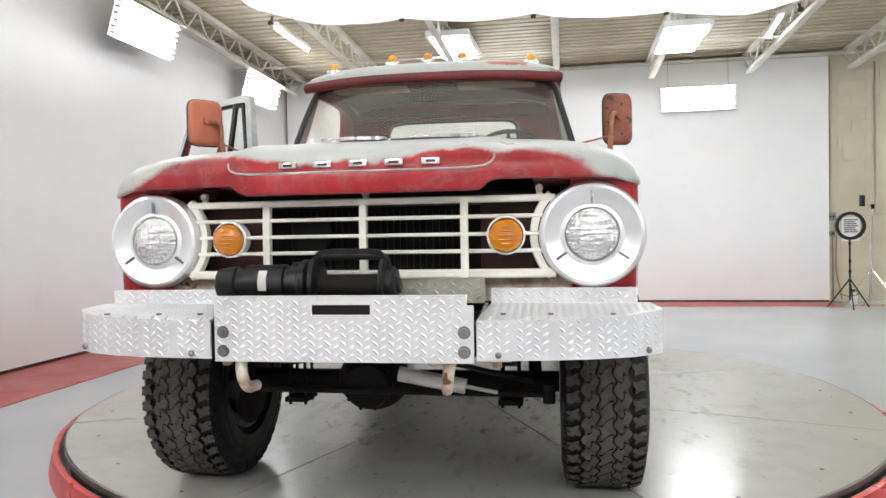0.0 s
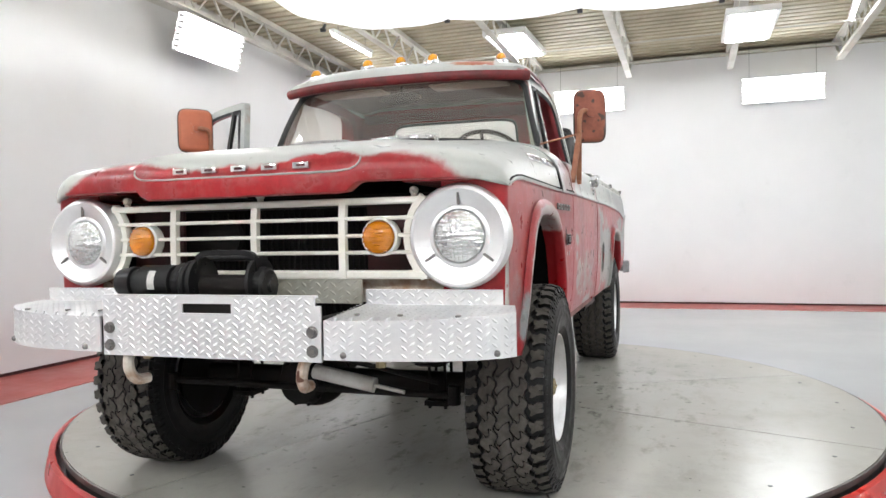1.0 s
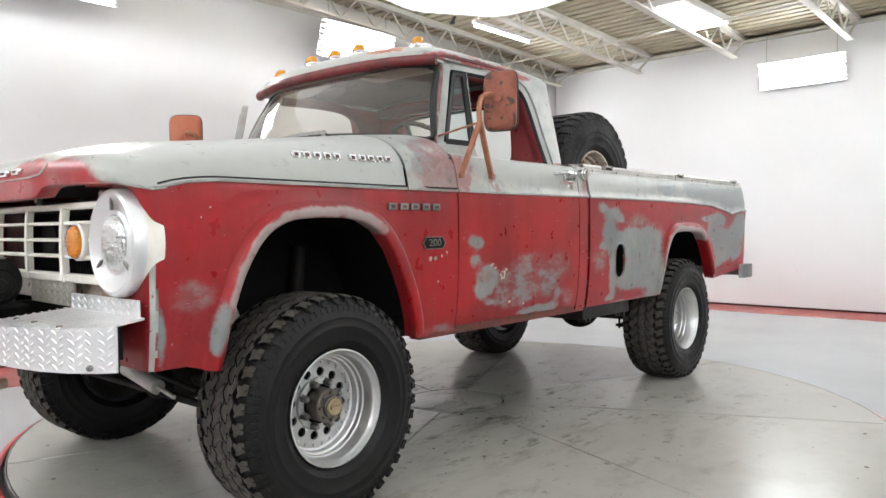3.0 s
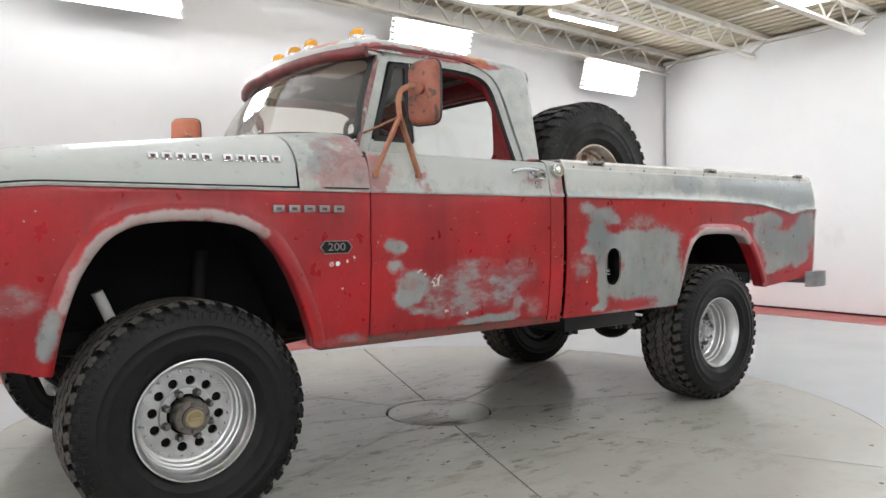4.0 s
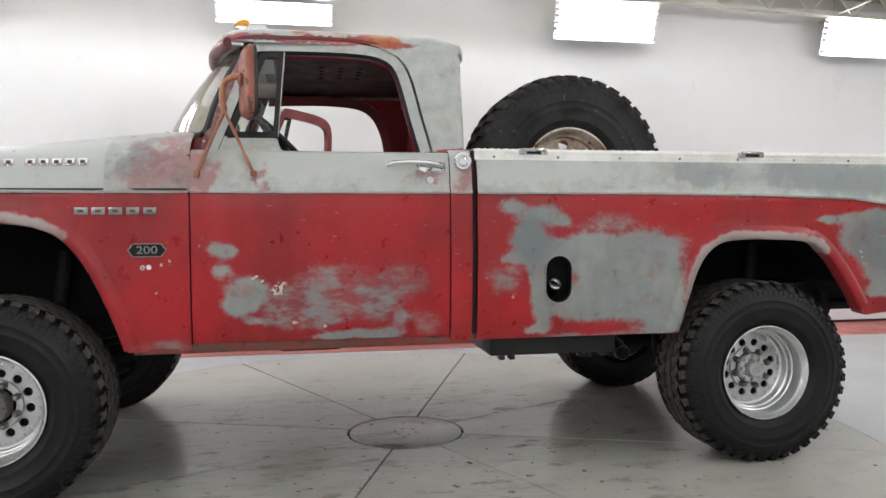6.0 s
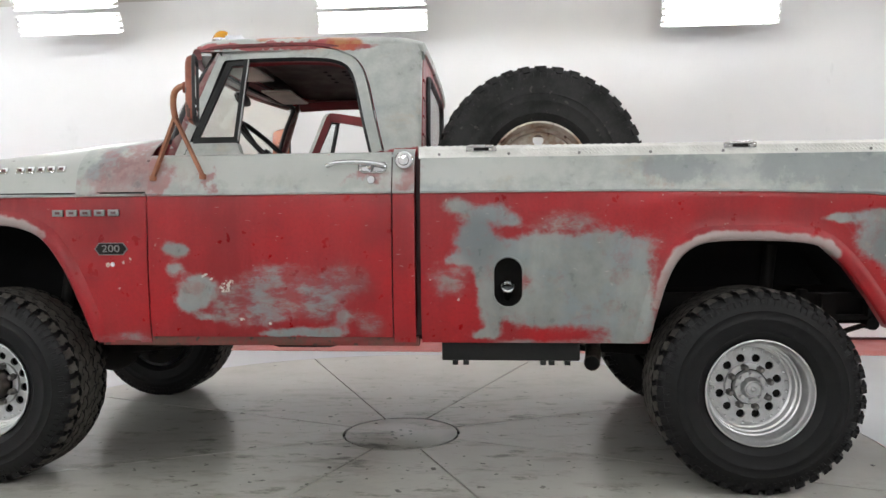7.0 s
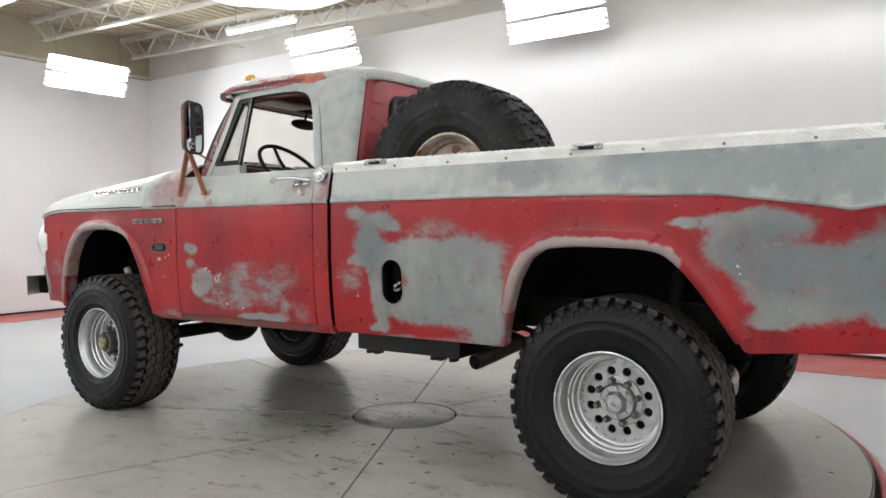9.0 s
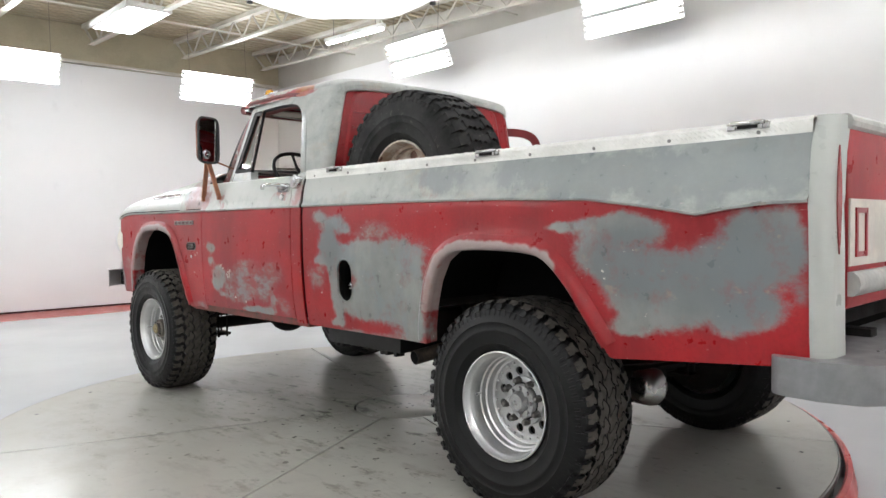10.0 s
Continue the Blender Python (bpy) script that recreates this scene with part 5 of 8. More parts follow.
def door(sx):
    d = body_panel("door", 0.7195, 1.7355, 0.622, 1.372, sx, "red door with worn grey primer patches" if sx > 0 else "red passenger door, standing open", None, n=12, inner=0.04, shelf=0.735)
    # inner trim panel and edges
    bm = B()
    box(bm, (sx * 0.84, 0.735, 0.64), (sx * 0.885, 1.715, 1.37), bevel=0.008)
    part("inner_panel", bm, M["inner_red"], d, "dark red inner door panel")
    # window frame: outer face, rubber, inner face
    bm = B()
    fl = [(p.y, p.z) for p in curve_pts([(0, *p) for p in FRAME], 3)]
    a, b, c = fl, inset(fl, 0.044), inset(fl, 0.058)
    loops = []
    for i in range(len(fl)):
        L = []
        for (y, z), dx in ((a[i], -0.030), (a[i], 0.006), (b[i], 0.010), (c[i], -0.004), (c[i], -0.030)):
            L.append(bm.verts.new((sx * (pane_x(z, y) + dx), y, max(z, 1.380))))
        loops.append(L)
    for A, C in zip(loops, loops[1:]):
        for j in range(5):
            bm.faces.new((A[j], A[(j + 1) % 5], C[(j + 1) % 5], C[j])).material_index = (0, 0, 1, 2, 2)[j]
    part("window_frame", bm, [M["upper"], M["black"], M["inner_red"]], d, "primered door window frame with black seal", 50)
    # sill under the vent window and the division bar
    bm = B()
    prism(bm, [(sx * (pane_x(z, y) + 0.008), y, z) for y, z in ((0.765, 1.372), (0.795, 1.45), (1.018, 1.45), (1.036, 1.447), (1.046, 1.435), (1.051, 1.415), (1.059, 1.398), (1.075, 1.386), (1.100, 1.380), (1.12, 1.372))], (-sx * 0.05, 0, 0))
    part("vent_sill", bm, M["upper"], d)
    bm = B()
    V = lambda y, z, dx=0.0: (sx * (pane_x(z, y) + dx), y, z)
    sweep(bm, [V(1.036, 1.44), V(1.064, 1.818)], rect(0.022, 0.018), up=(1, 0, 0))
    sweep(bm, [V(0.845, 1.455), V(1.034, 1.455)], rect(0.022, 0.026))
    sweep(bm, [V(0.852, 1.46), V(0.988, 1.80)], rect(0.026, 0.018), up=(1, 0, 0))
    sweep(bm, [V(0.988, 1.80), V(1.06, 1.80)], rect(0.018, 0.018))
    part("division_bar", bm, M["black"], d, "black vent window frame and division bar")
    bm = B()
    prism(bm, [V(y, z) for y, z in ((0.860, 1.462), (0.990, 1.795), (1.060, 1.795), (1.034, 1.462))], (-sx * 0.003, 0, 0))
    ob = part("vent_pane", bm, M["pane"], d, "clear vent window glass")
    ob.visible_shadow = False
    bm = B()
    sweep(bm, [V(1.048, 1.45, 0.012), V(1.076, 1.815, 0.012)], rect(0.005, 0.006), up=(1, 0, 0))
    part("bright_strip", bm, M["tin"], d, "thin bright strip beside the vent window")
    # handle, lock
    bm = B()
    hx = side_x(1.62, 1.315)
    box(bm, (sx * (hx - 0.004), 1.602, 1.290), (sx * (hx + 0.005), 1.718, 1.336), bevel=0.012)
    ring = [(sx * (hx + 0.006), 1.660 + 0.052 * math.copysign(abs(math.cos(t)) ** 0.6, math.cos(t)), 1.313 + 0.019 * math.copysign(abs(math.sin(t)) ** 0.6, math.sin(t))) for t in [2 * math.pi * i / 32 for i in range(32)]]
    sweep(bm, ring, circle(0.005, 8), up=(1, 0, 0), closed=True)
    sweep(bm, curve_pts([(sx * (hx + 0.006), 1.704, 1.318), (sx * (hx + 0.026), 1.680, 1.326), (sx * (hx + 0.040), 1.630, 1.332), (sx * (hx + 0.043), 1.560, 1.333), (sx * (hx + 0.038), 1.505, 1.329), (sx * (hx + 0.026), 1.480, 1.320)], 5), circle(0.0125, 10, 0.8))
    tube(bm, (sx * hx, 1.655, 1.312), (sx * (hx + 0.034), 1.648, 1.322), 0.013, n=12)
    part("door_handle", bm, [M["chrome"], M["under"]], d, "worn chrome door handle")
    bm = B()
    lx = side_x(1.655, 1.264)
    tube(bm, (sx * lx, 1.655, 1.264), (sx * (lx + 0.010), 1.655, 1.264), 0.0185, 0.015, n=20)
    part("door_lock", bm, M["chrome"], d, "round chrome door lock")
    # mirror on a rusty bracket
    bm = B()
    j = (0.950, 0.852, 1.526) if sx > 0 else (-0.940, 0.790, 1.540)
    for foot in ((sx * 0.928, 0.745, 1.284), (sx * 0.932, 0.957, 1.288)):
        sweep(bm, [foot, Vector(foot).lerp(Vector(j), 0.5), j], rect(0.011, 0.026), up=(1, 0, 0))
        box(bm, (foot[0] - 0.012, foot[1] - 0.012, foot[2] - 0.014), (foot[0] + 0.012, foot[1] + 0.012, foot[2] + 0.008), bevel=0.004)
    sweep(bm, curve_pts([j, (sx * 0.952, 0.846, 1.58), (sx * 0.958, 0.856, 1.628), (sx * 0.972, 0.892, 1.648), (sx * 0.985, 0.930, 1.645)] if sx > 0 else [j, (-0.942, 0.790, 1.60), (-0.950, 0.784, 1.635), (-0.975, 0.786, 1.652), (-1.010, 0.800, 1.655)], 5), circle(0.0125, 10), up=(1, 0, 0))
    tube(bm, (j[0], j[1] + 0.008, j[2]), (sx * 0.748, 0.80, 1.475), 0.005, n=8)
    part("mirror_bracket", bm, M["bracket"], d, "rusty painted mirror bracket")
    head = B()
    outline = [(math.copysign(abs(math.cos(t)) ** 0.42, math.cos(t)) * (0.078 if sx > 0 else 0.093), math.copysign(abs(math.sin(t)) ** 0.30, math.sin(t)) * (0.132 if sx > 0 else 0.120)) for t in [2 * math.pi * i / 40 for i in range(40)]]
    m = Matrix.Translation((0.995, 0.945, 1.625)) @ pose(0, 0, 0, 0, 0, 17) if sx > 0 else Matrix.Translation((-1.012, 0.828, 1.645)) @ pose(0, 0, 0, 0, 0, -6)
    rings = []
    for s, y in ((0.82, -0.020), (0.95, -0.014), (1.0, -0.002), (1.02, 0.008)):
        rings.append([head.verts.new(m @ Vector((u * s, y, v * s))) for u, v in outline])
    for A, C in zip(rings, rings[1:]):
        for i in range(40):
            head.faces.new((A[i], A[(i + 1) % 40], C[(i + 1) % 40], C[i]))
    head.faces.new(rings[0])
    head.faces.new(rings[-1])
    tube(head, m @ Vector((0, -0.035, 0.012)), m @ Vector((0, -0.015, 0.012)), 0.022, n=12)
    for u, v in ((-0.026, 0.038), (0.026, 0.038), (-0.026, -0.014), (0.026, -0.014)):
        tube(head, m @ Vector((u, -0.024, v)), m @ Vector((u, -0.017, v)), 0.005, n=8)
    back = part("mirror_head", head, M["rust"] if sx > 0 else M["rust_lit"], d, "rust-brown mirror back" if sx > 0 else "orange-brown mirror back coloured as lit, with a dark rim", 50)
    bm = B()
    loop = [m @ Vector((u * 1.0, 0.012, v * 1.0)) for u, v in outline]
    sweep(bm, loop, circle(0.007, 8), up=tuple(m.to_3x3() @ Vector((0, 1, 0))), closed=True)
    part("mirror_rim", bm, M["rubber"], back)
    bm = B()
    prism(bm, [m @ Vector((u * 0.96, 0.010, v * 0.96)) for u, v in outline], tuple(m.to_3x3() @ Vector((0, 0.003, 0))))
    part("mirror_glass", bm, M["mirror"], back)
    bm = B()
    lathe(bm, [(0.013, 0.026), (0.018, 0.026), (0.022, 0.018), (0.024, 0.0001)], 24, "y")
    bm.transform(m @ Matrix.Translation((0.018 * sx, 0, -0.085)))
    part("spot_mirror", bm, M["mirror"], back, "small round convex spot mirror")
    return d


driver_door = door(1)
open_door = door(-1)
open_door.matrix_basis = Matrix.Translation((-1.052, 0.682, 0)) @ pose(0, 0, 0, 0, 0, 55) @ Matrix.Translation((0.905, -0.722, 0))

# Dark fillers added behind the body gaps to block light showing through.
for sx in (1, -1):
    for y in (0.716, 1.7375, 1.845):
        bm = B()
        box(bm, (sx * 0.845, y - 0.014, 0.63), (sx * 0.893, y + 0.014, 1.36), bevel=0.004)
        part("door_jamb", bm, M["shade_red"], truck, "dark red filler added behind the body gap")

# roof
def roof_front(x):
    return 0.722 + 0.115 * (abs(x) / 0.69) ** 2.6


rows, back_y = [], 1.842
for a in lin(-math.pi / 2, math.pi / 2, 45):
    s, c = math.sin(a), math.cos(a)
    x = 0.692 * math.copysign(abs(s) ** 0.72, s)
    yf, row = roof_front(x), []
    row += [(x, yf + 0.07, 1.846), (x, yf + 0.008, 1.848), (x, yf, 1.853)]
    for k, y in enumerate(lin(yf + 0.006, back_y, 30)):
        f = (y - yf) / (back_y - yf)
        h = 0.098 * (1 - 0.66 * math.exp(-f / 0.045))
        drop = 0.042 * max(0, (f - 0.80) / 0.20) ** 2.4 * (0.25 + 0.75 * abs(c) ** 0.6)
        q = max(0.0, min(1.0, (y - 1.36) / 0.14))
        row.append((x * (1 - 0.042 * q * q * (3 - 2 * q)), y, 1.858 + h * abs(c) ** 0.62 + 0.006 * (1 - abs(c)) - drop))
    xe, ye, ze = row[-1]
    row += [(xe, ye + 0.007, ze - 0.016), (xe * 0.995, ye + 0.009, ze - 0.026), (xe * 0.985, ye + 0.004, ze - 0.038), (xe * 0.975, ye - 0.020, ze - 0.042)]
    rows.append(row)
bm = B()
sheet(bm, rows, (0, 0, -0.012))
part("roof", bm, M["roof"], truck, "cab roof in patchy primer, red and rust", 45)
for sx in (1, -1):
    bm = B()
    path = [(sx * 0.684, 0.84, 1.862), (sx * 0.690, 1.0, 1.872), (sx * 0.690, 1.25, 1.876), (sx * 0.686, 1.40, 1.870), (sx * 0.690, 1.490, 1.852), (sx * 0.698, 1.556, 1.814), (sx * 0.708, 1.598, 1.764), (sx * 0.724, 1.626, 1.684), (sx * 0.754, 1.657, 1.547), (sx * 0.787, 1.694, 1.396)]
    sweep(bm, curve_pts(path[:6], 4), rect(0.014, 0.012), up=(sx, 0, 0.3))
    part("drip_rail", bm, M["drip"], truck, "dark red drip rail over the door")
    # Thin dark strip painting the shaded gap down behind the door.
    bm = B()
    sweep(bm, curve_pts(path[5:], 4), rect(0.008, 0.010), up=(sx, 0, 0.3))
    part("door_weatherstrip", bm, M["shade_red"], truck, "dark strip painting the shaded gap behind the door frame")
    # sail panel behind the door
    bm = B()
    rows = []
    for z in lin(1.378, 1.872, 16):
        yf = interp(z, (1.378, 1.40, 1.547, 1.684, 1.764, 1.814, 1.846, 1.872), (1.692, 1.688, 1.652, 1.621, 1.592, 1.550, 1.478, 1.40))
        px = pane_x(z, 1.62) + 0.012 - 0.012 * max(0, (z - 1.80) / 0.07) ** 2
        flat = [(sx * (px - 0.012 * ((y - yf) / (1.785 - yf)) ** 2), y, z) for y in lin(yf, 1.785, 8)]
        rows.append([(sx * (px - 0.035), yf, z)] + flat + [(sx * (px - 0.020), 1.808, z), (sx * (px - 0.032), 1.826, z), (sx * (px - 0.048), 1.837, z), (sx * (px - 0.062), 1.840, z), (sx * (px - 0.075), 1.830, z)])
    sheet(bm, rows, (-sx * 0.008, 0, 0))
    part("cab_corner", bm, M["roof"] if sx > 0 else M["red"], truck, "rear cab corner in sanded grey primer" if sx > 0 else "red rear cab corner", 50)

# windshield, seal
def shield(u, v):
    """u across -1..1, v up 0..1"""
    w = 0.760 + (0.655 - 0.760) * v
    y = (0.520 + 0.238 * abs(u) ** 2.8) * (1 - v) + (0.765 + 0.150 * abs(u) ** 2.8) * v
    z = (1.492 - 0.045 * abs(u) ** 2.5) * (1 - v) + (1.862 - 0.030 * u * u) * v
    return Vector((u * w, y - 0.02 * math.sin(math.pi * v), z))


bm = B()
sheet(bm, [[shield(u, v) for v in lin(0, 1, 9)] for u in lin(-1, 1, 33)], (0, 0.004, 0))
ws = part("windshield", bm, M["windshield"], truck, "curved windshield glass with a film of dust and painted haze")
ws.visible_shadow = False
for sx in (1, -1):
    # pillar between the glass edge and the door frame
    bm = B()
    rows = []
    for v in lin(-0.16, 1.05, 12):
        e = shield(1, v)
        q = (e.z - 1.385) / (1.850 - 1.385)
        yd = 0.758 + (0.934 - 0.758) * q
        d = Vector((pane_x(e.z, yd) + 0.004, yd, e.z))
        mid = e.lerp(d, 0.5) + Vector((0.012, -0.004, 0))
        rows.append([(sx * p.x, p.y, p.z) for p in (e + Vector((-0.004, 0.012, 0)), e + Vector((0.006, -0.004, 0)), mid, d + Vector((0.004, 0.002, 0)), d + Vector((-0.016, 0.012, 0)))])
    sheet(bm, rows, (-sx * 0.012, 0.010, 0))
    part("windshield_pillar", bm, M["pillar"], truck, "slim windshield pillar, red worn to primer", 50)
bm = B()
loop = [shield(u, 0) for u in lin(-0.96, 0.96, 24)] + [shield(0.992, 0.035)] + [shield(1, v) for v in lin(0.10, 0.88, 9)] + [shield(0.985, 0.95)] + [shield(u, 1) for u in lin(0.93, -0.93, 24)] + [shield(-0.985, 0.95)] + [shield(-1, v) for v in lin(0.88, 0.10, 9)] + [shield(-0.992, 0.035)]
sweep(bm, loop, circle(0.016, 8), up=(0, 1, 0.3), closed=True)
part("windshield_seal", bm, M["rubber"], truck, "black rubber windshield seal")
bm = B()
rows = [[shield(u, 1) + Vector((0, 0.0, 0.0)), shield(u, 1) + Vector((0, 0.03, 0.03)), Vector((shield(u, 1).x, shield(u, 1).y + 0.1, 1.868))] for u in lin(-1.02, 1.02, 21)]
sheet(bm, rows, (0, 0.006, 0.004))
part("windshield_header", bm, M["red"], truck)
for sx, x0 in ((1, 0.30), (-1, -0.16)):
    bm = B()
    a = Vector((x0, 0.50, 1.487))
    b = Vector((x0 - 0.02, 0.53, 1.515))
    sweep(bm, [a, b, Vector((x0 - 0.20, 0.532, 1.522))], rect(0.010, 0.006))
    sweep(bm, [Vector((x0 - 0.36, 0.535, 1.512)), Vector((x0 - 0.2, 0.527, 1.518)), Vector((x0 - 0.03, 0.527, 1.514))], rect(0.008, 0.016))
    tube(bm, a - Vector((0, 0, 0.01)), a + Vector((0, 0, 0.018)), 0.014, n=10)
    part("wiper", bm, M["tin"], truck, "dull bright windshield wiper at rest")

# back of the cab with its window
def loop_back(w0, w1, z0, z1, k, n=64):
    out = []
    for i in range(n):
        t = 2 * math.pi * (i + 0.5) / n
        u, v = math.copysign(abs(math.cos(t)) ** k, math.cos(t)), math.copysign(abs(math.sin(t)) ** k, math.sin(t))
        f = (v + 1) / 2
        out.append(((w0 + (w1 - w0) * f) * u, z0 + (z1 - z0) * f))
    return out


bm = B()
specs = [(0.455, 0.435, 1.415, 1.785, 0.25, 1.822), (0.47, 0.45, 1.40, 1.797, 0.25, 1.836), (0.655, 0.565, 1.395, 1.852, 0.20, 1.836), (0.668, 0.578, 1.385, 1.862, 0.20, 1.827), (0.722, 0.622, 1.37, 1.884, 0.20, 1.838)]
rings = [[bm.verts.new((x, y, z)) for x, z in loop_back(a, b, c, d, k)] for a, b, c, d, k, y in specs]
inner_ring = [bm.verts.new((x, 1.79, z)) for x, z in loop_back(*specs[0][:5])]
outer_ring = [bm.verts.new((x, 1.79, z)) for x, z in loop_back(*specs[-1][:5])]
for A, C in list(zip(rings, rings[1:])) + [(rings[-1], outer_ring), (outer_ring, inner_ring), (inner_ring, rings[0])]:
    for i in range(64):
        bm.faces.new((A[i], A[(i + 1) % 64], C[(i + 1) % 64], C[i]))
part("cab_back", bm, M["red"], truck, "red pressed cab back panel", 30)
for sx in (1, -1):
    for k in range(4):
        bm = B()
        box(bm, (sx * 0.500, 1.828, 1.480 + 0.082 * k), (sx * (0.628 - 0.016 * k), 1.8410, 1.490 + 0.082 * k), bevel=0.003)
        part("pressed_rib", bm, M["red"], truck)
bm = B()
box(bm, (-0.85, 1.80, 0.62), (0.85, 1.838, 1.40), bevel=0.01)
part("cab_back_lower", bm, M["red"], truck)
bm = B()
sweep(bm, [(x - 0.015, 1.842, z) for x, z in loop_back(0.455, 0.435, 1.417, 1.785, 0.25)], circle(0.013, 8), up=(0, 1, 0), closed=True)
part("rear_window_seal", bm, M["rubber"], truck)
bm = B()
prism(bm, [(x - 0.015, 1.838, z) for x, z in loop_back(0.455, 0.435, 1.417, 1.785, 0.25)], (0, 0.003, 0))
part("rear_window", bm, M["pane"], truck, "clear rear cab window").visible_shadow = False

# red brow over the windshield
bm = B()
brow = [(x, roof_front(x) + 0.004, 1.856 - 0.010 * (abs(x) / 0.69) ** 3) for x in lin(-0.700, 0.700, 41)]
sweep(bm, brow, [(-0.022, -0.026), (-0.004, -0.030), (0.010, -0.024), (0.018, -0.008), (0.018, 0.004), (0.010, 0.018), (-0.012, 0.018)])
part("roof_brow", bm, M["drip"], truck, "dark red roof brow above the windshield", 50)

# cabin
bm = B()
box(bm, (-0.84, 0.62, 0.60), (0.84, 1.80, 0.66))
box(bm, (-0.84, 0.60, 0.60), (0.84, 0.63, 1.40))
part("cab_floor", bm, M["under"], truck)
bm = B()
sweep(bm, [(-0.74, 0.73, 1.345), (0.74, 0.73, 1.345)], [(-0.13, 0.09), (0.03, 0.10), (0.09, 0.06), (0.10, -0.10), (0.06, -0.14), (-0.12, -0.10)])
part("dashboard", bm, M["inner_red"], truck, "dark red painted steel dashboard")
bm = B()
box(bm, (0.12, 0.805, 1.285), (0.60, 0.822, 1.385), bevel=0.006)
part("instrument_panel", bm, M["edge"], truck, "pale grey instrument panel")
for k in range(4):
    bm = B()
    tube(bm, (0.22 + 0.085 * k, 0.815, 1.33), (0.22 + 0.085 * k, 0.832, 1.33), 0.034, n=20)
    part("gauge", bm, M["black"], truck, "round black gauge with bright ring")
bm = B()
box(bm, (-0.74, 1.10, 0.80), (0.74, 1.60, 0.98), bevel=0.05)
part("bench_seat", bm, M["seat"], truck, "black vinyl bench seat")
bm = B()
box(bm, (-0.74, 1.58, 0.90), (0.74, 1.74, 1.385), pose(0, 0, 0), bevel=0.05)
part("seat_back", bm, M["seat"], truck, "black vinyl seat back")
wheel_m = Matrix.Translation((0.41, 1.085, 1.435)) @ pose(0, 0, 0, -45, 0, 0)
bm = B()
sweep(bm, [wheel_m @ Vector((0.205 * math.cos(t), 0.205 * math.sin(t), 0)) for t in [2 * math.pi * i / 40 for i in range(40)]], circle(0.012, 8), up=tuple(wheel_m.to_3x3() @ Vector((0, 0, 1))), closed=True)
for t in (20, 160, 270):
    sweep(bm, curve_pts([wheel_m @ Vector((0, 0, -0.03)), wheel_m @ Vector((0.1 * math.cos(radians(t)), 0.1 * math.sin(radians(t)), -0.025)), wheel_m @ Vector((0.2 * math.cos(radians(t)), 0.2 * math.sin(radians(t)), 0))], 4), circle(0.010, 6))
tube(bm, wheel_m @ Vector((0, 0, -0.05)), wheel_m @ Vector((0, 0, -0.005)), 0.045, 0.03, n=18)
part("steering_wheel", bm, M["black"], truck, "thin black steering wheel", 50)
bm = B()
tube(bm, wheel_m @ Vector((0, 0, -0.04)), wheel_m @ Vector((0, 0, -0.45)), 0.024, n=12)
part("steering_column", bm, M["inner_red"], truck)
bm = B()
ball(bm, (0.0, 0.805, 1.765), 0.1, (1.25, 0.18, 0.34))
tube(bm, (0, 0.805, 1.77), (0, 0.835, 1.862), 0.008, n=8)
part("rear_view_mirror", bm, M["black"], truck, "black rear view mirror")
for sx in (1, -1):
    bm = B()
    box(bm, (sx * 0.14, 0.86, -0.006), (sx * 0.56, 1.02, 0.006), Matrix.Translation((0, 0, 1.835)), bevel=0.005)
    part("sun_visor", bm, M["cream_gate"], truck, "pale folded sun visor")
bm = B()
sheet(bm, [[(x, y, 1.862 + 0.05 * (1 - (x / 0.66) ** 4)) for y in lin(0.95, 1.78, 6)] for x in lin(-0.64, 0.64, 13)], (0, 0, 0.006))
part("headliner", bm, M["liner"], truck, "grey headliner board")
for sx in (1, -1):
    bm = B()
    sweep(bm, curve_pts([(sx * 0.64, 0.95, 1.825), (sx * 0.645, 1.3, 1.835), (sx * 0.645, 1.53, 1.80), (sx * 0.672, 1.64, 1.66), (sx * 0.715, 1.69, 1.42)], 4), rect(0.055, 0.05), up=(sx, 0, 0.3))
    part("inner_roof_rail", bm, M["inner_red"], truck, "dark red inner roof rail over the door")
bm = B()
box(bm, (-0.63, 1.74, 1.795), (0.63, 1.80, 1.85), bevel=0.012)
part("inner_rear_header", bm, M["inner_red"], truck)
for k in range(12):
    bm = B()
    x, y = -0.30 + 0.09 * (k % 4), 1.25 + 0.10 * (k // 4)
    tube(bm, (x, y, 1.905), (x, y, 1.908), 0.012, n=10)
    part("liner_hole", bm, M["under"], truck)
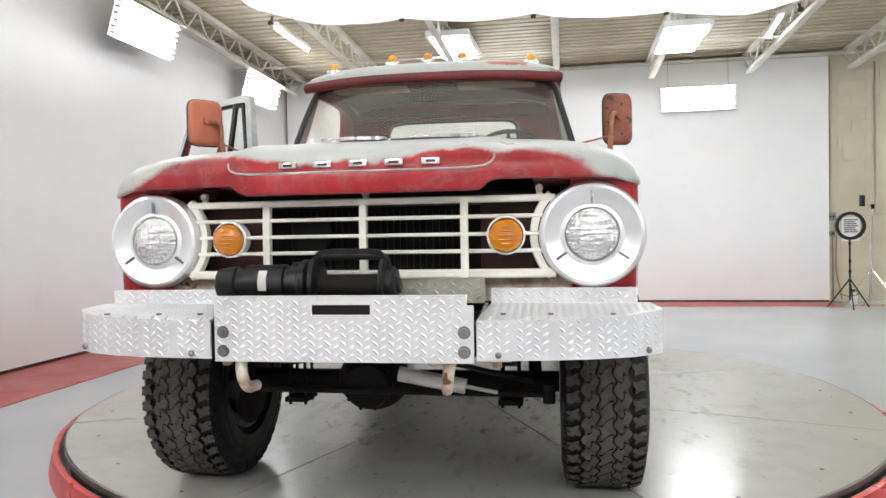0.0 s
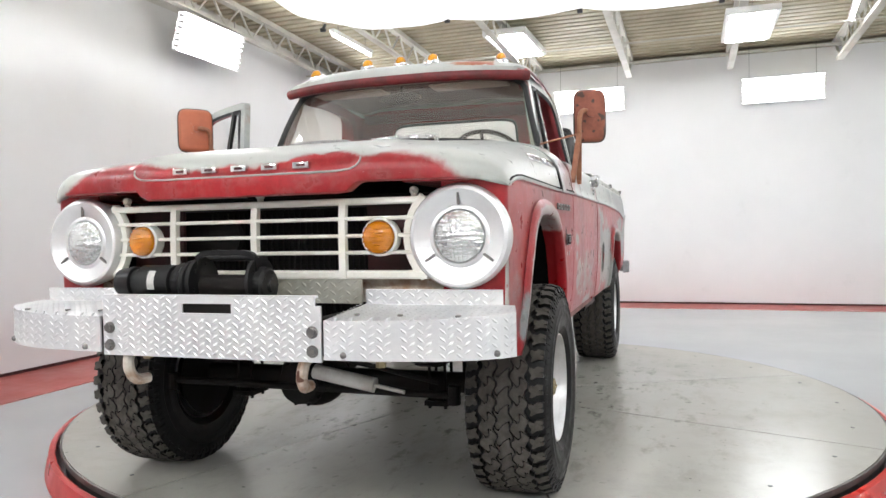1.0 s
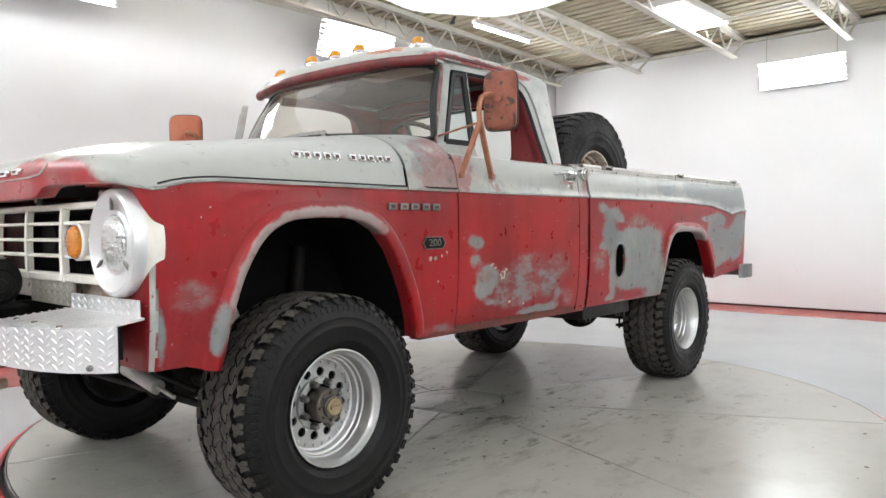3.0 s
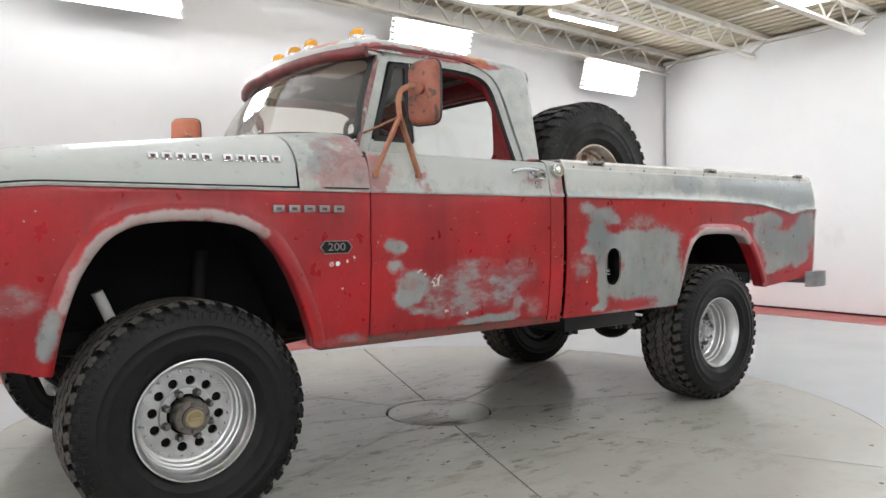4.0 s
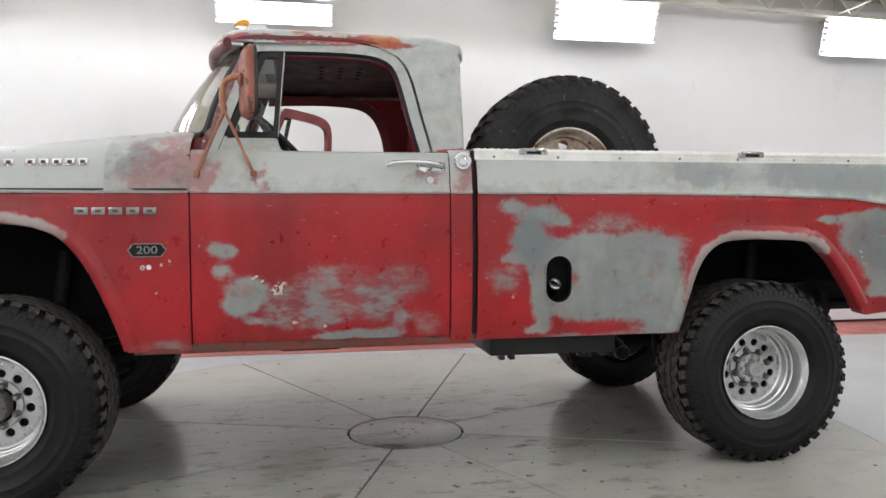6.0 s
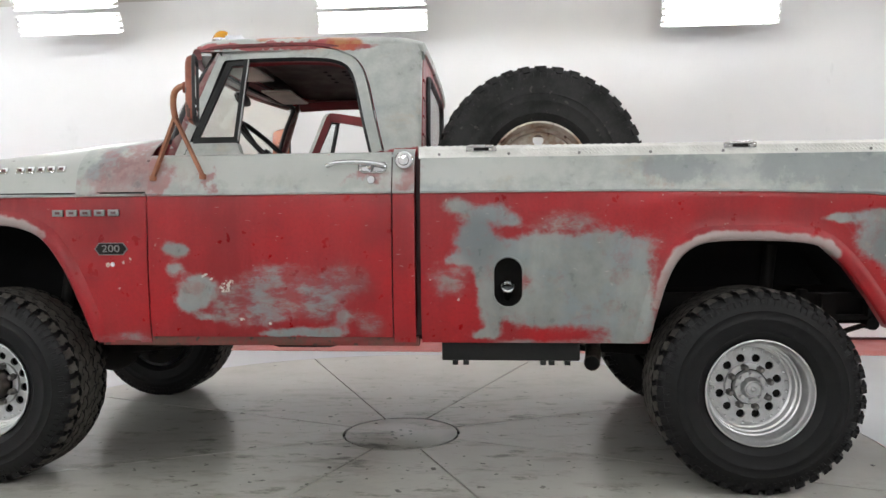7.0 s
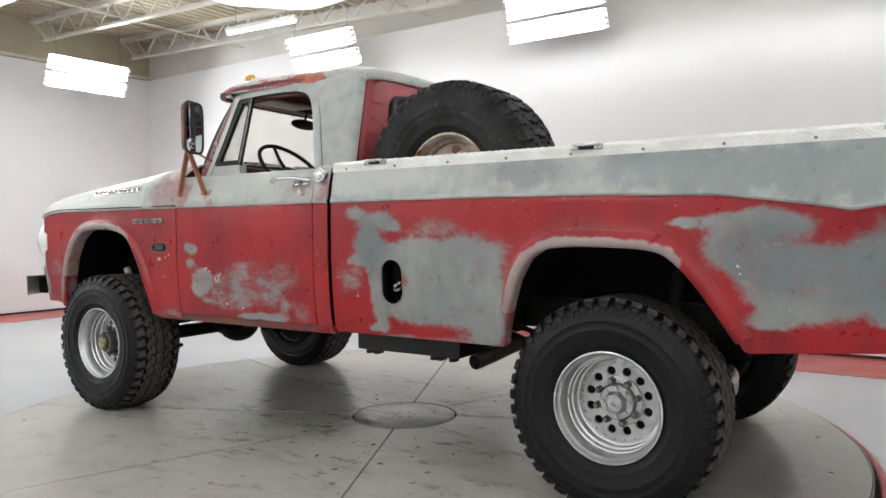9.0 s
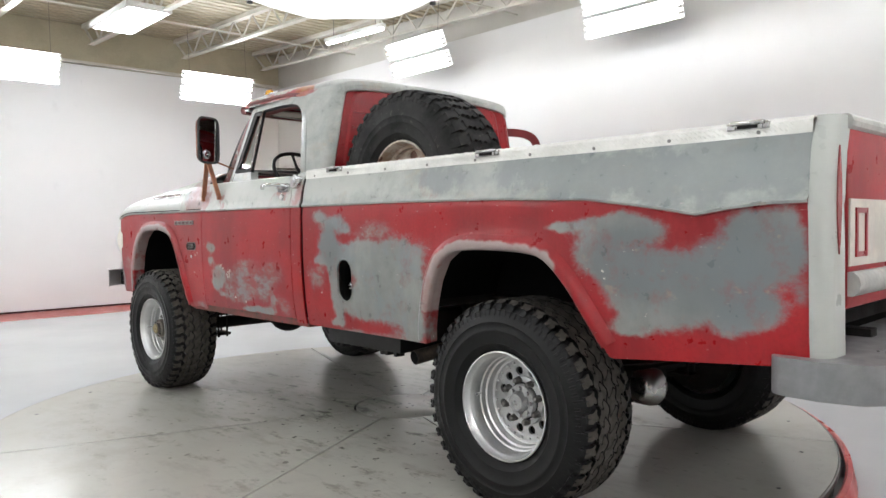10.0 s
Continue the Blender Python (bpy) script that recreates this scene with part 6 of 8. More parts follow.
for k in range(5):
    x = (-0.55, -0.205, -0.01, 0.175, 0.54)[k]
    y = 0.845 + (0.05 if abs(x) > 0.4 else 0)
    z = 1.918 + 0.037 * (1 - (abs(x) / 0.69) ** 3)
    lampo = B()
    lathe(lampo, [(z - 0.014, 0.042), (z + 0.002, 0.042), (z + 0.009, 0.036), (z + 0.006, 0.0001)], 18, "z", centre=(x, y, 0))
    base = part("clearance_lamp", lampo, M["chrome"], truck, "amber cab clearance lamp with chrome base")
    bm = B()
    rings = []
    for h, ra, back in ((0.004, 0.034, 0.0), (0.020, 0.032, 0.003), (0.036, 0.027, 0.008), (0.044, 0.020, 0.012), (0.047, 0.009, 0.014)):
        rings.append([bm.verts.new((x + ra * 0.86 * math.cos(t), y - 0.005 + back + ra * 1.08 * math.sin(t), z + h)) for t in [2 * math.pi * i / 18 for i in range(18)]])
    for A, C in zip(rings, rings[1:]):
        for i in range(18):
            bm.faces.new((A[i], A[(i + 1) % 18], C[(i + 1) % 18], C[i]))
    bm.faces.new(rings[0])
    bm.faces.new(rings[-1])
    part("amber_cap", bm, M["amber_cap"], base, "amber plastic lens")
    bm = B()
    for e in (-0.016, 0.0, 0.016):
        tube(bm, (x + e, y - 0.036, z + 0.006), (x + e * 0.7, y - 0.020, z + 0.036), 0.0016, n=5)
    part("lens_rib", bm, M["amber"], base)
    bm = B()
    prism(bm, [(x - 0.020, y + 0.02, z + 0.0), (x + 0.020, y + 0.02, z), (x, y + 0.115, z + 0.006)], (0, -0.02, 0.020))
    part("lamp_tail", bm, M["chrome"], base)

# ---- front end ----
for z, h, d in ((1.140, 0.022, 0.030), (1.083, 0.013, 0.024), (1.026, 0.013, 0.024), (0.970, 0.013, 0.024), (0.896, 0.028, 0.034)):
    bm = B()
    sweep(bm, [(x, -0.705 - 0.018 * (1 - (x / 0.7) ** 2), z) for x in lin(-0.62, 0.65, 14)], [(-d, -h / 2), (0.004, -h / 2), (0.009, -h * 0.3), (0.009, h * 0.3), (0.004, h / 2), (-d, h / 2)])
    part("grille_bar", bm, M["cream"], truck, "cream painted horizontal grille bar", 40)
for x in (-0.328, 0.014, 0.356):
    bm = B()
    sweep(bm, [(x, -0.722, 0.885), (x, -0.724, 1.0), (x, -0.722, 1.08), (x, -0.715, 1.145)], rect(0.024, 0.024), up=(0, 1, 0))
    part("grille_upright", bm, M["cream"], truck)
for x in (-0.575, 0.014, 0.60):
    bm = B()
    box(bm, (x - 0.010, -0.690, 1.145), (x + 0.010, -0.676, 1.172), bevel=0.004)
    lathe(bm, [(-0.676, 0.013), (-0.694, 0.013), (-0.698, 0.010), (-0.698, 0.005), (-0.690, 0.0001)], 14, "y", centre=(x, 0, 1.172))
    part("grille_clip", bm, M["cream"], truck, "cream grille mounting clip")
bm = B()
box(bm, (-0.62, -0.46, 0.66), (0.64, -0.43, 1.18))
radiator = part("radiator", bm, M["under"], truck, "black radiator behind the grille")
for k in range(28):
    bm = B()
    box(bm, (-0.32 + 0.024 * k, -0.475, 0.70), (-0.314 + 0.024 * k, -0.462, 1.12))
    part("fin", bm, M["under"], radiator)
bm = B()
for x0, x1 in ((-0.60, -0.37), (0.40, 0.62)):
    box(bm, (x0, -0.62, 0.88), (x1, -0.60, 1.16), bevel=0.004)
box(bm, (-0.62, -0.63, 0.84), (0.64, -0.60, 0.90), bevel=0.004)
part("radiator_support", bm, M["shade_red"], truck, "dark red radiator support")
bm = B()
box(bm, (-0.64, -0.66, 1.13), (0.66, -0.44, 1.165), bevel=0.004)
part("grille_header", bm, M["under"], truck)
bm = B()
lathe(bm, [(-0.50, 0.07), (-0.53, 0.07), (-0.535, 0.0001)], 24, "y", centre=(-0.22, 0, 1.03))
part("horn", bm, M["under"], truck, "round horn behind the grille")
for sx in (1, -1):
    cx, cz = 0.757 * sx + 0.008, 1.019
    bm = B()
    arc = [radians(180 * (sx > 0) + sx * t) for t in lin(-46, 46, 15)]
    sweep(bm, [(cx + 0.184 * math.cos(t), -0.704, cz + 0.184 * math.sin(t)) for t in arc], [(-0.012, -0.02), (0.010, -0.02), (0.014, 0.0), (0.010, 0.012), (-0.012, 0.012)], up=(0, -1, 0))
    part("grille_surround", bm, M["cream"], truck, "cream curved end of the grille beside the headlight", 50)
    bm = B()
    lathe(bm, [(-0.64, 0.156), (-0.70, 0.166), (-0.715, 0.163)], 56, "y", centre=(cx, 0, cz))
    h = part("headlight", bm, M["cream"], truck, "round headlight in a deep cream housing")
    bm = B()
    lathe(bm, [(-0.700, 0.168), (-0.722, 0.168), (-0.738, 0.160), (-0.742, 0.150), (-0.732, 0.128), (-0.722, 0.100), (-0.726, 0.094), (-0.726, 0.086), (-0.700, 0.086)], 64, "y", close=True, centre=(cx, 0, cz))
    part("bezel", bm, M["bezel"], h, "polished aluminium headlight bezel", 40)
    for t in (90, 215, 325):
        bm = B()
        ang = radians(t)
        m = Matrix.Translation((cx + 0.118 * math.cos(ang), -0.731, cz + 0.118 * math.sin(ang))) @ Matrix.Rotation(-ang, 4, "Y")
        box(bm, (-0.020, -0.006, -0.004), (0.020, 0.004, 0.004), m, bevel=0.002)
        part("bezel_rib", bm, M["steel"], h)
    bm = B()
    lathe(bm, [(-0.715, 0.088), (-0.730, 0.080), (-0.742, 0.055), (-0.747, 0.025), (-0.748, 0.0001)], 40, "y", centre=(cx, 0, cz))
    g = part("lens", bm, M["lamp"], h, "clear ribbed sealed-beam lens")
    for k in range(-5, 6):
        bm = B()
        w = math.sqrt(max(0.0, 0.078 ** 2 - (k * 0.014) ** 2))
        sweep(bm, [(cx + k * 0.014, -0.7335 - 0.014 * (1 - (k / 5.6) ** 2) * (1 - (z / 0.085) ** 2), cz + z) for z in lin(-w, w, 9)], circle(0.0009, 5), up=(0, 1, 0))
        part("lens_flute", bm, M["lamp"], h)
    bm = B()
    lathe(bm, [(-0.66, 0.084), (-0.68, 0.07), (-0.70, 0.03), (-0.705, 0.0001)], 30, "y", centre=(cx, 0, cz))
    part("reflector", bm, M["chrome"], h)
    ax = 0.478 * sx + 0.014
    bm = B()
    lathe(bm, [(-0.69, 0.062), (-0.732, 0.063), (-0.738, 0.057), (-0.70, 0.054)], 36, "y", close=True, centre=(ax, 0, 1.020))
    s = part("turn_signal", bm, M["cream"], truck, "round amber turn signal in the grille")
    bm = B()
    lathe(bm, [(-0.72, 0.056), (-0.746, 0.053), (-0.758, 0.038), (-0.762, 0.0001)], 32, "y", centre=(ax, 0, 1.020))
    part("amber_lens", bm, M["amber"], s, "ribbed amber lens")
    for k in range(-3, 4):
        bm = B()
        w = math.sqrt(0.053 ** 2 - (k * 0.014) ** 2)
        sweep(bm, [(ax - w, -0.748, 1.02 + k * 0.014), (ax, -0.7655 + 0.0013 * k * k, 1.02 + k * 0.014), (ax + w, -0.748, 1.02 + k * 0.014)], circle(0.003, 5))
        part("lens_rib", bm, M["amber"], s)
bm = B()
box(bm, (-0.90, -0.66, 0.80), (0.90, -0.63, 0.885), bevel=0.006)
part("front_valance", bm, M["rust_rim"], truck, "rusty cream panel under the grille")
bm = B()
box(bm, (0.02, -0.72, 0.80), (0.42, -0.712, 0.885))
lugs(bm, (0.02, -0.7205, 0.80), (1, 0, 0), (0, 0, 1), 14, 3, 0.028)
part("radiator_guard", bm, M["dull_plate"], truck, "dull diamond plate below the grille")

# the front end stands a little out of square
def skew(ob):
    for v in ob.data.vertices:
        share = min(1.0, max(0.0, (0.30 - v.co.y) / 0.85))
        v.co.y += share * (0.034 - 0.032 * v.co.x)
    for child in ob.children:
        skew(child)


for ob in [o for o in truck.children if o.name.split(".")[0] in ("hood", "hood_moulding", "nameplate_block", "grille_bar", "grille_upright", "grille_clip", "grille_surround", "headlight", "turn_signal", "fender_crown", "fender_front", "front_fender", "front_valance", "radiator_guard", "radiator_support", "grille_header", "hood_gap")]:
    skew(ob)

# bumper
bumper = part("front_bumper", box(B(), (-0.37, -0.972, 0.665), (0.39, -0.92, 0.73), bevel=0.004), M["under"], truck, "home-made diamond plate bumper")
bm = B()
x0, x1, z0, z1 = -0.380, 0.412, 0.652, 0.850
for lo, hi in (((x0, z0), (-0.074, z1)), ((0.106, z0), (x1 - 0.02, z1)), ((-0.074, z0), (0.106, 0.793)), ((-0.074, 0.823), (0.106, z1)), ((x1 - 0.02, z0), (x1, z1 - 0.03))):
    box(bm, (lo[0], -0.984, lo[1]), (hi[0], -0.976, hi[1]))
box(bm, (x0, -0.976, z1 - 0.008), (x1 - 0.02, -0.958, z1))
st = 0.0242
lugs(bm, (x0 + 0.004, -0.9845, z0 + 0.002), (1, 0, 0), (0, 0, 1), 32, 5, st)
lugs(bm, (x0 + 0.004, -0.9845, z0 + 0.002 + 5 * st), (1, 0, 0), (0, 0, 1), 12, 3, st)
lugs(bm, (0.116, -0.9845, z0 + 0.002 + 5 * st), (1, 0, 0), (0, 0, 1), 11, 3, st)
part("centre_plate", bm, M["plate"], bumper, "bright diamond plate with a winch slot")
bm = B()
box(bm, (-0.08, -0.972, 0.785), (0.11, -0.95, 0.83))
part("winch_slot", bm, M["under"], bumper)
for x in (-0.352, 0.384):
    for z in (0.742, 0.685):
        bm = B()
        tube(bm, (x, -0.985, z), (x, -0.999, z), 0.014, n=6)
        tube(bm, (x, -0.983, z), (x, -0.988, z), 0.019, n=14)
        part("bumper_bolt", bm, M["steel"], bumper, "rusty hex bolt")
for sx in (1, -1):
    o = 0.012
    P = lambda x, y, z: (sx * x + o, y, z)
    plan = [(0.408, -0.983), (0.52, -0.976), (0.64, -0.962), (0.75, -0.938), (0.85, -0.900), (0.92, -0.850), (0.952, -0.812)]
    step_z = lambda y: 0.771 + 0.026 * (y + 0.983) / 0.275
    bm = B()
    rows = [[P(x, y, z) for z in (0.660, 0.715, step_z(y))] for x, y in plan]
    sheet(bm, rows, (-sx * 0.002, 0.007, 0))
    outline = plan + [(0.928, -0.715), (0.43, -0.715)]
    prism(bm, [P(x, y, step_z(y)) for x, y in outline], (0, 0, 0.006))
    if sx > 0:
        box(bm, P(0.43, -0.716, 0.796), P(0.890, -0.708, 0.850))
    else:
        box(bm, P(0.890, -0.716, 0.796), P(0.43, -0.708, 0.850))
    st = 0.0242
    u = (1, 0, 0)
    lugs(bm, P(0.434, -0.7165, 0.802) if sx > 0 else P(0.888, -0.7165, 0.802), u, (0, 0, 1), 18, 2, st)
    for i in range(23):
        for j in range(11):
            x, y = 0.405 + st * (i + 0.5), -0.720 - st * (j + 0.5)
            edge = interp(x, [a for a, b in plan], [b for a, b in plan]) + 0.012
            if y > edge and x < 0.945 - 0.3 * max(0.0, y + 0.80):
                if (i + j) % 2:
                    lugs(bm, (sx * x + o - 0.01, y - 0.01, step_z(y) + 0.0062), (1, 0, 0), (0, 1, 0), 1, 1, 0.02)
                else:
                    lugs(bm, (sx * x + o - 0.01, y - 0.01, step_z(y) + 0.0062), (0, 1, 0), (1, 0, 0), 1, 1, 0.02, rise=-0.0022)
    for (ax, ay), (bx, by) in zip(plan, plan[1:]):
        L = math.hypot(bx - ax, by - ay)
        d = Vector((sx * (bx - ax), by - ay, 0)).normalized()
        nu = max(1, int(L / st))
        a = Vector(P(ax, ay, 0.668)) + Vector((0, -0.0006, 0))
        if sx > 0:
            lugs(bm, a, d, (0, 0, 1), nu, 5, min(L / nu, st))
        else:
            lugs(bm, Vector(P(bx, by, 0.668)) + Vector((0, -0.0006, 0)), -d, (0, 0, 1), nu, 5, min(L / nu, st))
    part("step_plate", bm, M["plate"], bumper, "bright diamond plate bumper step", 30)
    for x, y, z in ((0.47, -0.982, 0.676), (0.905, -0.864, 0.676)):
        bm = B()
        ball(bm, P(x, y, z), 0.010)
        part("rivet", bm, M["steel"], bumper)
    for x in (0.48, 0.62, 0.80):
        bm = B()
        tube(bm, P(x, -0.90, step_z(-0.90) + 0.004), P(x, -0.90, step_z(-0.90) + 0.011), 0.009, n=10)
        part("step_bolt", bm, M["steel"], bumper)
    # Black backing added to make the step dark from behind.
    bm = B()
    prism(bm, [P(x - 0.022, y + 0.014, 0.668) for x, y in plan[:-2]] + [P(0.80, -0.72, 0.668), P(0.43, -0.72, 0.668)], (0, 0, 0.098))
    part("step_bracket", bm, M["black"], bumper, "black backing added behind the bumper step")
    # frame horn and tow loop
    bm = B()
    box(bm, (sx * 0.36 - 0.035, -0.95, 0.665), (sx * 0.36 + 0.035, -0.40, 0.77), bevel=0.006)
    part("frame_horn", bm, M["under"], truck)
    bm = B()
    sweep(bm, curve_pts([(sx * 0.33 + o, -0.90, 0.66), (sx * 0.325 + o, -0.945, 0.645), (sx * 0.318 + o, -0.955, 0.60), (sx * 0.312 + o, -0.93, 0.565), (sx * 0.305 + o, -0.88, 0.56)], 5), circle(0.018, 10), up=(1, 0, 0))
    part("tow_hook", bm, M["rust_rim"], truck, "rust-stained steel tow hook")
    bm = B()
    tube(bm, (sx * 0.48 - 0.03, -0.62, 0.66), (sx * 0.48 - 0.03, -0.62, 0.58), 0.012, n=8)
    tube(bm, (sx * 0.48 - 0.03, -0.62, 0.60), (sx * 0.48 - 0.03, -0.62, 0.575), 0.018, n=6)
    part("brake_fitting", bm, M["brass"], truck, "brass line fitting")
bm = B()
box(bm, (-0.05, -0.66, 0.60), (0.5, -0.64, 0.655))
part("skid_plate", bm, M["shock"], truck)

# winch
winch = part("winch", box(B(), (-0.46, -0.90, 0.79), (0.20, -0.75, 0.80), bevel=0.003), M["black"], truck, "black electric winch behind the bumper")
WY, WZ = -0.838, 0.880
bm = B()
lathe(bm, [(-0.478, 0.030), (-0.474, 0.046), (-0.43, 0.054), (-0.415, 0.054), (-0.412, 0.045), (-0.385, 0.045), (-0.380, 0.059), (-0.26, 0.059), (-0.256, 0.050), (-0.240, 0.050), (-0.236, 0.066), (-0.215, 0.066)], 28, centre=(0, WY, WZ))
part("motor", bm, M["black"], winch, "black winch motor")
bm = B()
sheet(bm, [[(x, WY - 0.0605 * math.cos(a), WZ + 0.0605 * math.sin(a)) for a in lin(-0.35, 0.75, 7)] for x in (-0.332, -0.306)], (0, -0.001, 0.0005))
part("motor_label", bm, M["shock"], winch)
for x, r in ((-0.165, 0.084), (0.090, 0.084)):
    bm = B()
    lathe(bm, [(x - 0.010, r * 0.92), (x - 0.008, r), (x + 0.008, r), (x + 0.010, r * 0.92)], 36, centre=(0, WY, WZ))
    for t in range(6):
        a = radians(60 * t + 20)
        tube(bm, (x - 0.015, WY + 0.062 * math.cos(a), WZ + 0.062 * math.sin(a)), (x + 0.015, WY + 0.062 * math.cos(a), WZ + 0.062 * math.sin(a)), 0.006, n=6)
    part("flange", bm, M["black"], winch, "black winch end flange")
bm = B()
lathe(bm, [(-0.155, 0.036), (0.08, 0.036)], 24, centre=(0, WY, WZ - 0.01))
part("drum", bm, M["under"], winch)
bm = B()
hoop = [(-0.175, WY - 0.03, WZ - 0.05), (-0.160, WY - 0.03, WZ + 0.06), (-0.135, WY - 0.03, WZ + 0.094), (-0.03, WY - 0.03, WZ + 0.098), (0.07, WY - 0.03, WZ + 0.094), (0.096, WY - 0.03, WZ + 0.06), (0.110, WY - 0.03, WZ - 0.05)]
sweep(bm, curve_pts(hoop, 5), rect(0.018, 0.016), up=(0, 1, 0))
part("hoop", bm, M["black"], winch, "black cross bar over the winch drum")
bm = B()
tube(bm, (-0.17, WY + 0.04, WZ + 0.078), (0.09, WY + 0.04, WZ + 0.078), 0.009, n=10)
part("tie_bar", bm, M["black"], winch)
bm = B()
lathe(bm, [(0.10, 0.062), (0.135, 0.060), (0.142, 0.052), (0.150, 0.050), (0.155, 0.025), (0.170, 0.022), (0.172, 0.0001)], 28, centre=(0, WY, WZ - 0.01))
for t in range(5):
    a = radians(72 * t)
    tube(bm, (0.138, WY + 0.042 * math.cos(a), WZ - 0.01 + 0.042 * math.sin(a)), (0.156, WY + 0.042 * math.cos(a), WZ - 0.01 + 0.042 * math.sin(a)), 0.005, n=6)
part("gearbox", bm, M["black"], winch)
bm = B()
lathe(bm, [(-0.215, 0.066), (-0.205, 0.074), (-0.19, 0.074), (-0.18, 0.060)], 28, centre=(0, WY, WZ))
part("clutch_housing", bm, M["black"], winch, "stepped black clutch housing")

for ob in [winch] + list(winch.children):
    for v in ob.data.vertices:
        v.co.x = interp(v.co.x, (-0.478, -0.165, 0.090, 0.172), (-0.429, -0.100, 0.122, 0.172))

# ---- bed, rails, tailgate, rear bumper ----
for k in range(8):
    x = -0.80 + 0.2 * k
    bm = B()
    if abs(x + 0.1) < 0.5:
        box(bm, (x + 0.002, 1.86, 0.835), (x + 0.198, 4.30, 0.861), bevel=0.003)
        part("bed_plank", bm, M["red"], truck, "worn red bed floor plank")
    else:
        for y0, y1 in ((1.86, 2.70), (3.76, 4.30)):
            box(bm, (x + 0.002, y0, 0.835), (x + 0.198, y1, 0.861), bevel=0.003)
            part("bed_plank", bm, M["red"], truck, "worn red bed floor plank")
            bm = B()
        bm.free()
bm = B()
box(bm, (-0.86, 1.858, 0.62), (0.86, 1.872, 1.36), bevel=0.004)
part("bed_front_wall", bm, M["red"], truck)
for sx in (1, -1):
    bm = B()
    x_out, x_in = 0.902, 0.775
    sec = [(x_out + 0.004, 1.352), (x_out + 0.002, 1.388), (x_out - 0.008, 1.398), (x_in, 1.402), (x_in, 1.36)]
    sheet(bm, [[(sx * x, y, z) for x, z in sec] for y in (1.846, 2.6, 3.4, 4.317)], (-sx * 0.004, 0, -0.004))
    st = 0.03
    for i in range(80):
        y = 1.86 + st * (i + 0.3)
        o = (sx * (x_out - 0.012), y, 1.3985)
        for j in range(4):
            xx = sx * (x_out - 0.024 - 0.03 * j)
            if (i + j) % 2:
                lugs(bm, (xx - 0.01, y - 0.01, 1.3985 + 0.001 * j), (1, 0, 0), (0, 1, 0), 1, 1, 0.02, rise=0.0035)
            else:
                lugs(bm, (xx + 0.01, y - 0.01, 1.3985 + 0.001 * j), (0, 1, 0), (-1, 0, 0), 1, 1, 0.02, rise=0.0035)
        a, b = (Vector((0, 1, 0)), Vector((0, 0, 1))) if sx > 0 else (Vector((0, 0, 1)), Vector((0, 1, 0)))
        for r in range(4):
            lugs(bm, (sx * (x_out + 0.0035), y + 0.0145 * (r % 2), 1.3565 + 0.0145 * (r // 2) + 0.003 * (r % 2)), a, b, 1, 1, 0.0145, size=0.0085, rise=0.0024)
    part("bed_rail_cap", bm, M["rail"], truck, "pale diamond plate bed rail cap")
    for y in (2.10, 3.115, 4.14):
        bm = B()
        box(bm, (sx * 0.898, y - 0.062, 1.374), (sx * 0.914, y + 0.062, 1.396), bevel=0.004)
        box(bm, (sx * 0.908, y - 0.05, 1.388), (sx * 0.922, y + 0.05, 1.400), bevel=0.003)
        for e in (-0.04, 0.04):
            tube(bm, (sx * 0.912, y + e, 1.381), (sx * 0.918, y + e, 1.381), 0.006, n=8)
        latch = part("rail_latch", bm, M["tin"], truck, "dull steel tonneau latch on the bed rail")
        # Raised black plate painting the shade of the latch's pocket.
        bm = B()
        box(bm, (sx * 0.9135, y - 0.030, 1.377), (sx * 0.9165, y + 0.030, 1.387))
        part("pocket", bm, M["under"], latch)
    for k in range(9):
        bm = B()
        y = 1.93 + 0.28 * k
        tube(bm, (sx * 0.903, y, 1.364), (sx * 0.909, y, 1.364), 0.006, n=8)
        part("rail_screw", bm, M["steel"], truck)
    # bed inner side
    bm = B()
    box(bm, (sx * 0.80, 1.872, 1.07), (sx * 0.815, 4.29, 1.36))
    part("bed_inner_side", bm, M["red"], truck)
    # rear corner with tail lamp
    bm = B()
    rows = []
    for z in (0.70, 0.80, 1.0, 1.10, 1.15, 1.18, 1.21, 1.30, 1.36, 1.388, 1.400):
        x = side_x(4.318, min(z, 1.385)) - (0.006 if z > 1.39 else 0.0)
        rows.append([(sx * x, 4.3185, z), (sx * x, 4.325, z)] + [(sx * (x - 0.046 + 0.046 * math.cos(t)), 4.326 + 0.046 * math.sin(t), z) for t in (0.2, 0.4, 0.6, 0.8, 1.0, 1.2, 1.4, 1.57)] + [(sx * (x - 0.118), 4.372, z), (sx * (x - 0.118), 4.30, z)])
    sheet(bm, rows, (-sx * 0.006, -0.004, 0))
    part("bed_corner", bm, M["corner"], truck, "pale grey primered rear bed corner", 50)
    bm = B()
    out = [(sx * (0.872 + 0.017 * (1 - abs(v) ** 1.8) * side), 4.3725, 1.165 + 0.148 * v) for side, vs in ((1, lin(-1, 1, 15)), (-1, lin(1, -1, 15)[1:-1])) for v in vs]
    prism(bm, out, (0, 0.004, 0))
    part("tail_lamp", bm, M["old_lens"], truck, "slim upright red tail lamp")
    # fuel filler
    if sx > 0:
        cap = B()
        fx = side_x(1.79, 1.335)
        lathe(cap, [(fx - 0.01, 0.033), (fx + 0.010, 0.033), (fx + 0.012, 0.037), (fx + 0.028, 0.037), (fx + 0.034, 0.032), (fx + 0.034, 0.022), (fx + 0.040, 0.019), (fx + 0.042, 0.006), (fx + 0.042, 0.0001)], 32, centre=(0, 1.790, 1.340))
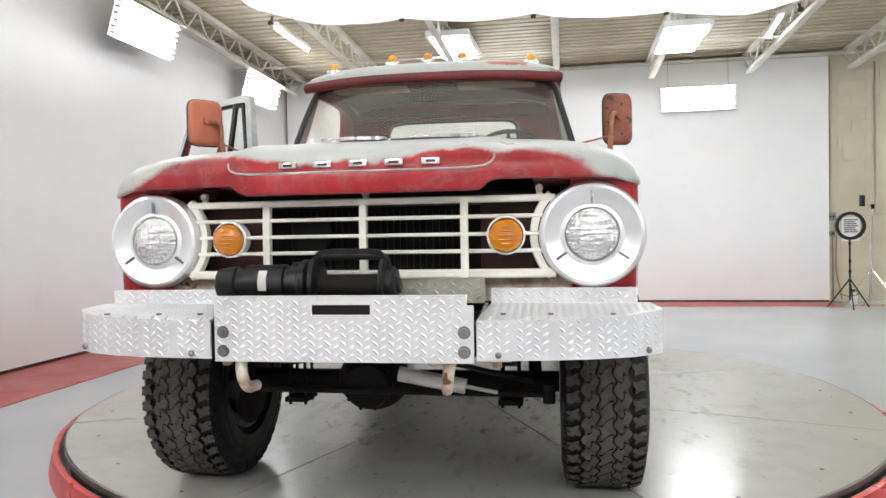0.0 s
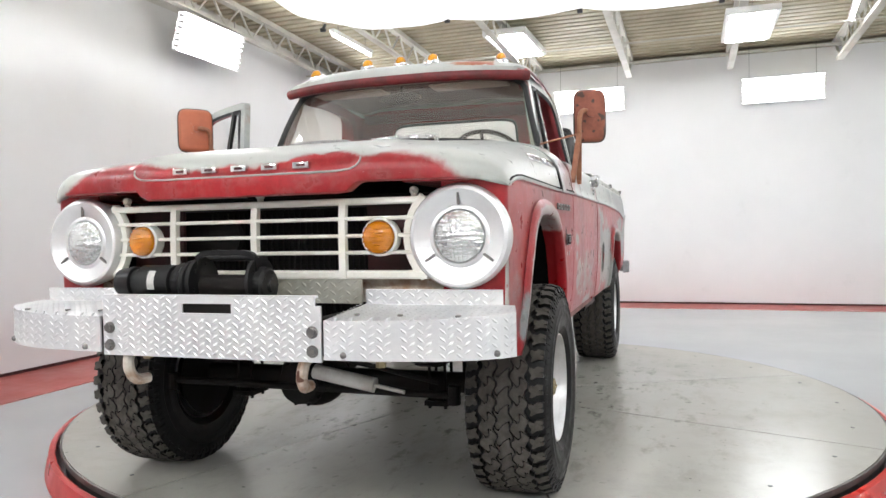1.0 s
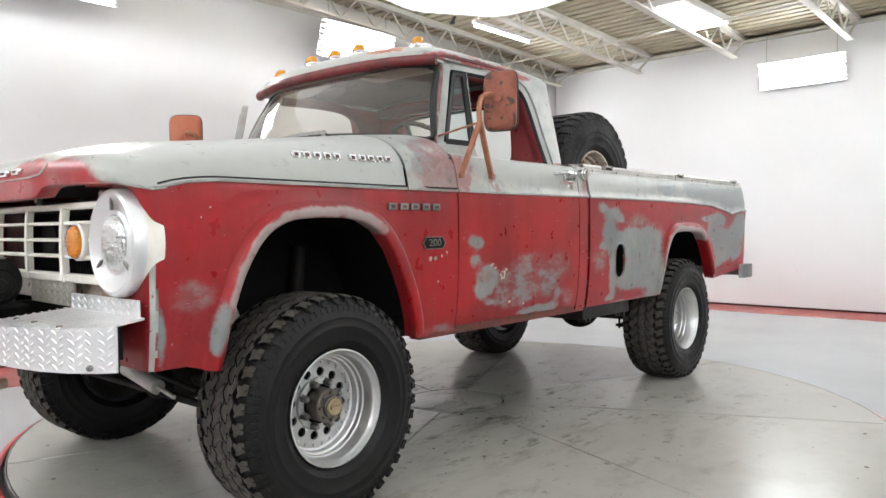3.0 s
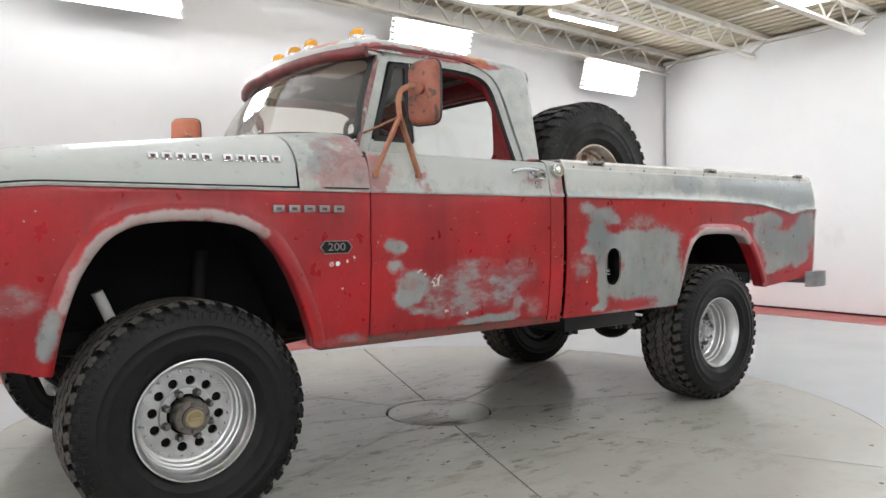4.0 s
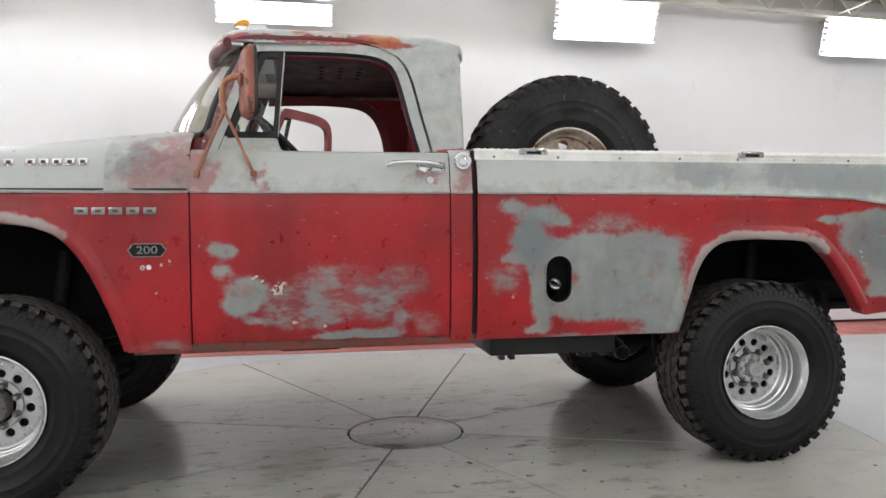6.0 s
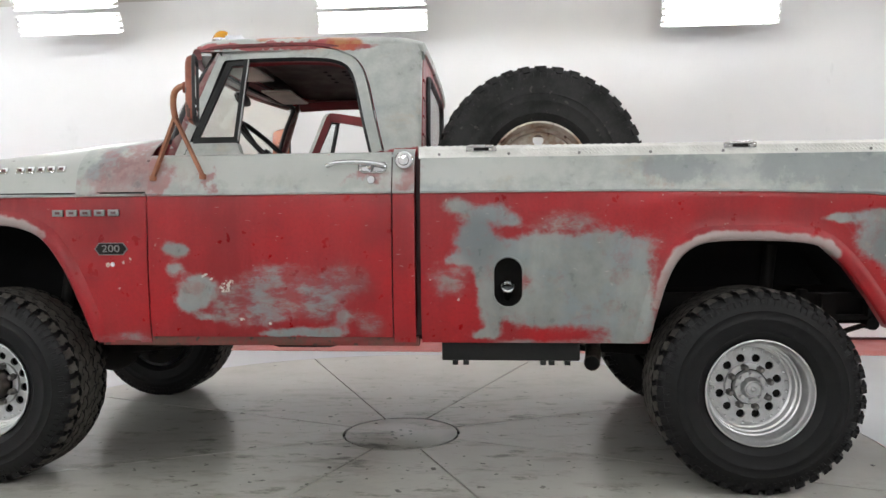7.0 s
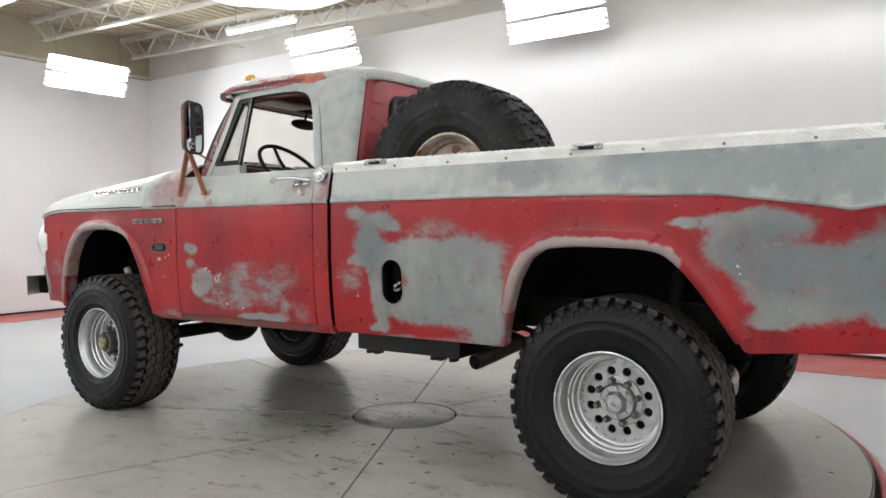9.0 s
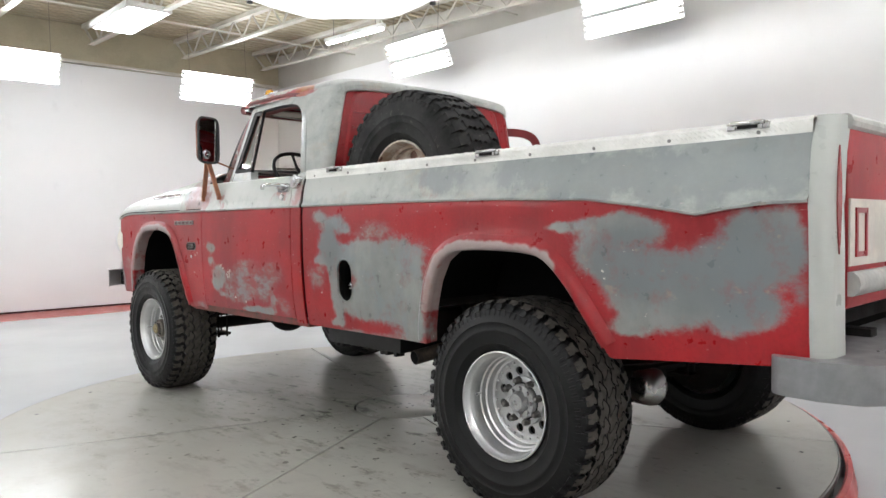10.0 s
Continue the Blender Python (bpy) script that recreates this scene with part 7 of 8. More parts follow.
        part("fuel_cap", cap, M["chrome"], truck, "round chrome fuel cap on the cab pillar")
# oval side opening: dark recess rim with a bright pipe end
bm = B()
oval = []
for i in range(40):
    t = 2 * math.pi * i / 40
    u, v = 0.060 * math.cos(t), 0.060 * math.sin(t) + math.copysign(0.042, math.sin(t))
    oval.append((u, v))
fx = side_x(2.205, 0.85)
cutter = new("cutter", mesh_of("cutter", prism(B(), [(0.80, 2.205 + u, 0.848 + v) for u, v in oval], (0.30, 0, 0)), M["soot"], 0))
cut = driver_bed.modifiers.new("cut", "BOOLEAN")
cut.operation, cut.object, cut.solver = "DIFFERENCE", cutter, "EXACT"
bpy.context.view_layer.update()
holed = bpy.data.meshes.new_from_object(driver_bed.evaluated_get(bpy.context.evaluated_depsgraph_get()))
driver_bed.modifiers.clear()
driver_bed.data = holed
bpy.data.objects.remove(cutter)
sweep(bm, [(side_x(2.205, 0.848 + v) + 0.001, 2.205 + u, 0.848 + v) for u, v in oval], circle(0.004, 6), up=(1, 0, 0), closed=True)
fill = part("filler_opening", bm, M["side"], truck, "oval cut-out in the bed side with a filler pipe")
bm = B()
rims = [[bm.verts.new((x, 2.205 + u * k, 0.848 + v * k)) for u, v in oval] for x, k in ((fx - 0.012, 1.02), (0.836, 1.10), (0.832, 1.10), (fx - 0.012, 1.06))]
for A, C in zip(rims, rims[1:] + rims[:1]):
    for i in range(40):
        bm.faces.new((A[i], A[(i + 1) % 40], C[(i + 1) % 40], C[i]))
bm.faces.new(rims[1])
part("recess", bm, M["under"], fill, "black recess behind the cut-out")
bm = B()
tube(bm, (-0.06, 0, 0), (0, 0, 0), 0.026, n=20)
lathe(bm, [(-0.002, 0.027), (0.006, 0.030), (0.010, 0.027), (0.010, 0.022), (0.004, 0.020), (-0.012, 0.017), (-0.012, 0.0001)], 24, "x")
bm.transform(Matrix.Translation((0.880, 2.204, 0.824)) @ pose(0, 0, 0, 0, -38, 0))
part("pipe_end", bm, M["chrome"], fill, "bright filler pipe end")
bm = B()
box(bm, (-0.795, 4.335, 0.86), (0.795, 4.372, 1.392), bevel=0.012)
gate = part("tailgate", bm, M["red"], truck, "red tailgate with a cream band and block lettering")
bm = B()
box(bm, (-0.79, 4.372, 0.98), (0.79, 4.377, 1.17))
part("cream_band", bm, M["cream_gate"], gate)
bm = B()
sweep(bm, [(-0.80, 4.365, 1.385), (0.80, 4.365, 1.385)], circle(0.022, 10))
part("top_roll", bm, M["edge"], gate)
bm = B()
sweep(bm, [(-0.79, 4.375, 0.93), (0.79, 4.375, 0.93)], circle(0.03, 10, 1.2))
part("bottom_roll", bm, M["edge"], gate)
for k in range(5):
    x = 0.70 - 0.35 * k
    bm = B()
    for lo, hi in (((x - 0.05, 1.005), (x - 0.035, 1.145)), ((x + 0.035, 1.005), (x + 0.05, 1.145)), ((x - 0.035, 1.005), (x + 0.035, 1.02)), ((x - 0.035, 1.13), (x + 0.035, 1.145))):
        box(bm, (lo[0], 4.377, lo[1]), (hi[0], 4.382, hi[1]))
    part("letter_block", bm, M["red"], gate, "pressed block letter outline")
bm = B()
plan = [(-0.925, 4.222), (-0.952, 4.236), (-0.968, 4.27), (-0.975, 4.36), (-0.95, 4.46), (-0.88, 4.52), (-0.5, 4.545), (0.0, 4.55), (0.5, 4.545), (0.88, 4.52), (0.95, 4.46), (0.975, 4.36), (0.968, 4.27), (0.952, 4.236), (0.925, 4.222)]
sheet(bm, [[(x, y, z) for z in (0.628, 0.64, 0.72, 0.732)] for x, y in plan], (0, -0.006, 0))
prism(bm, [(x, y - 0.002, 0.728) for x, y in plan], (0, 0, 0.006))
rear_bumper = part("rear_bumper", bm, M["silver"], truck, "silver painted rear step bumper", 40)
for k in range(5):
    bm = B()
    box(bm, (-0.7, 4.42 + 0.022 * k, 0.7335), (0.7, 4.428 + 0.022 * k, 0.738))
    part("tread_ridge", bm, M["silver"], rear_bumper)
for s in (-1, 1):
    bm = B()
    box(bm, (s * 0.40 - 0.03, 4.2, 0.62), (s * 0.40 + 0.03, 4.36, 0.70))
    part("bumper_bracket", bm, M["under"], truck)

# ---- chassis ----
for sx in (1, -1):
    bm = B()
    box(bm, (sx * 0.40 - 0.032, -0.45, 0.62), (sx * 0.40 + 0.032, 4.33, 0.76), bevel=0.004)
    part("frame_rail", bm, M["under"], truck)
    for yc, half in ((0.0, 0.52), (3.21, 0.62)):
        for k in range(4):
            bm = B()
            h = half * (1 - 0.18 * k)
            sweep(bm, [(sx * 0.46, yc + u * h, 0.515 - 0.011 * k + 0.11 * u * u * (1 if k == 0 else 1 - 0.36 * k * 0.6)) for u in lin(-1, 1, 11)], rect(0.055, 0.009))
            part("leaf_spring", bm, M["under"], truck)
        for e in (-1, 1):
            bm = B()
            tube(bm, (sx * 0.43, yc + e * half, 0.625), (sx * 0.49, yc + e * half, 0.625), 0.028, n=12)
            box(bm, (sx * 0.46 - 0.022, yc + e * half - 0.02, 0.62), (sx * 0.46 + 0.022, yc + e * half + 0.02, 0.72))
            part("spring_shackle", bm, M["under"], truck)
        bm = B()
        for e in (-0.045, 0.045):
            for d in (-0.034, 0.034):
                tube(bm, (sx * 0.46 + d, yc + e, 0.30), (sx * 0.46 + d, yc + e, 0.54), 0.007, n=6)
        box(bm, (sx * 0.46 - 0.05, yc - 0.07, 0.315), (sx * 0.46 + 0.05, yc + 0.07, 0.335))
        part("u_bolts", bm, M["under"], truck)
        bm = B()
        tube(bm, (sx * 0.56, yc + 0.09, 0.42), (sx * 0.53, yc + 0.16, 0.98), 0.028, n=12)
        part("shock_absorber", bm, M["under"], truck)
    for name, lo, hi in (("spring_hanger", (0.435, 3.612, 0.605), (0.485, 3.672, 0.76)), ("hanger_bar", (0.43, 3.515, 0.69), (0.49, 3.55, 0.78)), ("hitch_bar", (0.44, 3.66, 0.640), (0.48, 4.2, 0.665))):
        bm = B()
        box(bm, (sx * lo[0], lo[1], lo[2]), (sx * hi[0], hi[1], hi[2]), bevel=0.006)
        part(name, bm, M["under"], truck)
    bm = B()
    tube(bm, (sx * 0.46, 3.50, 0.70), (sx * 0.46, 3.63, 0.582), 0.012, n=8)
    tube(bm, (sx * 0.46, 3.63, 0.582), (sx * 0.46, 3.668, 0.62), 0.012, n=8)
    part("shackle_link", bm, M["under"], truck)
    bm = B()
    tube(bm, (sx * 0.60, -0.245, 0.84), (sx * 0.60, -0.19, 0.71), 0.021, n=12)
    part("shock_body", bm, M["shock"], truck, "white shock absorber in the wheel well")
for yc, off in ((0.0, -0.13), (3.21, 0.06)):
    bm = B()
    tube(bm, (-0.66, yc, 0.405), (0.66, yc, 0.405), 0.044, n=16)
    part("axle_tube", bm, M["under"], truck, "greasy black axle tube")
    bm = B()
    ball(bm, (off, yc, 0.41), 0.135, (1.15, 1.0, 1.0), 20, 12)
    tube(bm, (off, yc - 0.15 if yc < 1 else yc + 0.15, 0.40), (off, yc, 0.40), 0.09, 0.12, n=18)
    part("differential", bm, M["under"], truck, "greasy differential housing")
    for k in range(10):
        bm = B()
        t = 2 * math.pi * k / 10
        s = -1 if yc < 1 else 1
        tube(bm, (off + 0.098 * math.cos(t), yc + s * 0.105, 0.40 + 0.098 * math.sin(t)), (off + 0.098 * math.cos(t), yc + s * 0.125, 0.40 + 0.098 * math.sin(t)), 0.009, n=6)
        part("cover_bolt", bm, M["under"], truck)
bm = B()
tube(bm, (-0.62, -0.33, 0.432), (0.62, -0.33, 0.424), 0.015, n=10)
for s in (-1, 1):
    tube(bm, (s * 0.62, -0.33, 0.39), (s * 0.62, -0.33, 0.46), 0.024, n=10)
part("tie_rod", bm, M["under"], truck, "black steering tie rod")
bm = B()
tube(bm, (0.055, -0.35, 0.497), (0.31, -0.35, 0.452), 0.029, n=16)
tube(bm, (0.31, -0.35, 0.452), (0.43, -0.35, 0.431), 0.008, n=8)
part("steering_damper", bm, M["shock"], truck, "white steering damper on the axle")
bm = B()
tube(bm, (0.56, -0.33, 0.47), (0.18, -0.46, 0.58), 0.010, n=8)
part("drag_link", bm, M["under"], truck)
bm = B()
box(bm, (-0.30, -0.35, 0.56), (0.30, 0.30, 1.05), bevel=0.05)
box(bm, (-0.18, 0.2, 0.52), (0.18, 0.9, 0.72), bevel=0.04)
part("engine_block", bm, M["under"], truck)
bm = B()
box(bm, (-0.22, 1.0, 0.46), (0.22, 1.35, 0.70), bevel=0.04)
part("transfer_case", bm, M["under"], truck)
for a, b in (((-0.06, 0.14, 0.42), (-0.1, 1.05, 0.52)), ((0.0, 1.35, 0.54), (0.06, 3.05, 0.43))):
    bm = B()
    tube(bm, a, b, 0.034, n=12)
    part("driveshaft", bm, M["under"], truck)
bm = B()
box(bm, (0.42, 1.93, 0.515), (0.84, 2.50, 0.70), bevel=0.008)
for y in (1.985, 2.03, 2.35, 2.385, 2.45):
    box(bm, (0.78, y - 0.012, 0.495), (0.83, y + 0.012, 0.516), bevel=0.003)
part("battery_box", bm, M["black"], truck, "black steel box hung under the bed")
bm = B()
sweep(bm, curve_pts([(0.30, 1.2, 0.60), (0.35, 2.2, 0.57), (0.42, 2.56, 0.548), (0.58, 2.585, 0.530), (0.80, 2.553, 0.500)], 5), circle(0.0335, 16))
# A black disc paints the shaded bore at the pipe's tip.
tube(bm, (0.799, 2.5531, 0.5002), (0.8025, 2.5526, 0.4997), 0.030, n=16, mat=1)
part("exhaust_pipe", bm, [M["pipe"], M["soot"]], truck, "short browned steel exhaust pipe")
bm = B()
lathe(bm, [(3.425, 0.03), (3.43, 0.066), (3.438, 0.078), (3.49, 0.080), (3.515, 0.073), (3.537, 0.050), (3.543, 0.02)], 28, "y", centre=(0.33, 0, 0.432))
part("muffler", bm, M["tin"], truck, "shiny muffler behind the rear axle")
for y in (0.75, 1.7, 2.6, 3.9):
    bm = B()
    box(bm, (-0.38, y - 0.03, 0.64), (0.38, y + 0.03, 0.72), bevel=0.004)
    part("cross_member", bm, M["under"], truck)
for y in (2.0, 2.35, 2.66, 3.80, 4.15):
    bm = B()
    box(bm, (-0.82, y - 0.03, 0.74), (0.82, y + 0.03, 0.835), bevel=0.004)
    part("bed_crossbar", bm, M["under"], truck)
for y0, y1 in ((1.87, 2.72), (3.75, 4.28)):
    bm = B()
    box(bm, (-0.84, y0, 0.822), (0.84, y1, 0.833))
    part("bed_underside", bm, M["under"], truck)


# ---- wheels ----
TYRE_R = 0.412


def s_block(x0, x1, off, turn, groove=0.0031, n=8):
    """Outline of one S-shaped tread block between two winding grooves, in (share of a pitch, distance from the middle)."""
    gu = groove / 0.063

    def across(u, f):
        wave = 0.008 * math.sin(2 * math.pi * u + 0.6)
        return x0 + wave + groove + (x1 - x0 - 2 * groove) * f

    def cut(f):
        return off + 0.27 * turn * math.sin(2 * math.pi * f)

    low = [(cut(i / n) + gu, i / n) for i in range(n + 1)]
    high = [(cut(i / n) + 1 - gu, i / n) for i in range(n, -1, -1)]
    right = [(off + gu + q * (1 - 2 * gu), 1.0) for q in (0.25, 0.5, 0.75)]
    left = [(off + gu + q * (1 - 2 * gu), 0.0) for q in (0.75, 0.5, 0.25)]
    return [(u, across(u, f)) for u, f in low + right + high + left]


def tyre_mesh(bm, r=TYRE_R, pitch=41, lug=0.015, coarse=False):
    """Carcass, sidewall ribs and a moulded block tread, about the x axis, outer side +x."""
    w = 0.158
    base = r - lug
    prof = [(0.115, 0.205), (0.130, 0.215), (0.148, 0.242), (0.1515, 0.245), (0.1535, 0.258), (w, 0.290), (w + 0.0022, 0.294), (w + 0.0022, 0.299), (w, 0.303), (w - 0.001, 0.325), (w + 0.001, 0.329), (w - 0.002, 0.334), (0.150, r - 0.054), (0.143, r - 0.034), (0.132, base - 0.008), (0.118, base - 0.001), (0.06, base), (0, base)]
    prof = prof + [(-a, b) for a, b in reversed(prof[:-1])]
    lathe(bm, prof, 96, "x", mat=0, close=True)
    for s in (1, -1):
        for k in range(88):
            t = 2 * math.pi * k / 88
            c, n = math.cos(t), math.sin(t)
            for r0, r1, x0, x1 in ((r - 0.058, r - 0.036, 0.1525, 0.1445),):
                d = Vector((0, -n, c)) * 0.0045
                pts = [Vector((s * x0, c * r0, n * r0)), Vector((s * x1, c * r1, n * r1))]
                a = [bm.verts.new(p + q + Vector((s * 0.0012, 0, 0))) for p, q in ((pts[0], -d), (pts[0], d), (pts[1], d), (pts[1], -d))]
                b = [bm.verts.new(p + q * 1.5 - Vector((s * 0.004, 0, 0))) for p, q in ((pts[0], -d), (pts[0], d), (pts[1], d), (pts[1], -d))]
                bm.faces.new(a)
                for i in range(4):
                    bm.faces.new((a[i], a[(i + 1) % 4], b[(i + 1) % 4], b[i]))
    step = 2 * math.pi / pitch
    # outlines in (share of a pitch, distance from the middle)
    if coarse:
        cells = [[(0.06, 0.138), (0.66, 0.138), (0.72, 0.108), (0.60, 0.096), (0.74, 0.074), (0.18, 0.070), (0.06, 0.092), (0.16, 0.110)], [(0.36, 0.062), (0.94, 0.066), (1.02, 0.040), (0.86, 0.030), (1.08, 0.004), (0.56, -0.004), (0.46, 0.022), (0.56, 0.036)]]
    else:
        cells = [s_block(-0.086, -0.029, 0.0, 1), s_block(-0.029, 0.029, 0.5, 1), s_block(0.029, 0.086, 0.0, 1)]
        lug_shape = [(0.10, 0.141), (0.34, 0.141), (0.38, 0.128), (0.43, 0.141), (0.64, 0.141), (0.68, 0.120), (0.84, 0.104), (0.80, 0.097), (0.56, 0.102), (0.44, 0.094), (0.20, 0.092), (0.14, 0.100), (0.22, 0.110), (0.06, 0.122)]
        cells += [lug_shape, [(0.55 - u, -x) for u, x in lug_shape]]
    if coarse:
        cells = cells + [[(0.40 - u, -x) for u, x in c] for c in cells]
    for k in range(pitch):
        for c in cells:
            top, low = [], []
            for u, x in c:
                t = (k + u) * step
                fall = 0.010 * max(0.0, (abs(x) - 0.105) / 0.035) ** 1.6
                rt = r - fall
                rb = base - 0.004 - fall * 1.2
                top.append(bm.verts.new((x, math.cos(t) * rt, math.sin(t) * rt)))
                low.append(bm.verts.new((x * 1.008, math.cos(t) * rb, math.sin(t) * rb)))
            bm.faces.new(top).material_index = 1
            for i in range(len(c)):
                j = (i + 1) % len(c)
                bm.faces.new((top[i], top[j], low[j], low[i])).material_index = 0
    # shoulder lugs running over onto the sidewall
    for s in (1, -1):
        for k in range(pitch):
            t0 = (k + (0.08 if s > 0 else 0.42)) * step
            ring = []
            for x, rr in ((0.138, r - 0.011), (0.149, r - 0.034)):
                for du in (0.0, 0.42):
                    t = t0 + du * step
                    ring.append((s * x, math.cos(t) * rr, math.sin(t) * rr))
            a = [bm.verts.new(ring[i]) for i in (0, 1, 3, 2)]
            b = [bm.verts.new((v.co.x - s * 0.012, v.co.y * 0.985, v.co.z * 0.985)) for v in a]
            bm.faces.new(a).material_index = 0
            for i in range(4):
                bm.faces.new((a[i], a[(i + 1) % 4], b[(i + 1) % 4], b[i])).material_index = 0
    for v in bm.verts:
        if v.co.z < -(r - 0.006):
            v.co.z = -(r - 0.006)
    return bm


def rim_disc(bm, x, r0, r1, holes, rh, rc):
    """A dished disc with round windows."""
    for k in range(holes):
        a0 = 2 * math.pi * (k - 0.5) / holes
        da = 2 * math.pi / holes
        hole, edge = [], []
        for i in range(24):
            t = 2 * math.pi * i / 24
            hr, ha = rc + rh * math.cos(t), a0 + da / 2 + rh * math.sin(t) / rc
            hole.append((hr, ha))
            m = max(abs(math.cos(t)), abs(math.sin(t)))
            er = (r0 + r1) / 2 + (r1 - r0) / 2 * math.cos(t) / m
            ea = a0 + da / 2 + da / 2 * math.sin(t) / m
            edge.append((er, ea))
        V = lambda q, xx: bm.verts.new((xx, math.cos(q[1]) * q[0], math.sin(q[1]) * q[0]))
        H, E, D = [V(q, x) for q in hole], [V(q, x) for q in edge], [V(q, x - 0.012) for q in hole]
        for i in range(24):
            j = (i + 1) % 24
            bm.faces.new((H[i], H[j], E[j], E[i]))
            bm.faces.new((H[i], H[j], D[j], D[i]))
    bmesh.ops.remove_doubles(bm, verts=bm.verts, dist=1e-5)
    return bm


tyre_data = mesh_of("tyre", tyre_mesh(B()), [M["tyre"], M["tread"]], 32)
FX = 0.128


def rim_mesh(deep):
    """A stepped rim; deep is how far its centre sits back from the usual place."""
    front = [(FX - 0.012, 0.204), (FX + 0.004, 0.2135), (FX + 0.009, 0.2130), (FX + 0.010, 0.2075), (FX + 0.004, 0.2045), (FX - 0.006, 0.2020), (FX - 0.014, 0.1965), (FX - 0.018, 0.1940)]
    q = 0.070 + deep
    wall = [(FX - 0.018 - q * 0.42, 0.1890), (FX - 0.018 - q * 0.46, 0.1835), (FX - 0.018 - q * 0.62, 0.1815), (FX - 0.018 - q * 0.66, 0.1745), (FX - 0.018 - q * 0.92, 0.1730), (FX - 0.018 - q * 0.95, 0.1660), (FX - 0.018 - q, 0.1600)]
    bm = B()
    return lathe(bm, front + wall + [(-0.10, 0.160), (-0.115, 0.19), (-0.13, 0.206), (-0.135, 0.214), (-0.125, 0.214), (-0.12, 0.205)], 72, "x", close=True)


DEEP_FRONT, DEEP_REAR = 0.028, 0.052
rim_data = {d: mesh_of("rim", rim_mesh(d), M["alloy"], 30) for d in (DEEP_FRONT, DEEP_REAR)}
disc_bm = rim_disc(B(), FX - 0.082, 0.098, 0.140, 12, 0.0172, 0.1185)
lathe(disc_bm, [(FX - 0.086, 0.170), (FX - 0.082, 0.163), (FX - 0.082, 0.140)], 72, "x")
disc_bm.faces.ensure_lookup_table()
for f in [f for f in disc_bm.faces if len(f.verts) > 20]:
    disc_bm.faces.remove(f)
lathe(disc_bm, [(FX - 0.082, 0.098), (FX - 0.070, 0.096), (FX - 0.069, 0.094), (FX - 0.069, 0.073), (FX - 0.090, 0.071)], 72, "x", close=False)
for f in [f for f in disc_bm.faces if len(f.verts) > 20]:
    disc_bm.faces.remove(f)
disc_data = mesh_of("wheel_disc", disc_bm, M["cast"], 30)
rivet_data = mesh_of("rivet", ball(B(), (0, 0, 0), 0.0062, (0.9, 1, 1), 10, 6), M["alloy"], 40)
nut_bm = B()
tube(nut_bm, (-0.006, 0, 0), (0.016, 0, 0), 0.0155, n=6)
lathe(nut_bm, [(0.015, 0.0130), (0.025, 0.0120), (0.032, 0.008), (0.034, 0.0001)], 14, "x")
nut_data = mesh_of("lug_nut", nut_bm, M["steel"], 30)
# Black ring painting the shadow between the nut ring and the hub.
ring_data = mesh_of("hub_recess", lathe(B(), [(FX - 0.0690, 0.0618), (FX - 0.0690, 0.0730), (FX - 0.0680, 0.0730), (FX - 0.0680, 0.0618)], 48, "x", close=True), M["soot"], 30)
drum_bm = B()
lathe(drum_bm, [(-0.128, 0.0001), (-0.128, 0.150), (-0.122, 0.196), (-0.112, 0.190), (-0.10, 0.155), (0.020, 0.155), (0.020, 0.0001)], 40, "x")
drum_data = mesh_of("brake_drum", drum_bm, M["under"])
hubs = {}
bm = B()
lathe(bm, [(FX - 0.12, 0.064), (FX - 0.06, 0.063), (FX - 0.038, 0.062), (FX - 0.033, 0.058), (FX - 0.032, 0.040), (FX - 0.018, 0.039), (FX - 0.016, 0.036)], 36, "x")
for k in range(8):
    t = 2 * math.pi * k / 8
    tube(bm, (FX - 0.034, 0.050 * math.cos(t), 0.050 * math.sin(t)), (FX - 0.024, 0.050 * math.cos(t), 0.050 * math.sin(t)), 0.006, n=6)
hubs["front"] = mesh_of("locking_hub", bm, M["hub"], 30)
bm = B()
lathe(bm, [(FX - 0.020, 0.033), (FX - 0.010, 0.032), (FX - 0.007, 0.027), (FX - 0.009, 0.020), (FX - 0.009, 0.0001)], 28, "x")
box(bm, (FX - 0.008, -0.022, -0.006), (FX - 0.001, 0.022, 0.006), bevel=0.003)
hubs["cap"] = mesh_of("hub_cap", bm, M["brass"], 30)
bm = B()
lathe(bm, [(FX - 0.10, 0.0695), (FX - 0.058, 0.0690), (FX - 0.050, 0.064), (FX - 0.048, 0.044), (FX - 0.030, 0.038), (FX - 0.018, 0.034), (FX - 0.016, 0.030), (FX - 0.020, 0.026), (FX - 0.018, 0.010), (FX - 0.022, 0.006), (FX - 0.022, 0.0001)], 36, "x")
bolt_bm = B()
tube(bolt_bm, (-0.010, 0, 0), (0.011, 0, 0), 0.0095, n=6)
bolt_data = mesh_of("flange_bolt", bolt_bm, M["cast"], 30)
hubs["rear"] = mesh_of("axle_flange", bm, M["cast"], 30)


def sub(name, data, parent, m=None, label=""):
    ob = new(name, data)
    ob.parent = parent
    if m:
        ob.matrix_basis = m
    if label:
        ob["label"] = label
    return ob


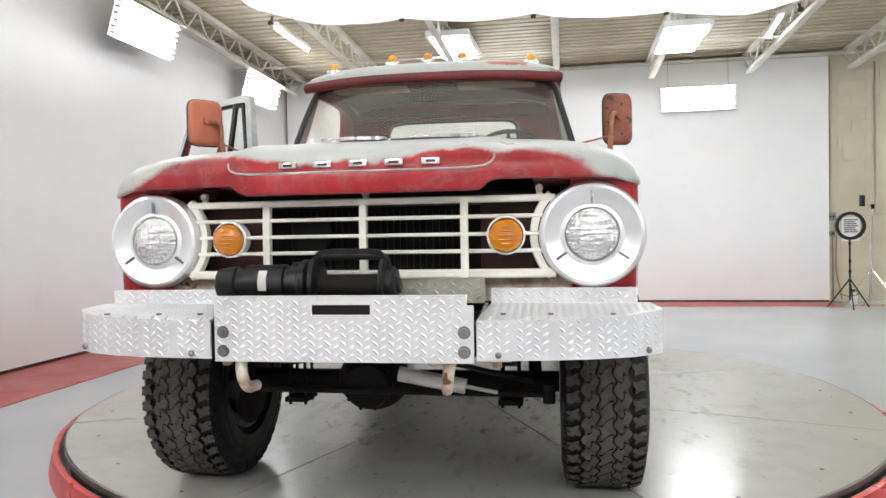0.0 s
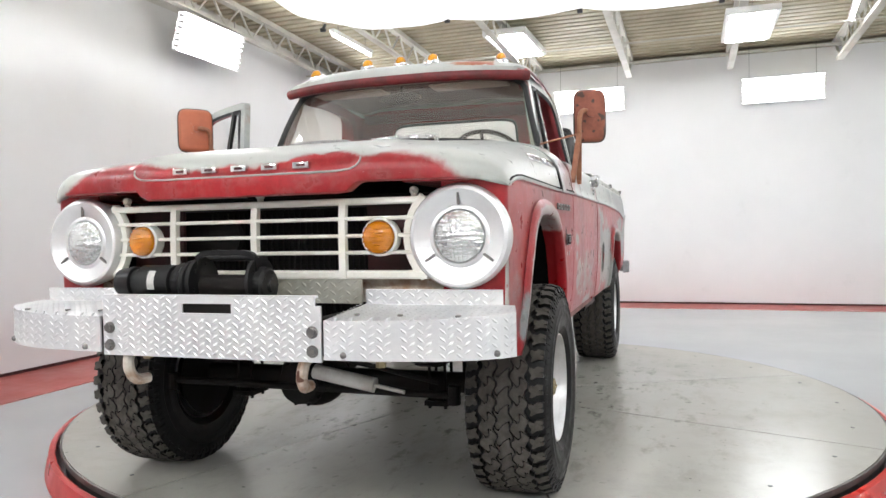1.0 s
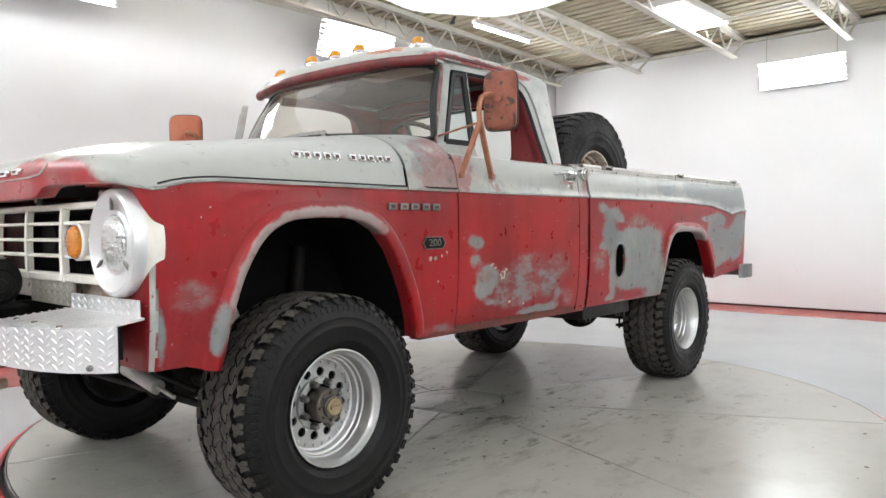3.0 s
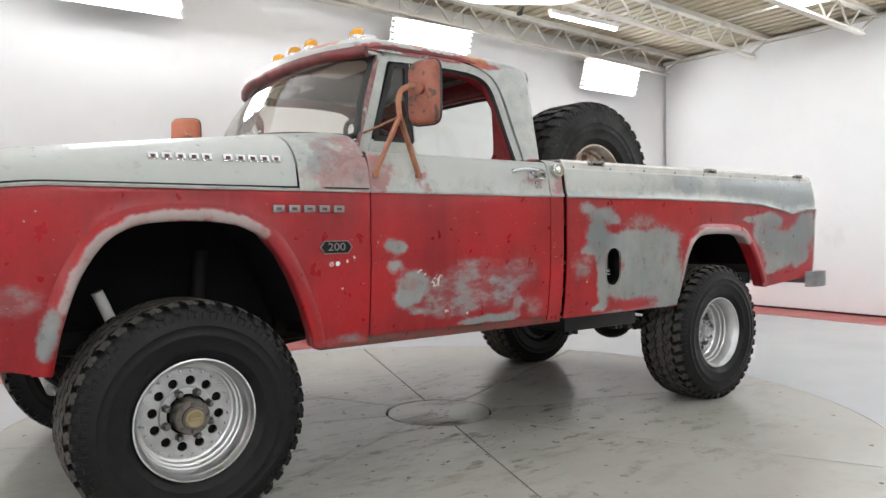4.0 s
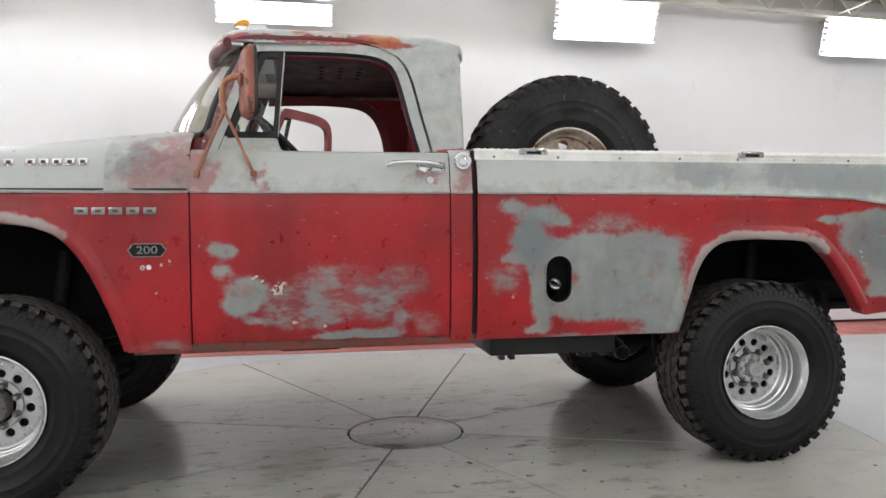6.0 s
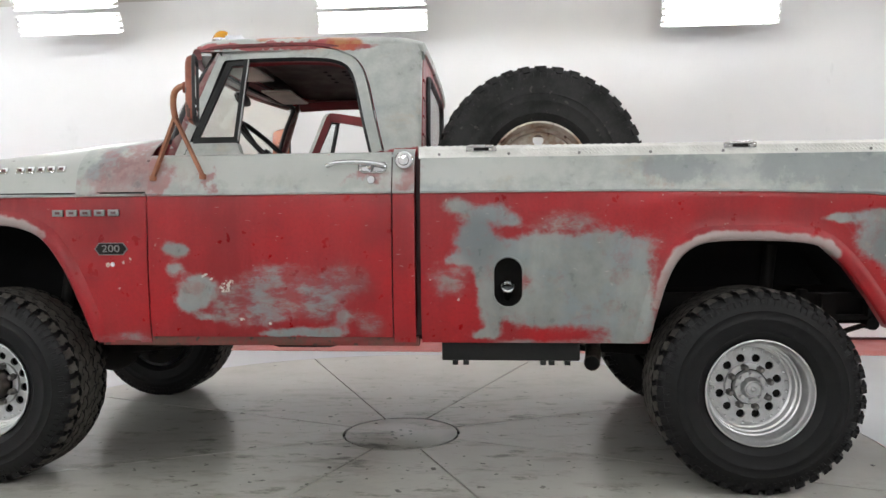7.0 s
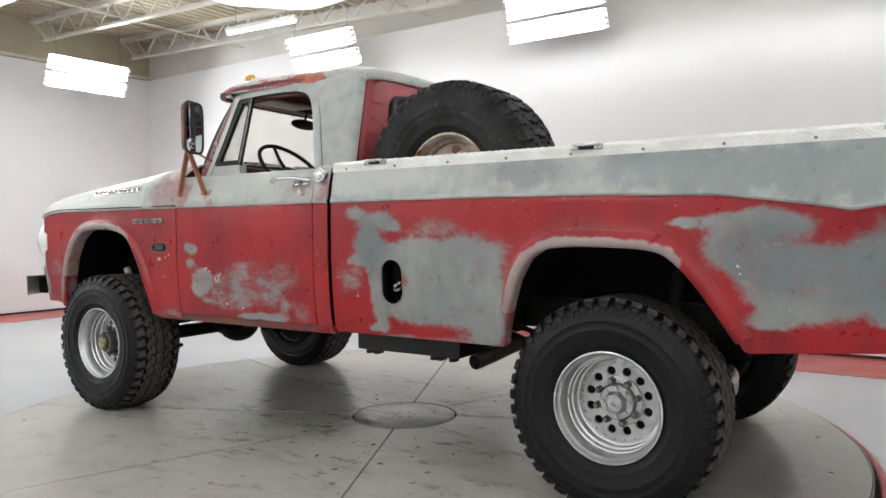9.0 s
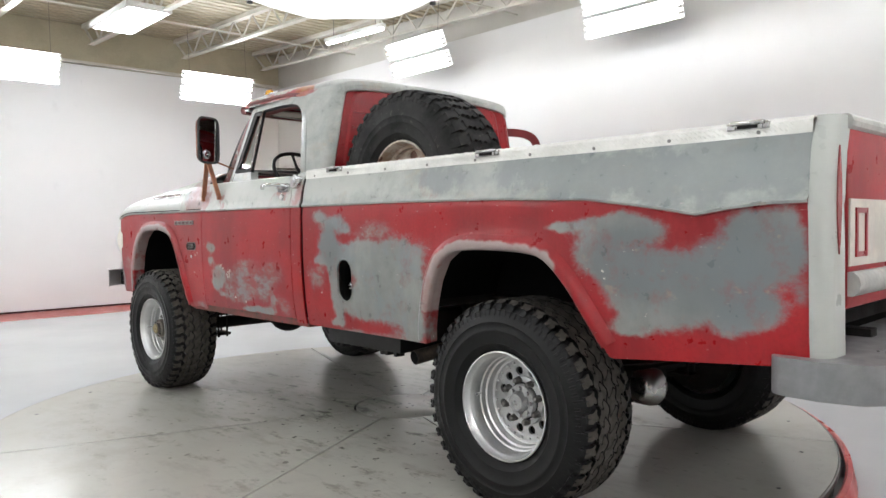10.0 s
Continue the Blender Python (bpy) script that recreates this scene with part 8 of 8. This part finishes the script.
def wheel(x, y, sx, front, spin):
    deep = DEEP_FRONT if front else DEEP_REAR
    back = Matrix.Translation((-deep, 0, 0))
    w = sub("wheel", rim_data[deep], truck, Matrix.Translation((x, y, TYRE_R - 0.006)) @ pose(0, 0, 0, 0, 0, 0 if sx > 0 else 180) , "chunky off-road tyre on a bright aluminium wheel")
    sub("tyre", tyre_data, w, None, "black all-terrain tyre with block tread")
    r = pose(0, 0, 0, spin)
    sub("wheel_disc", disc_data, w, back @ r, "aluminium wheel centre with twelve round windows")
    sub("brake_drum", drum_data, w, back)
    sub("hub_recess", ring_data, w, back, "black ring painting the shaded gap round the hub")
    for k in range(24):
        t = 2 * math.pi * (k + 0.5) / 24
        sub("rivet", rivet_data, w, Matrix.Translation((FX - 0.080 - deep, 0.154 * math.cos(t), 0.154 * math.sin(t))))
    for k in range(8):
        t = 2 * math.pi * k / 8 + radians(spin)
        sub("lug_nut", nut_data, w, Matrix.Translation((FX - 0.069 - deep, 0.083 * math.cos(t), 0.083 * math.sin(t))))
    if front:
        sub("locking_hub", hubs["front"], w, None, "cast locking hub")
        sub("hub_cap", hubs["cap"], w, None, "brass coloured locking hub dial")
    else:
        sub("axle_flange", hubs["rear"], w, back, "cast axle flange")
        for k in range(8):
            t = 2 * math.pi * k / 8
            sub("flange_bolt", bolt_data, w, Matrix.Translation((FX - 0.047 - deep, 0.053 * math.cos(t), 0.053 * math.sin(t))))
    bm = B()
    tube(bm, (FX - 0.06, 0.0, 0.176), (FX - 0.03, 0.0, 0.170), 0.005, n=8)
    part("valve_stem", bm, M["chrome"], w).matrix_basis = pose(0, 0, 0, spin + 70)
    return w


wheel(0.824, -0.008, 1, True, 22)
wheel(-0.830, -0.008, -1, True, 20)
wheel(0.785, 3.193, 1, False, 15)
wheel(-0.795, 3.205, -1, False, 0)

# ---- spare wheel standing in the bed ----
SPARE_R = 0.455
spare = thing("spare_wheel", "worn mud tyre on a rusty white rim in the bed", "spare wheel", at=(0.560, 2.345, 0.861 + SPARE_R - 0.006))
spare_tyre = mesh_of("tyre", tyre_mesh(B(), SPARE_R, 38, 0.013, True), [M["old_tyre"], M["old_tyre"]], 32)
sub("tyre", spare_tyre, spare, None, "worn black mud tyre")
bm = B()
lathe(bm, [(FX - 0.012, 0.205), (FX, 0.214), (FX + 0.005, 0.212), (FX + 0.005, 0.205), (FX - 0.015, 0.197), (FX - 0.055, 0.190), (FX - 0.062, 0.178), (-0.12, 0.175), (-0.13, 0.214), (-0.12, 0.214), (-0.115, 0.205)], 56, "x", close=True)
part("rim", bm, M["rust_rim"], spare, "rusty white steel rim", 30)
bm = rim_disc(B(), FX - 0.085, 0.090, 0.176, 8, 0.024, 0.140)
lathe(bm, [(FX - 0.085, 0.090), (FX - 0.055, 0.078), (FX - 0.055, 0.055), (FX - 0.07, 0.05)], 48, "x")
for f in [f for f in bm.faces if len(f.verts) > 20]:
    bm.faces.remove(f)
part("wheel_disc", bm, M["rust_rim"], spare, "rusty wheel centre with slots", 30)
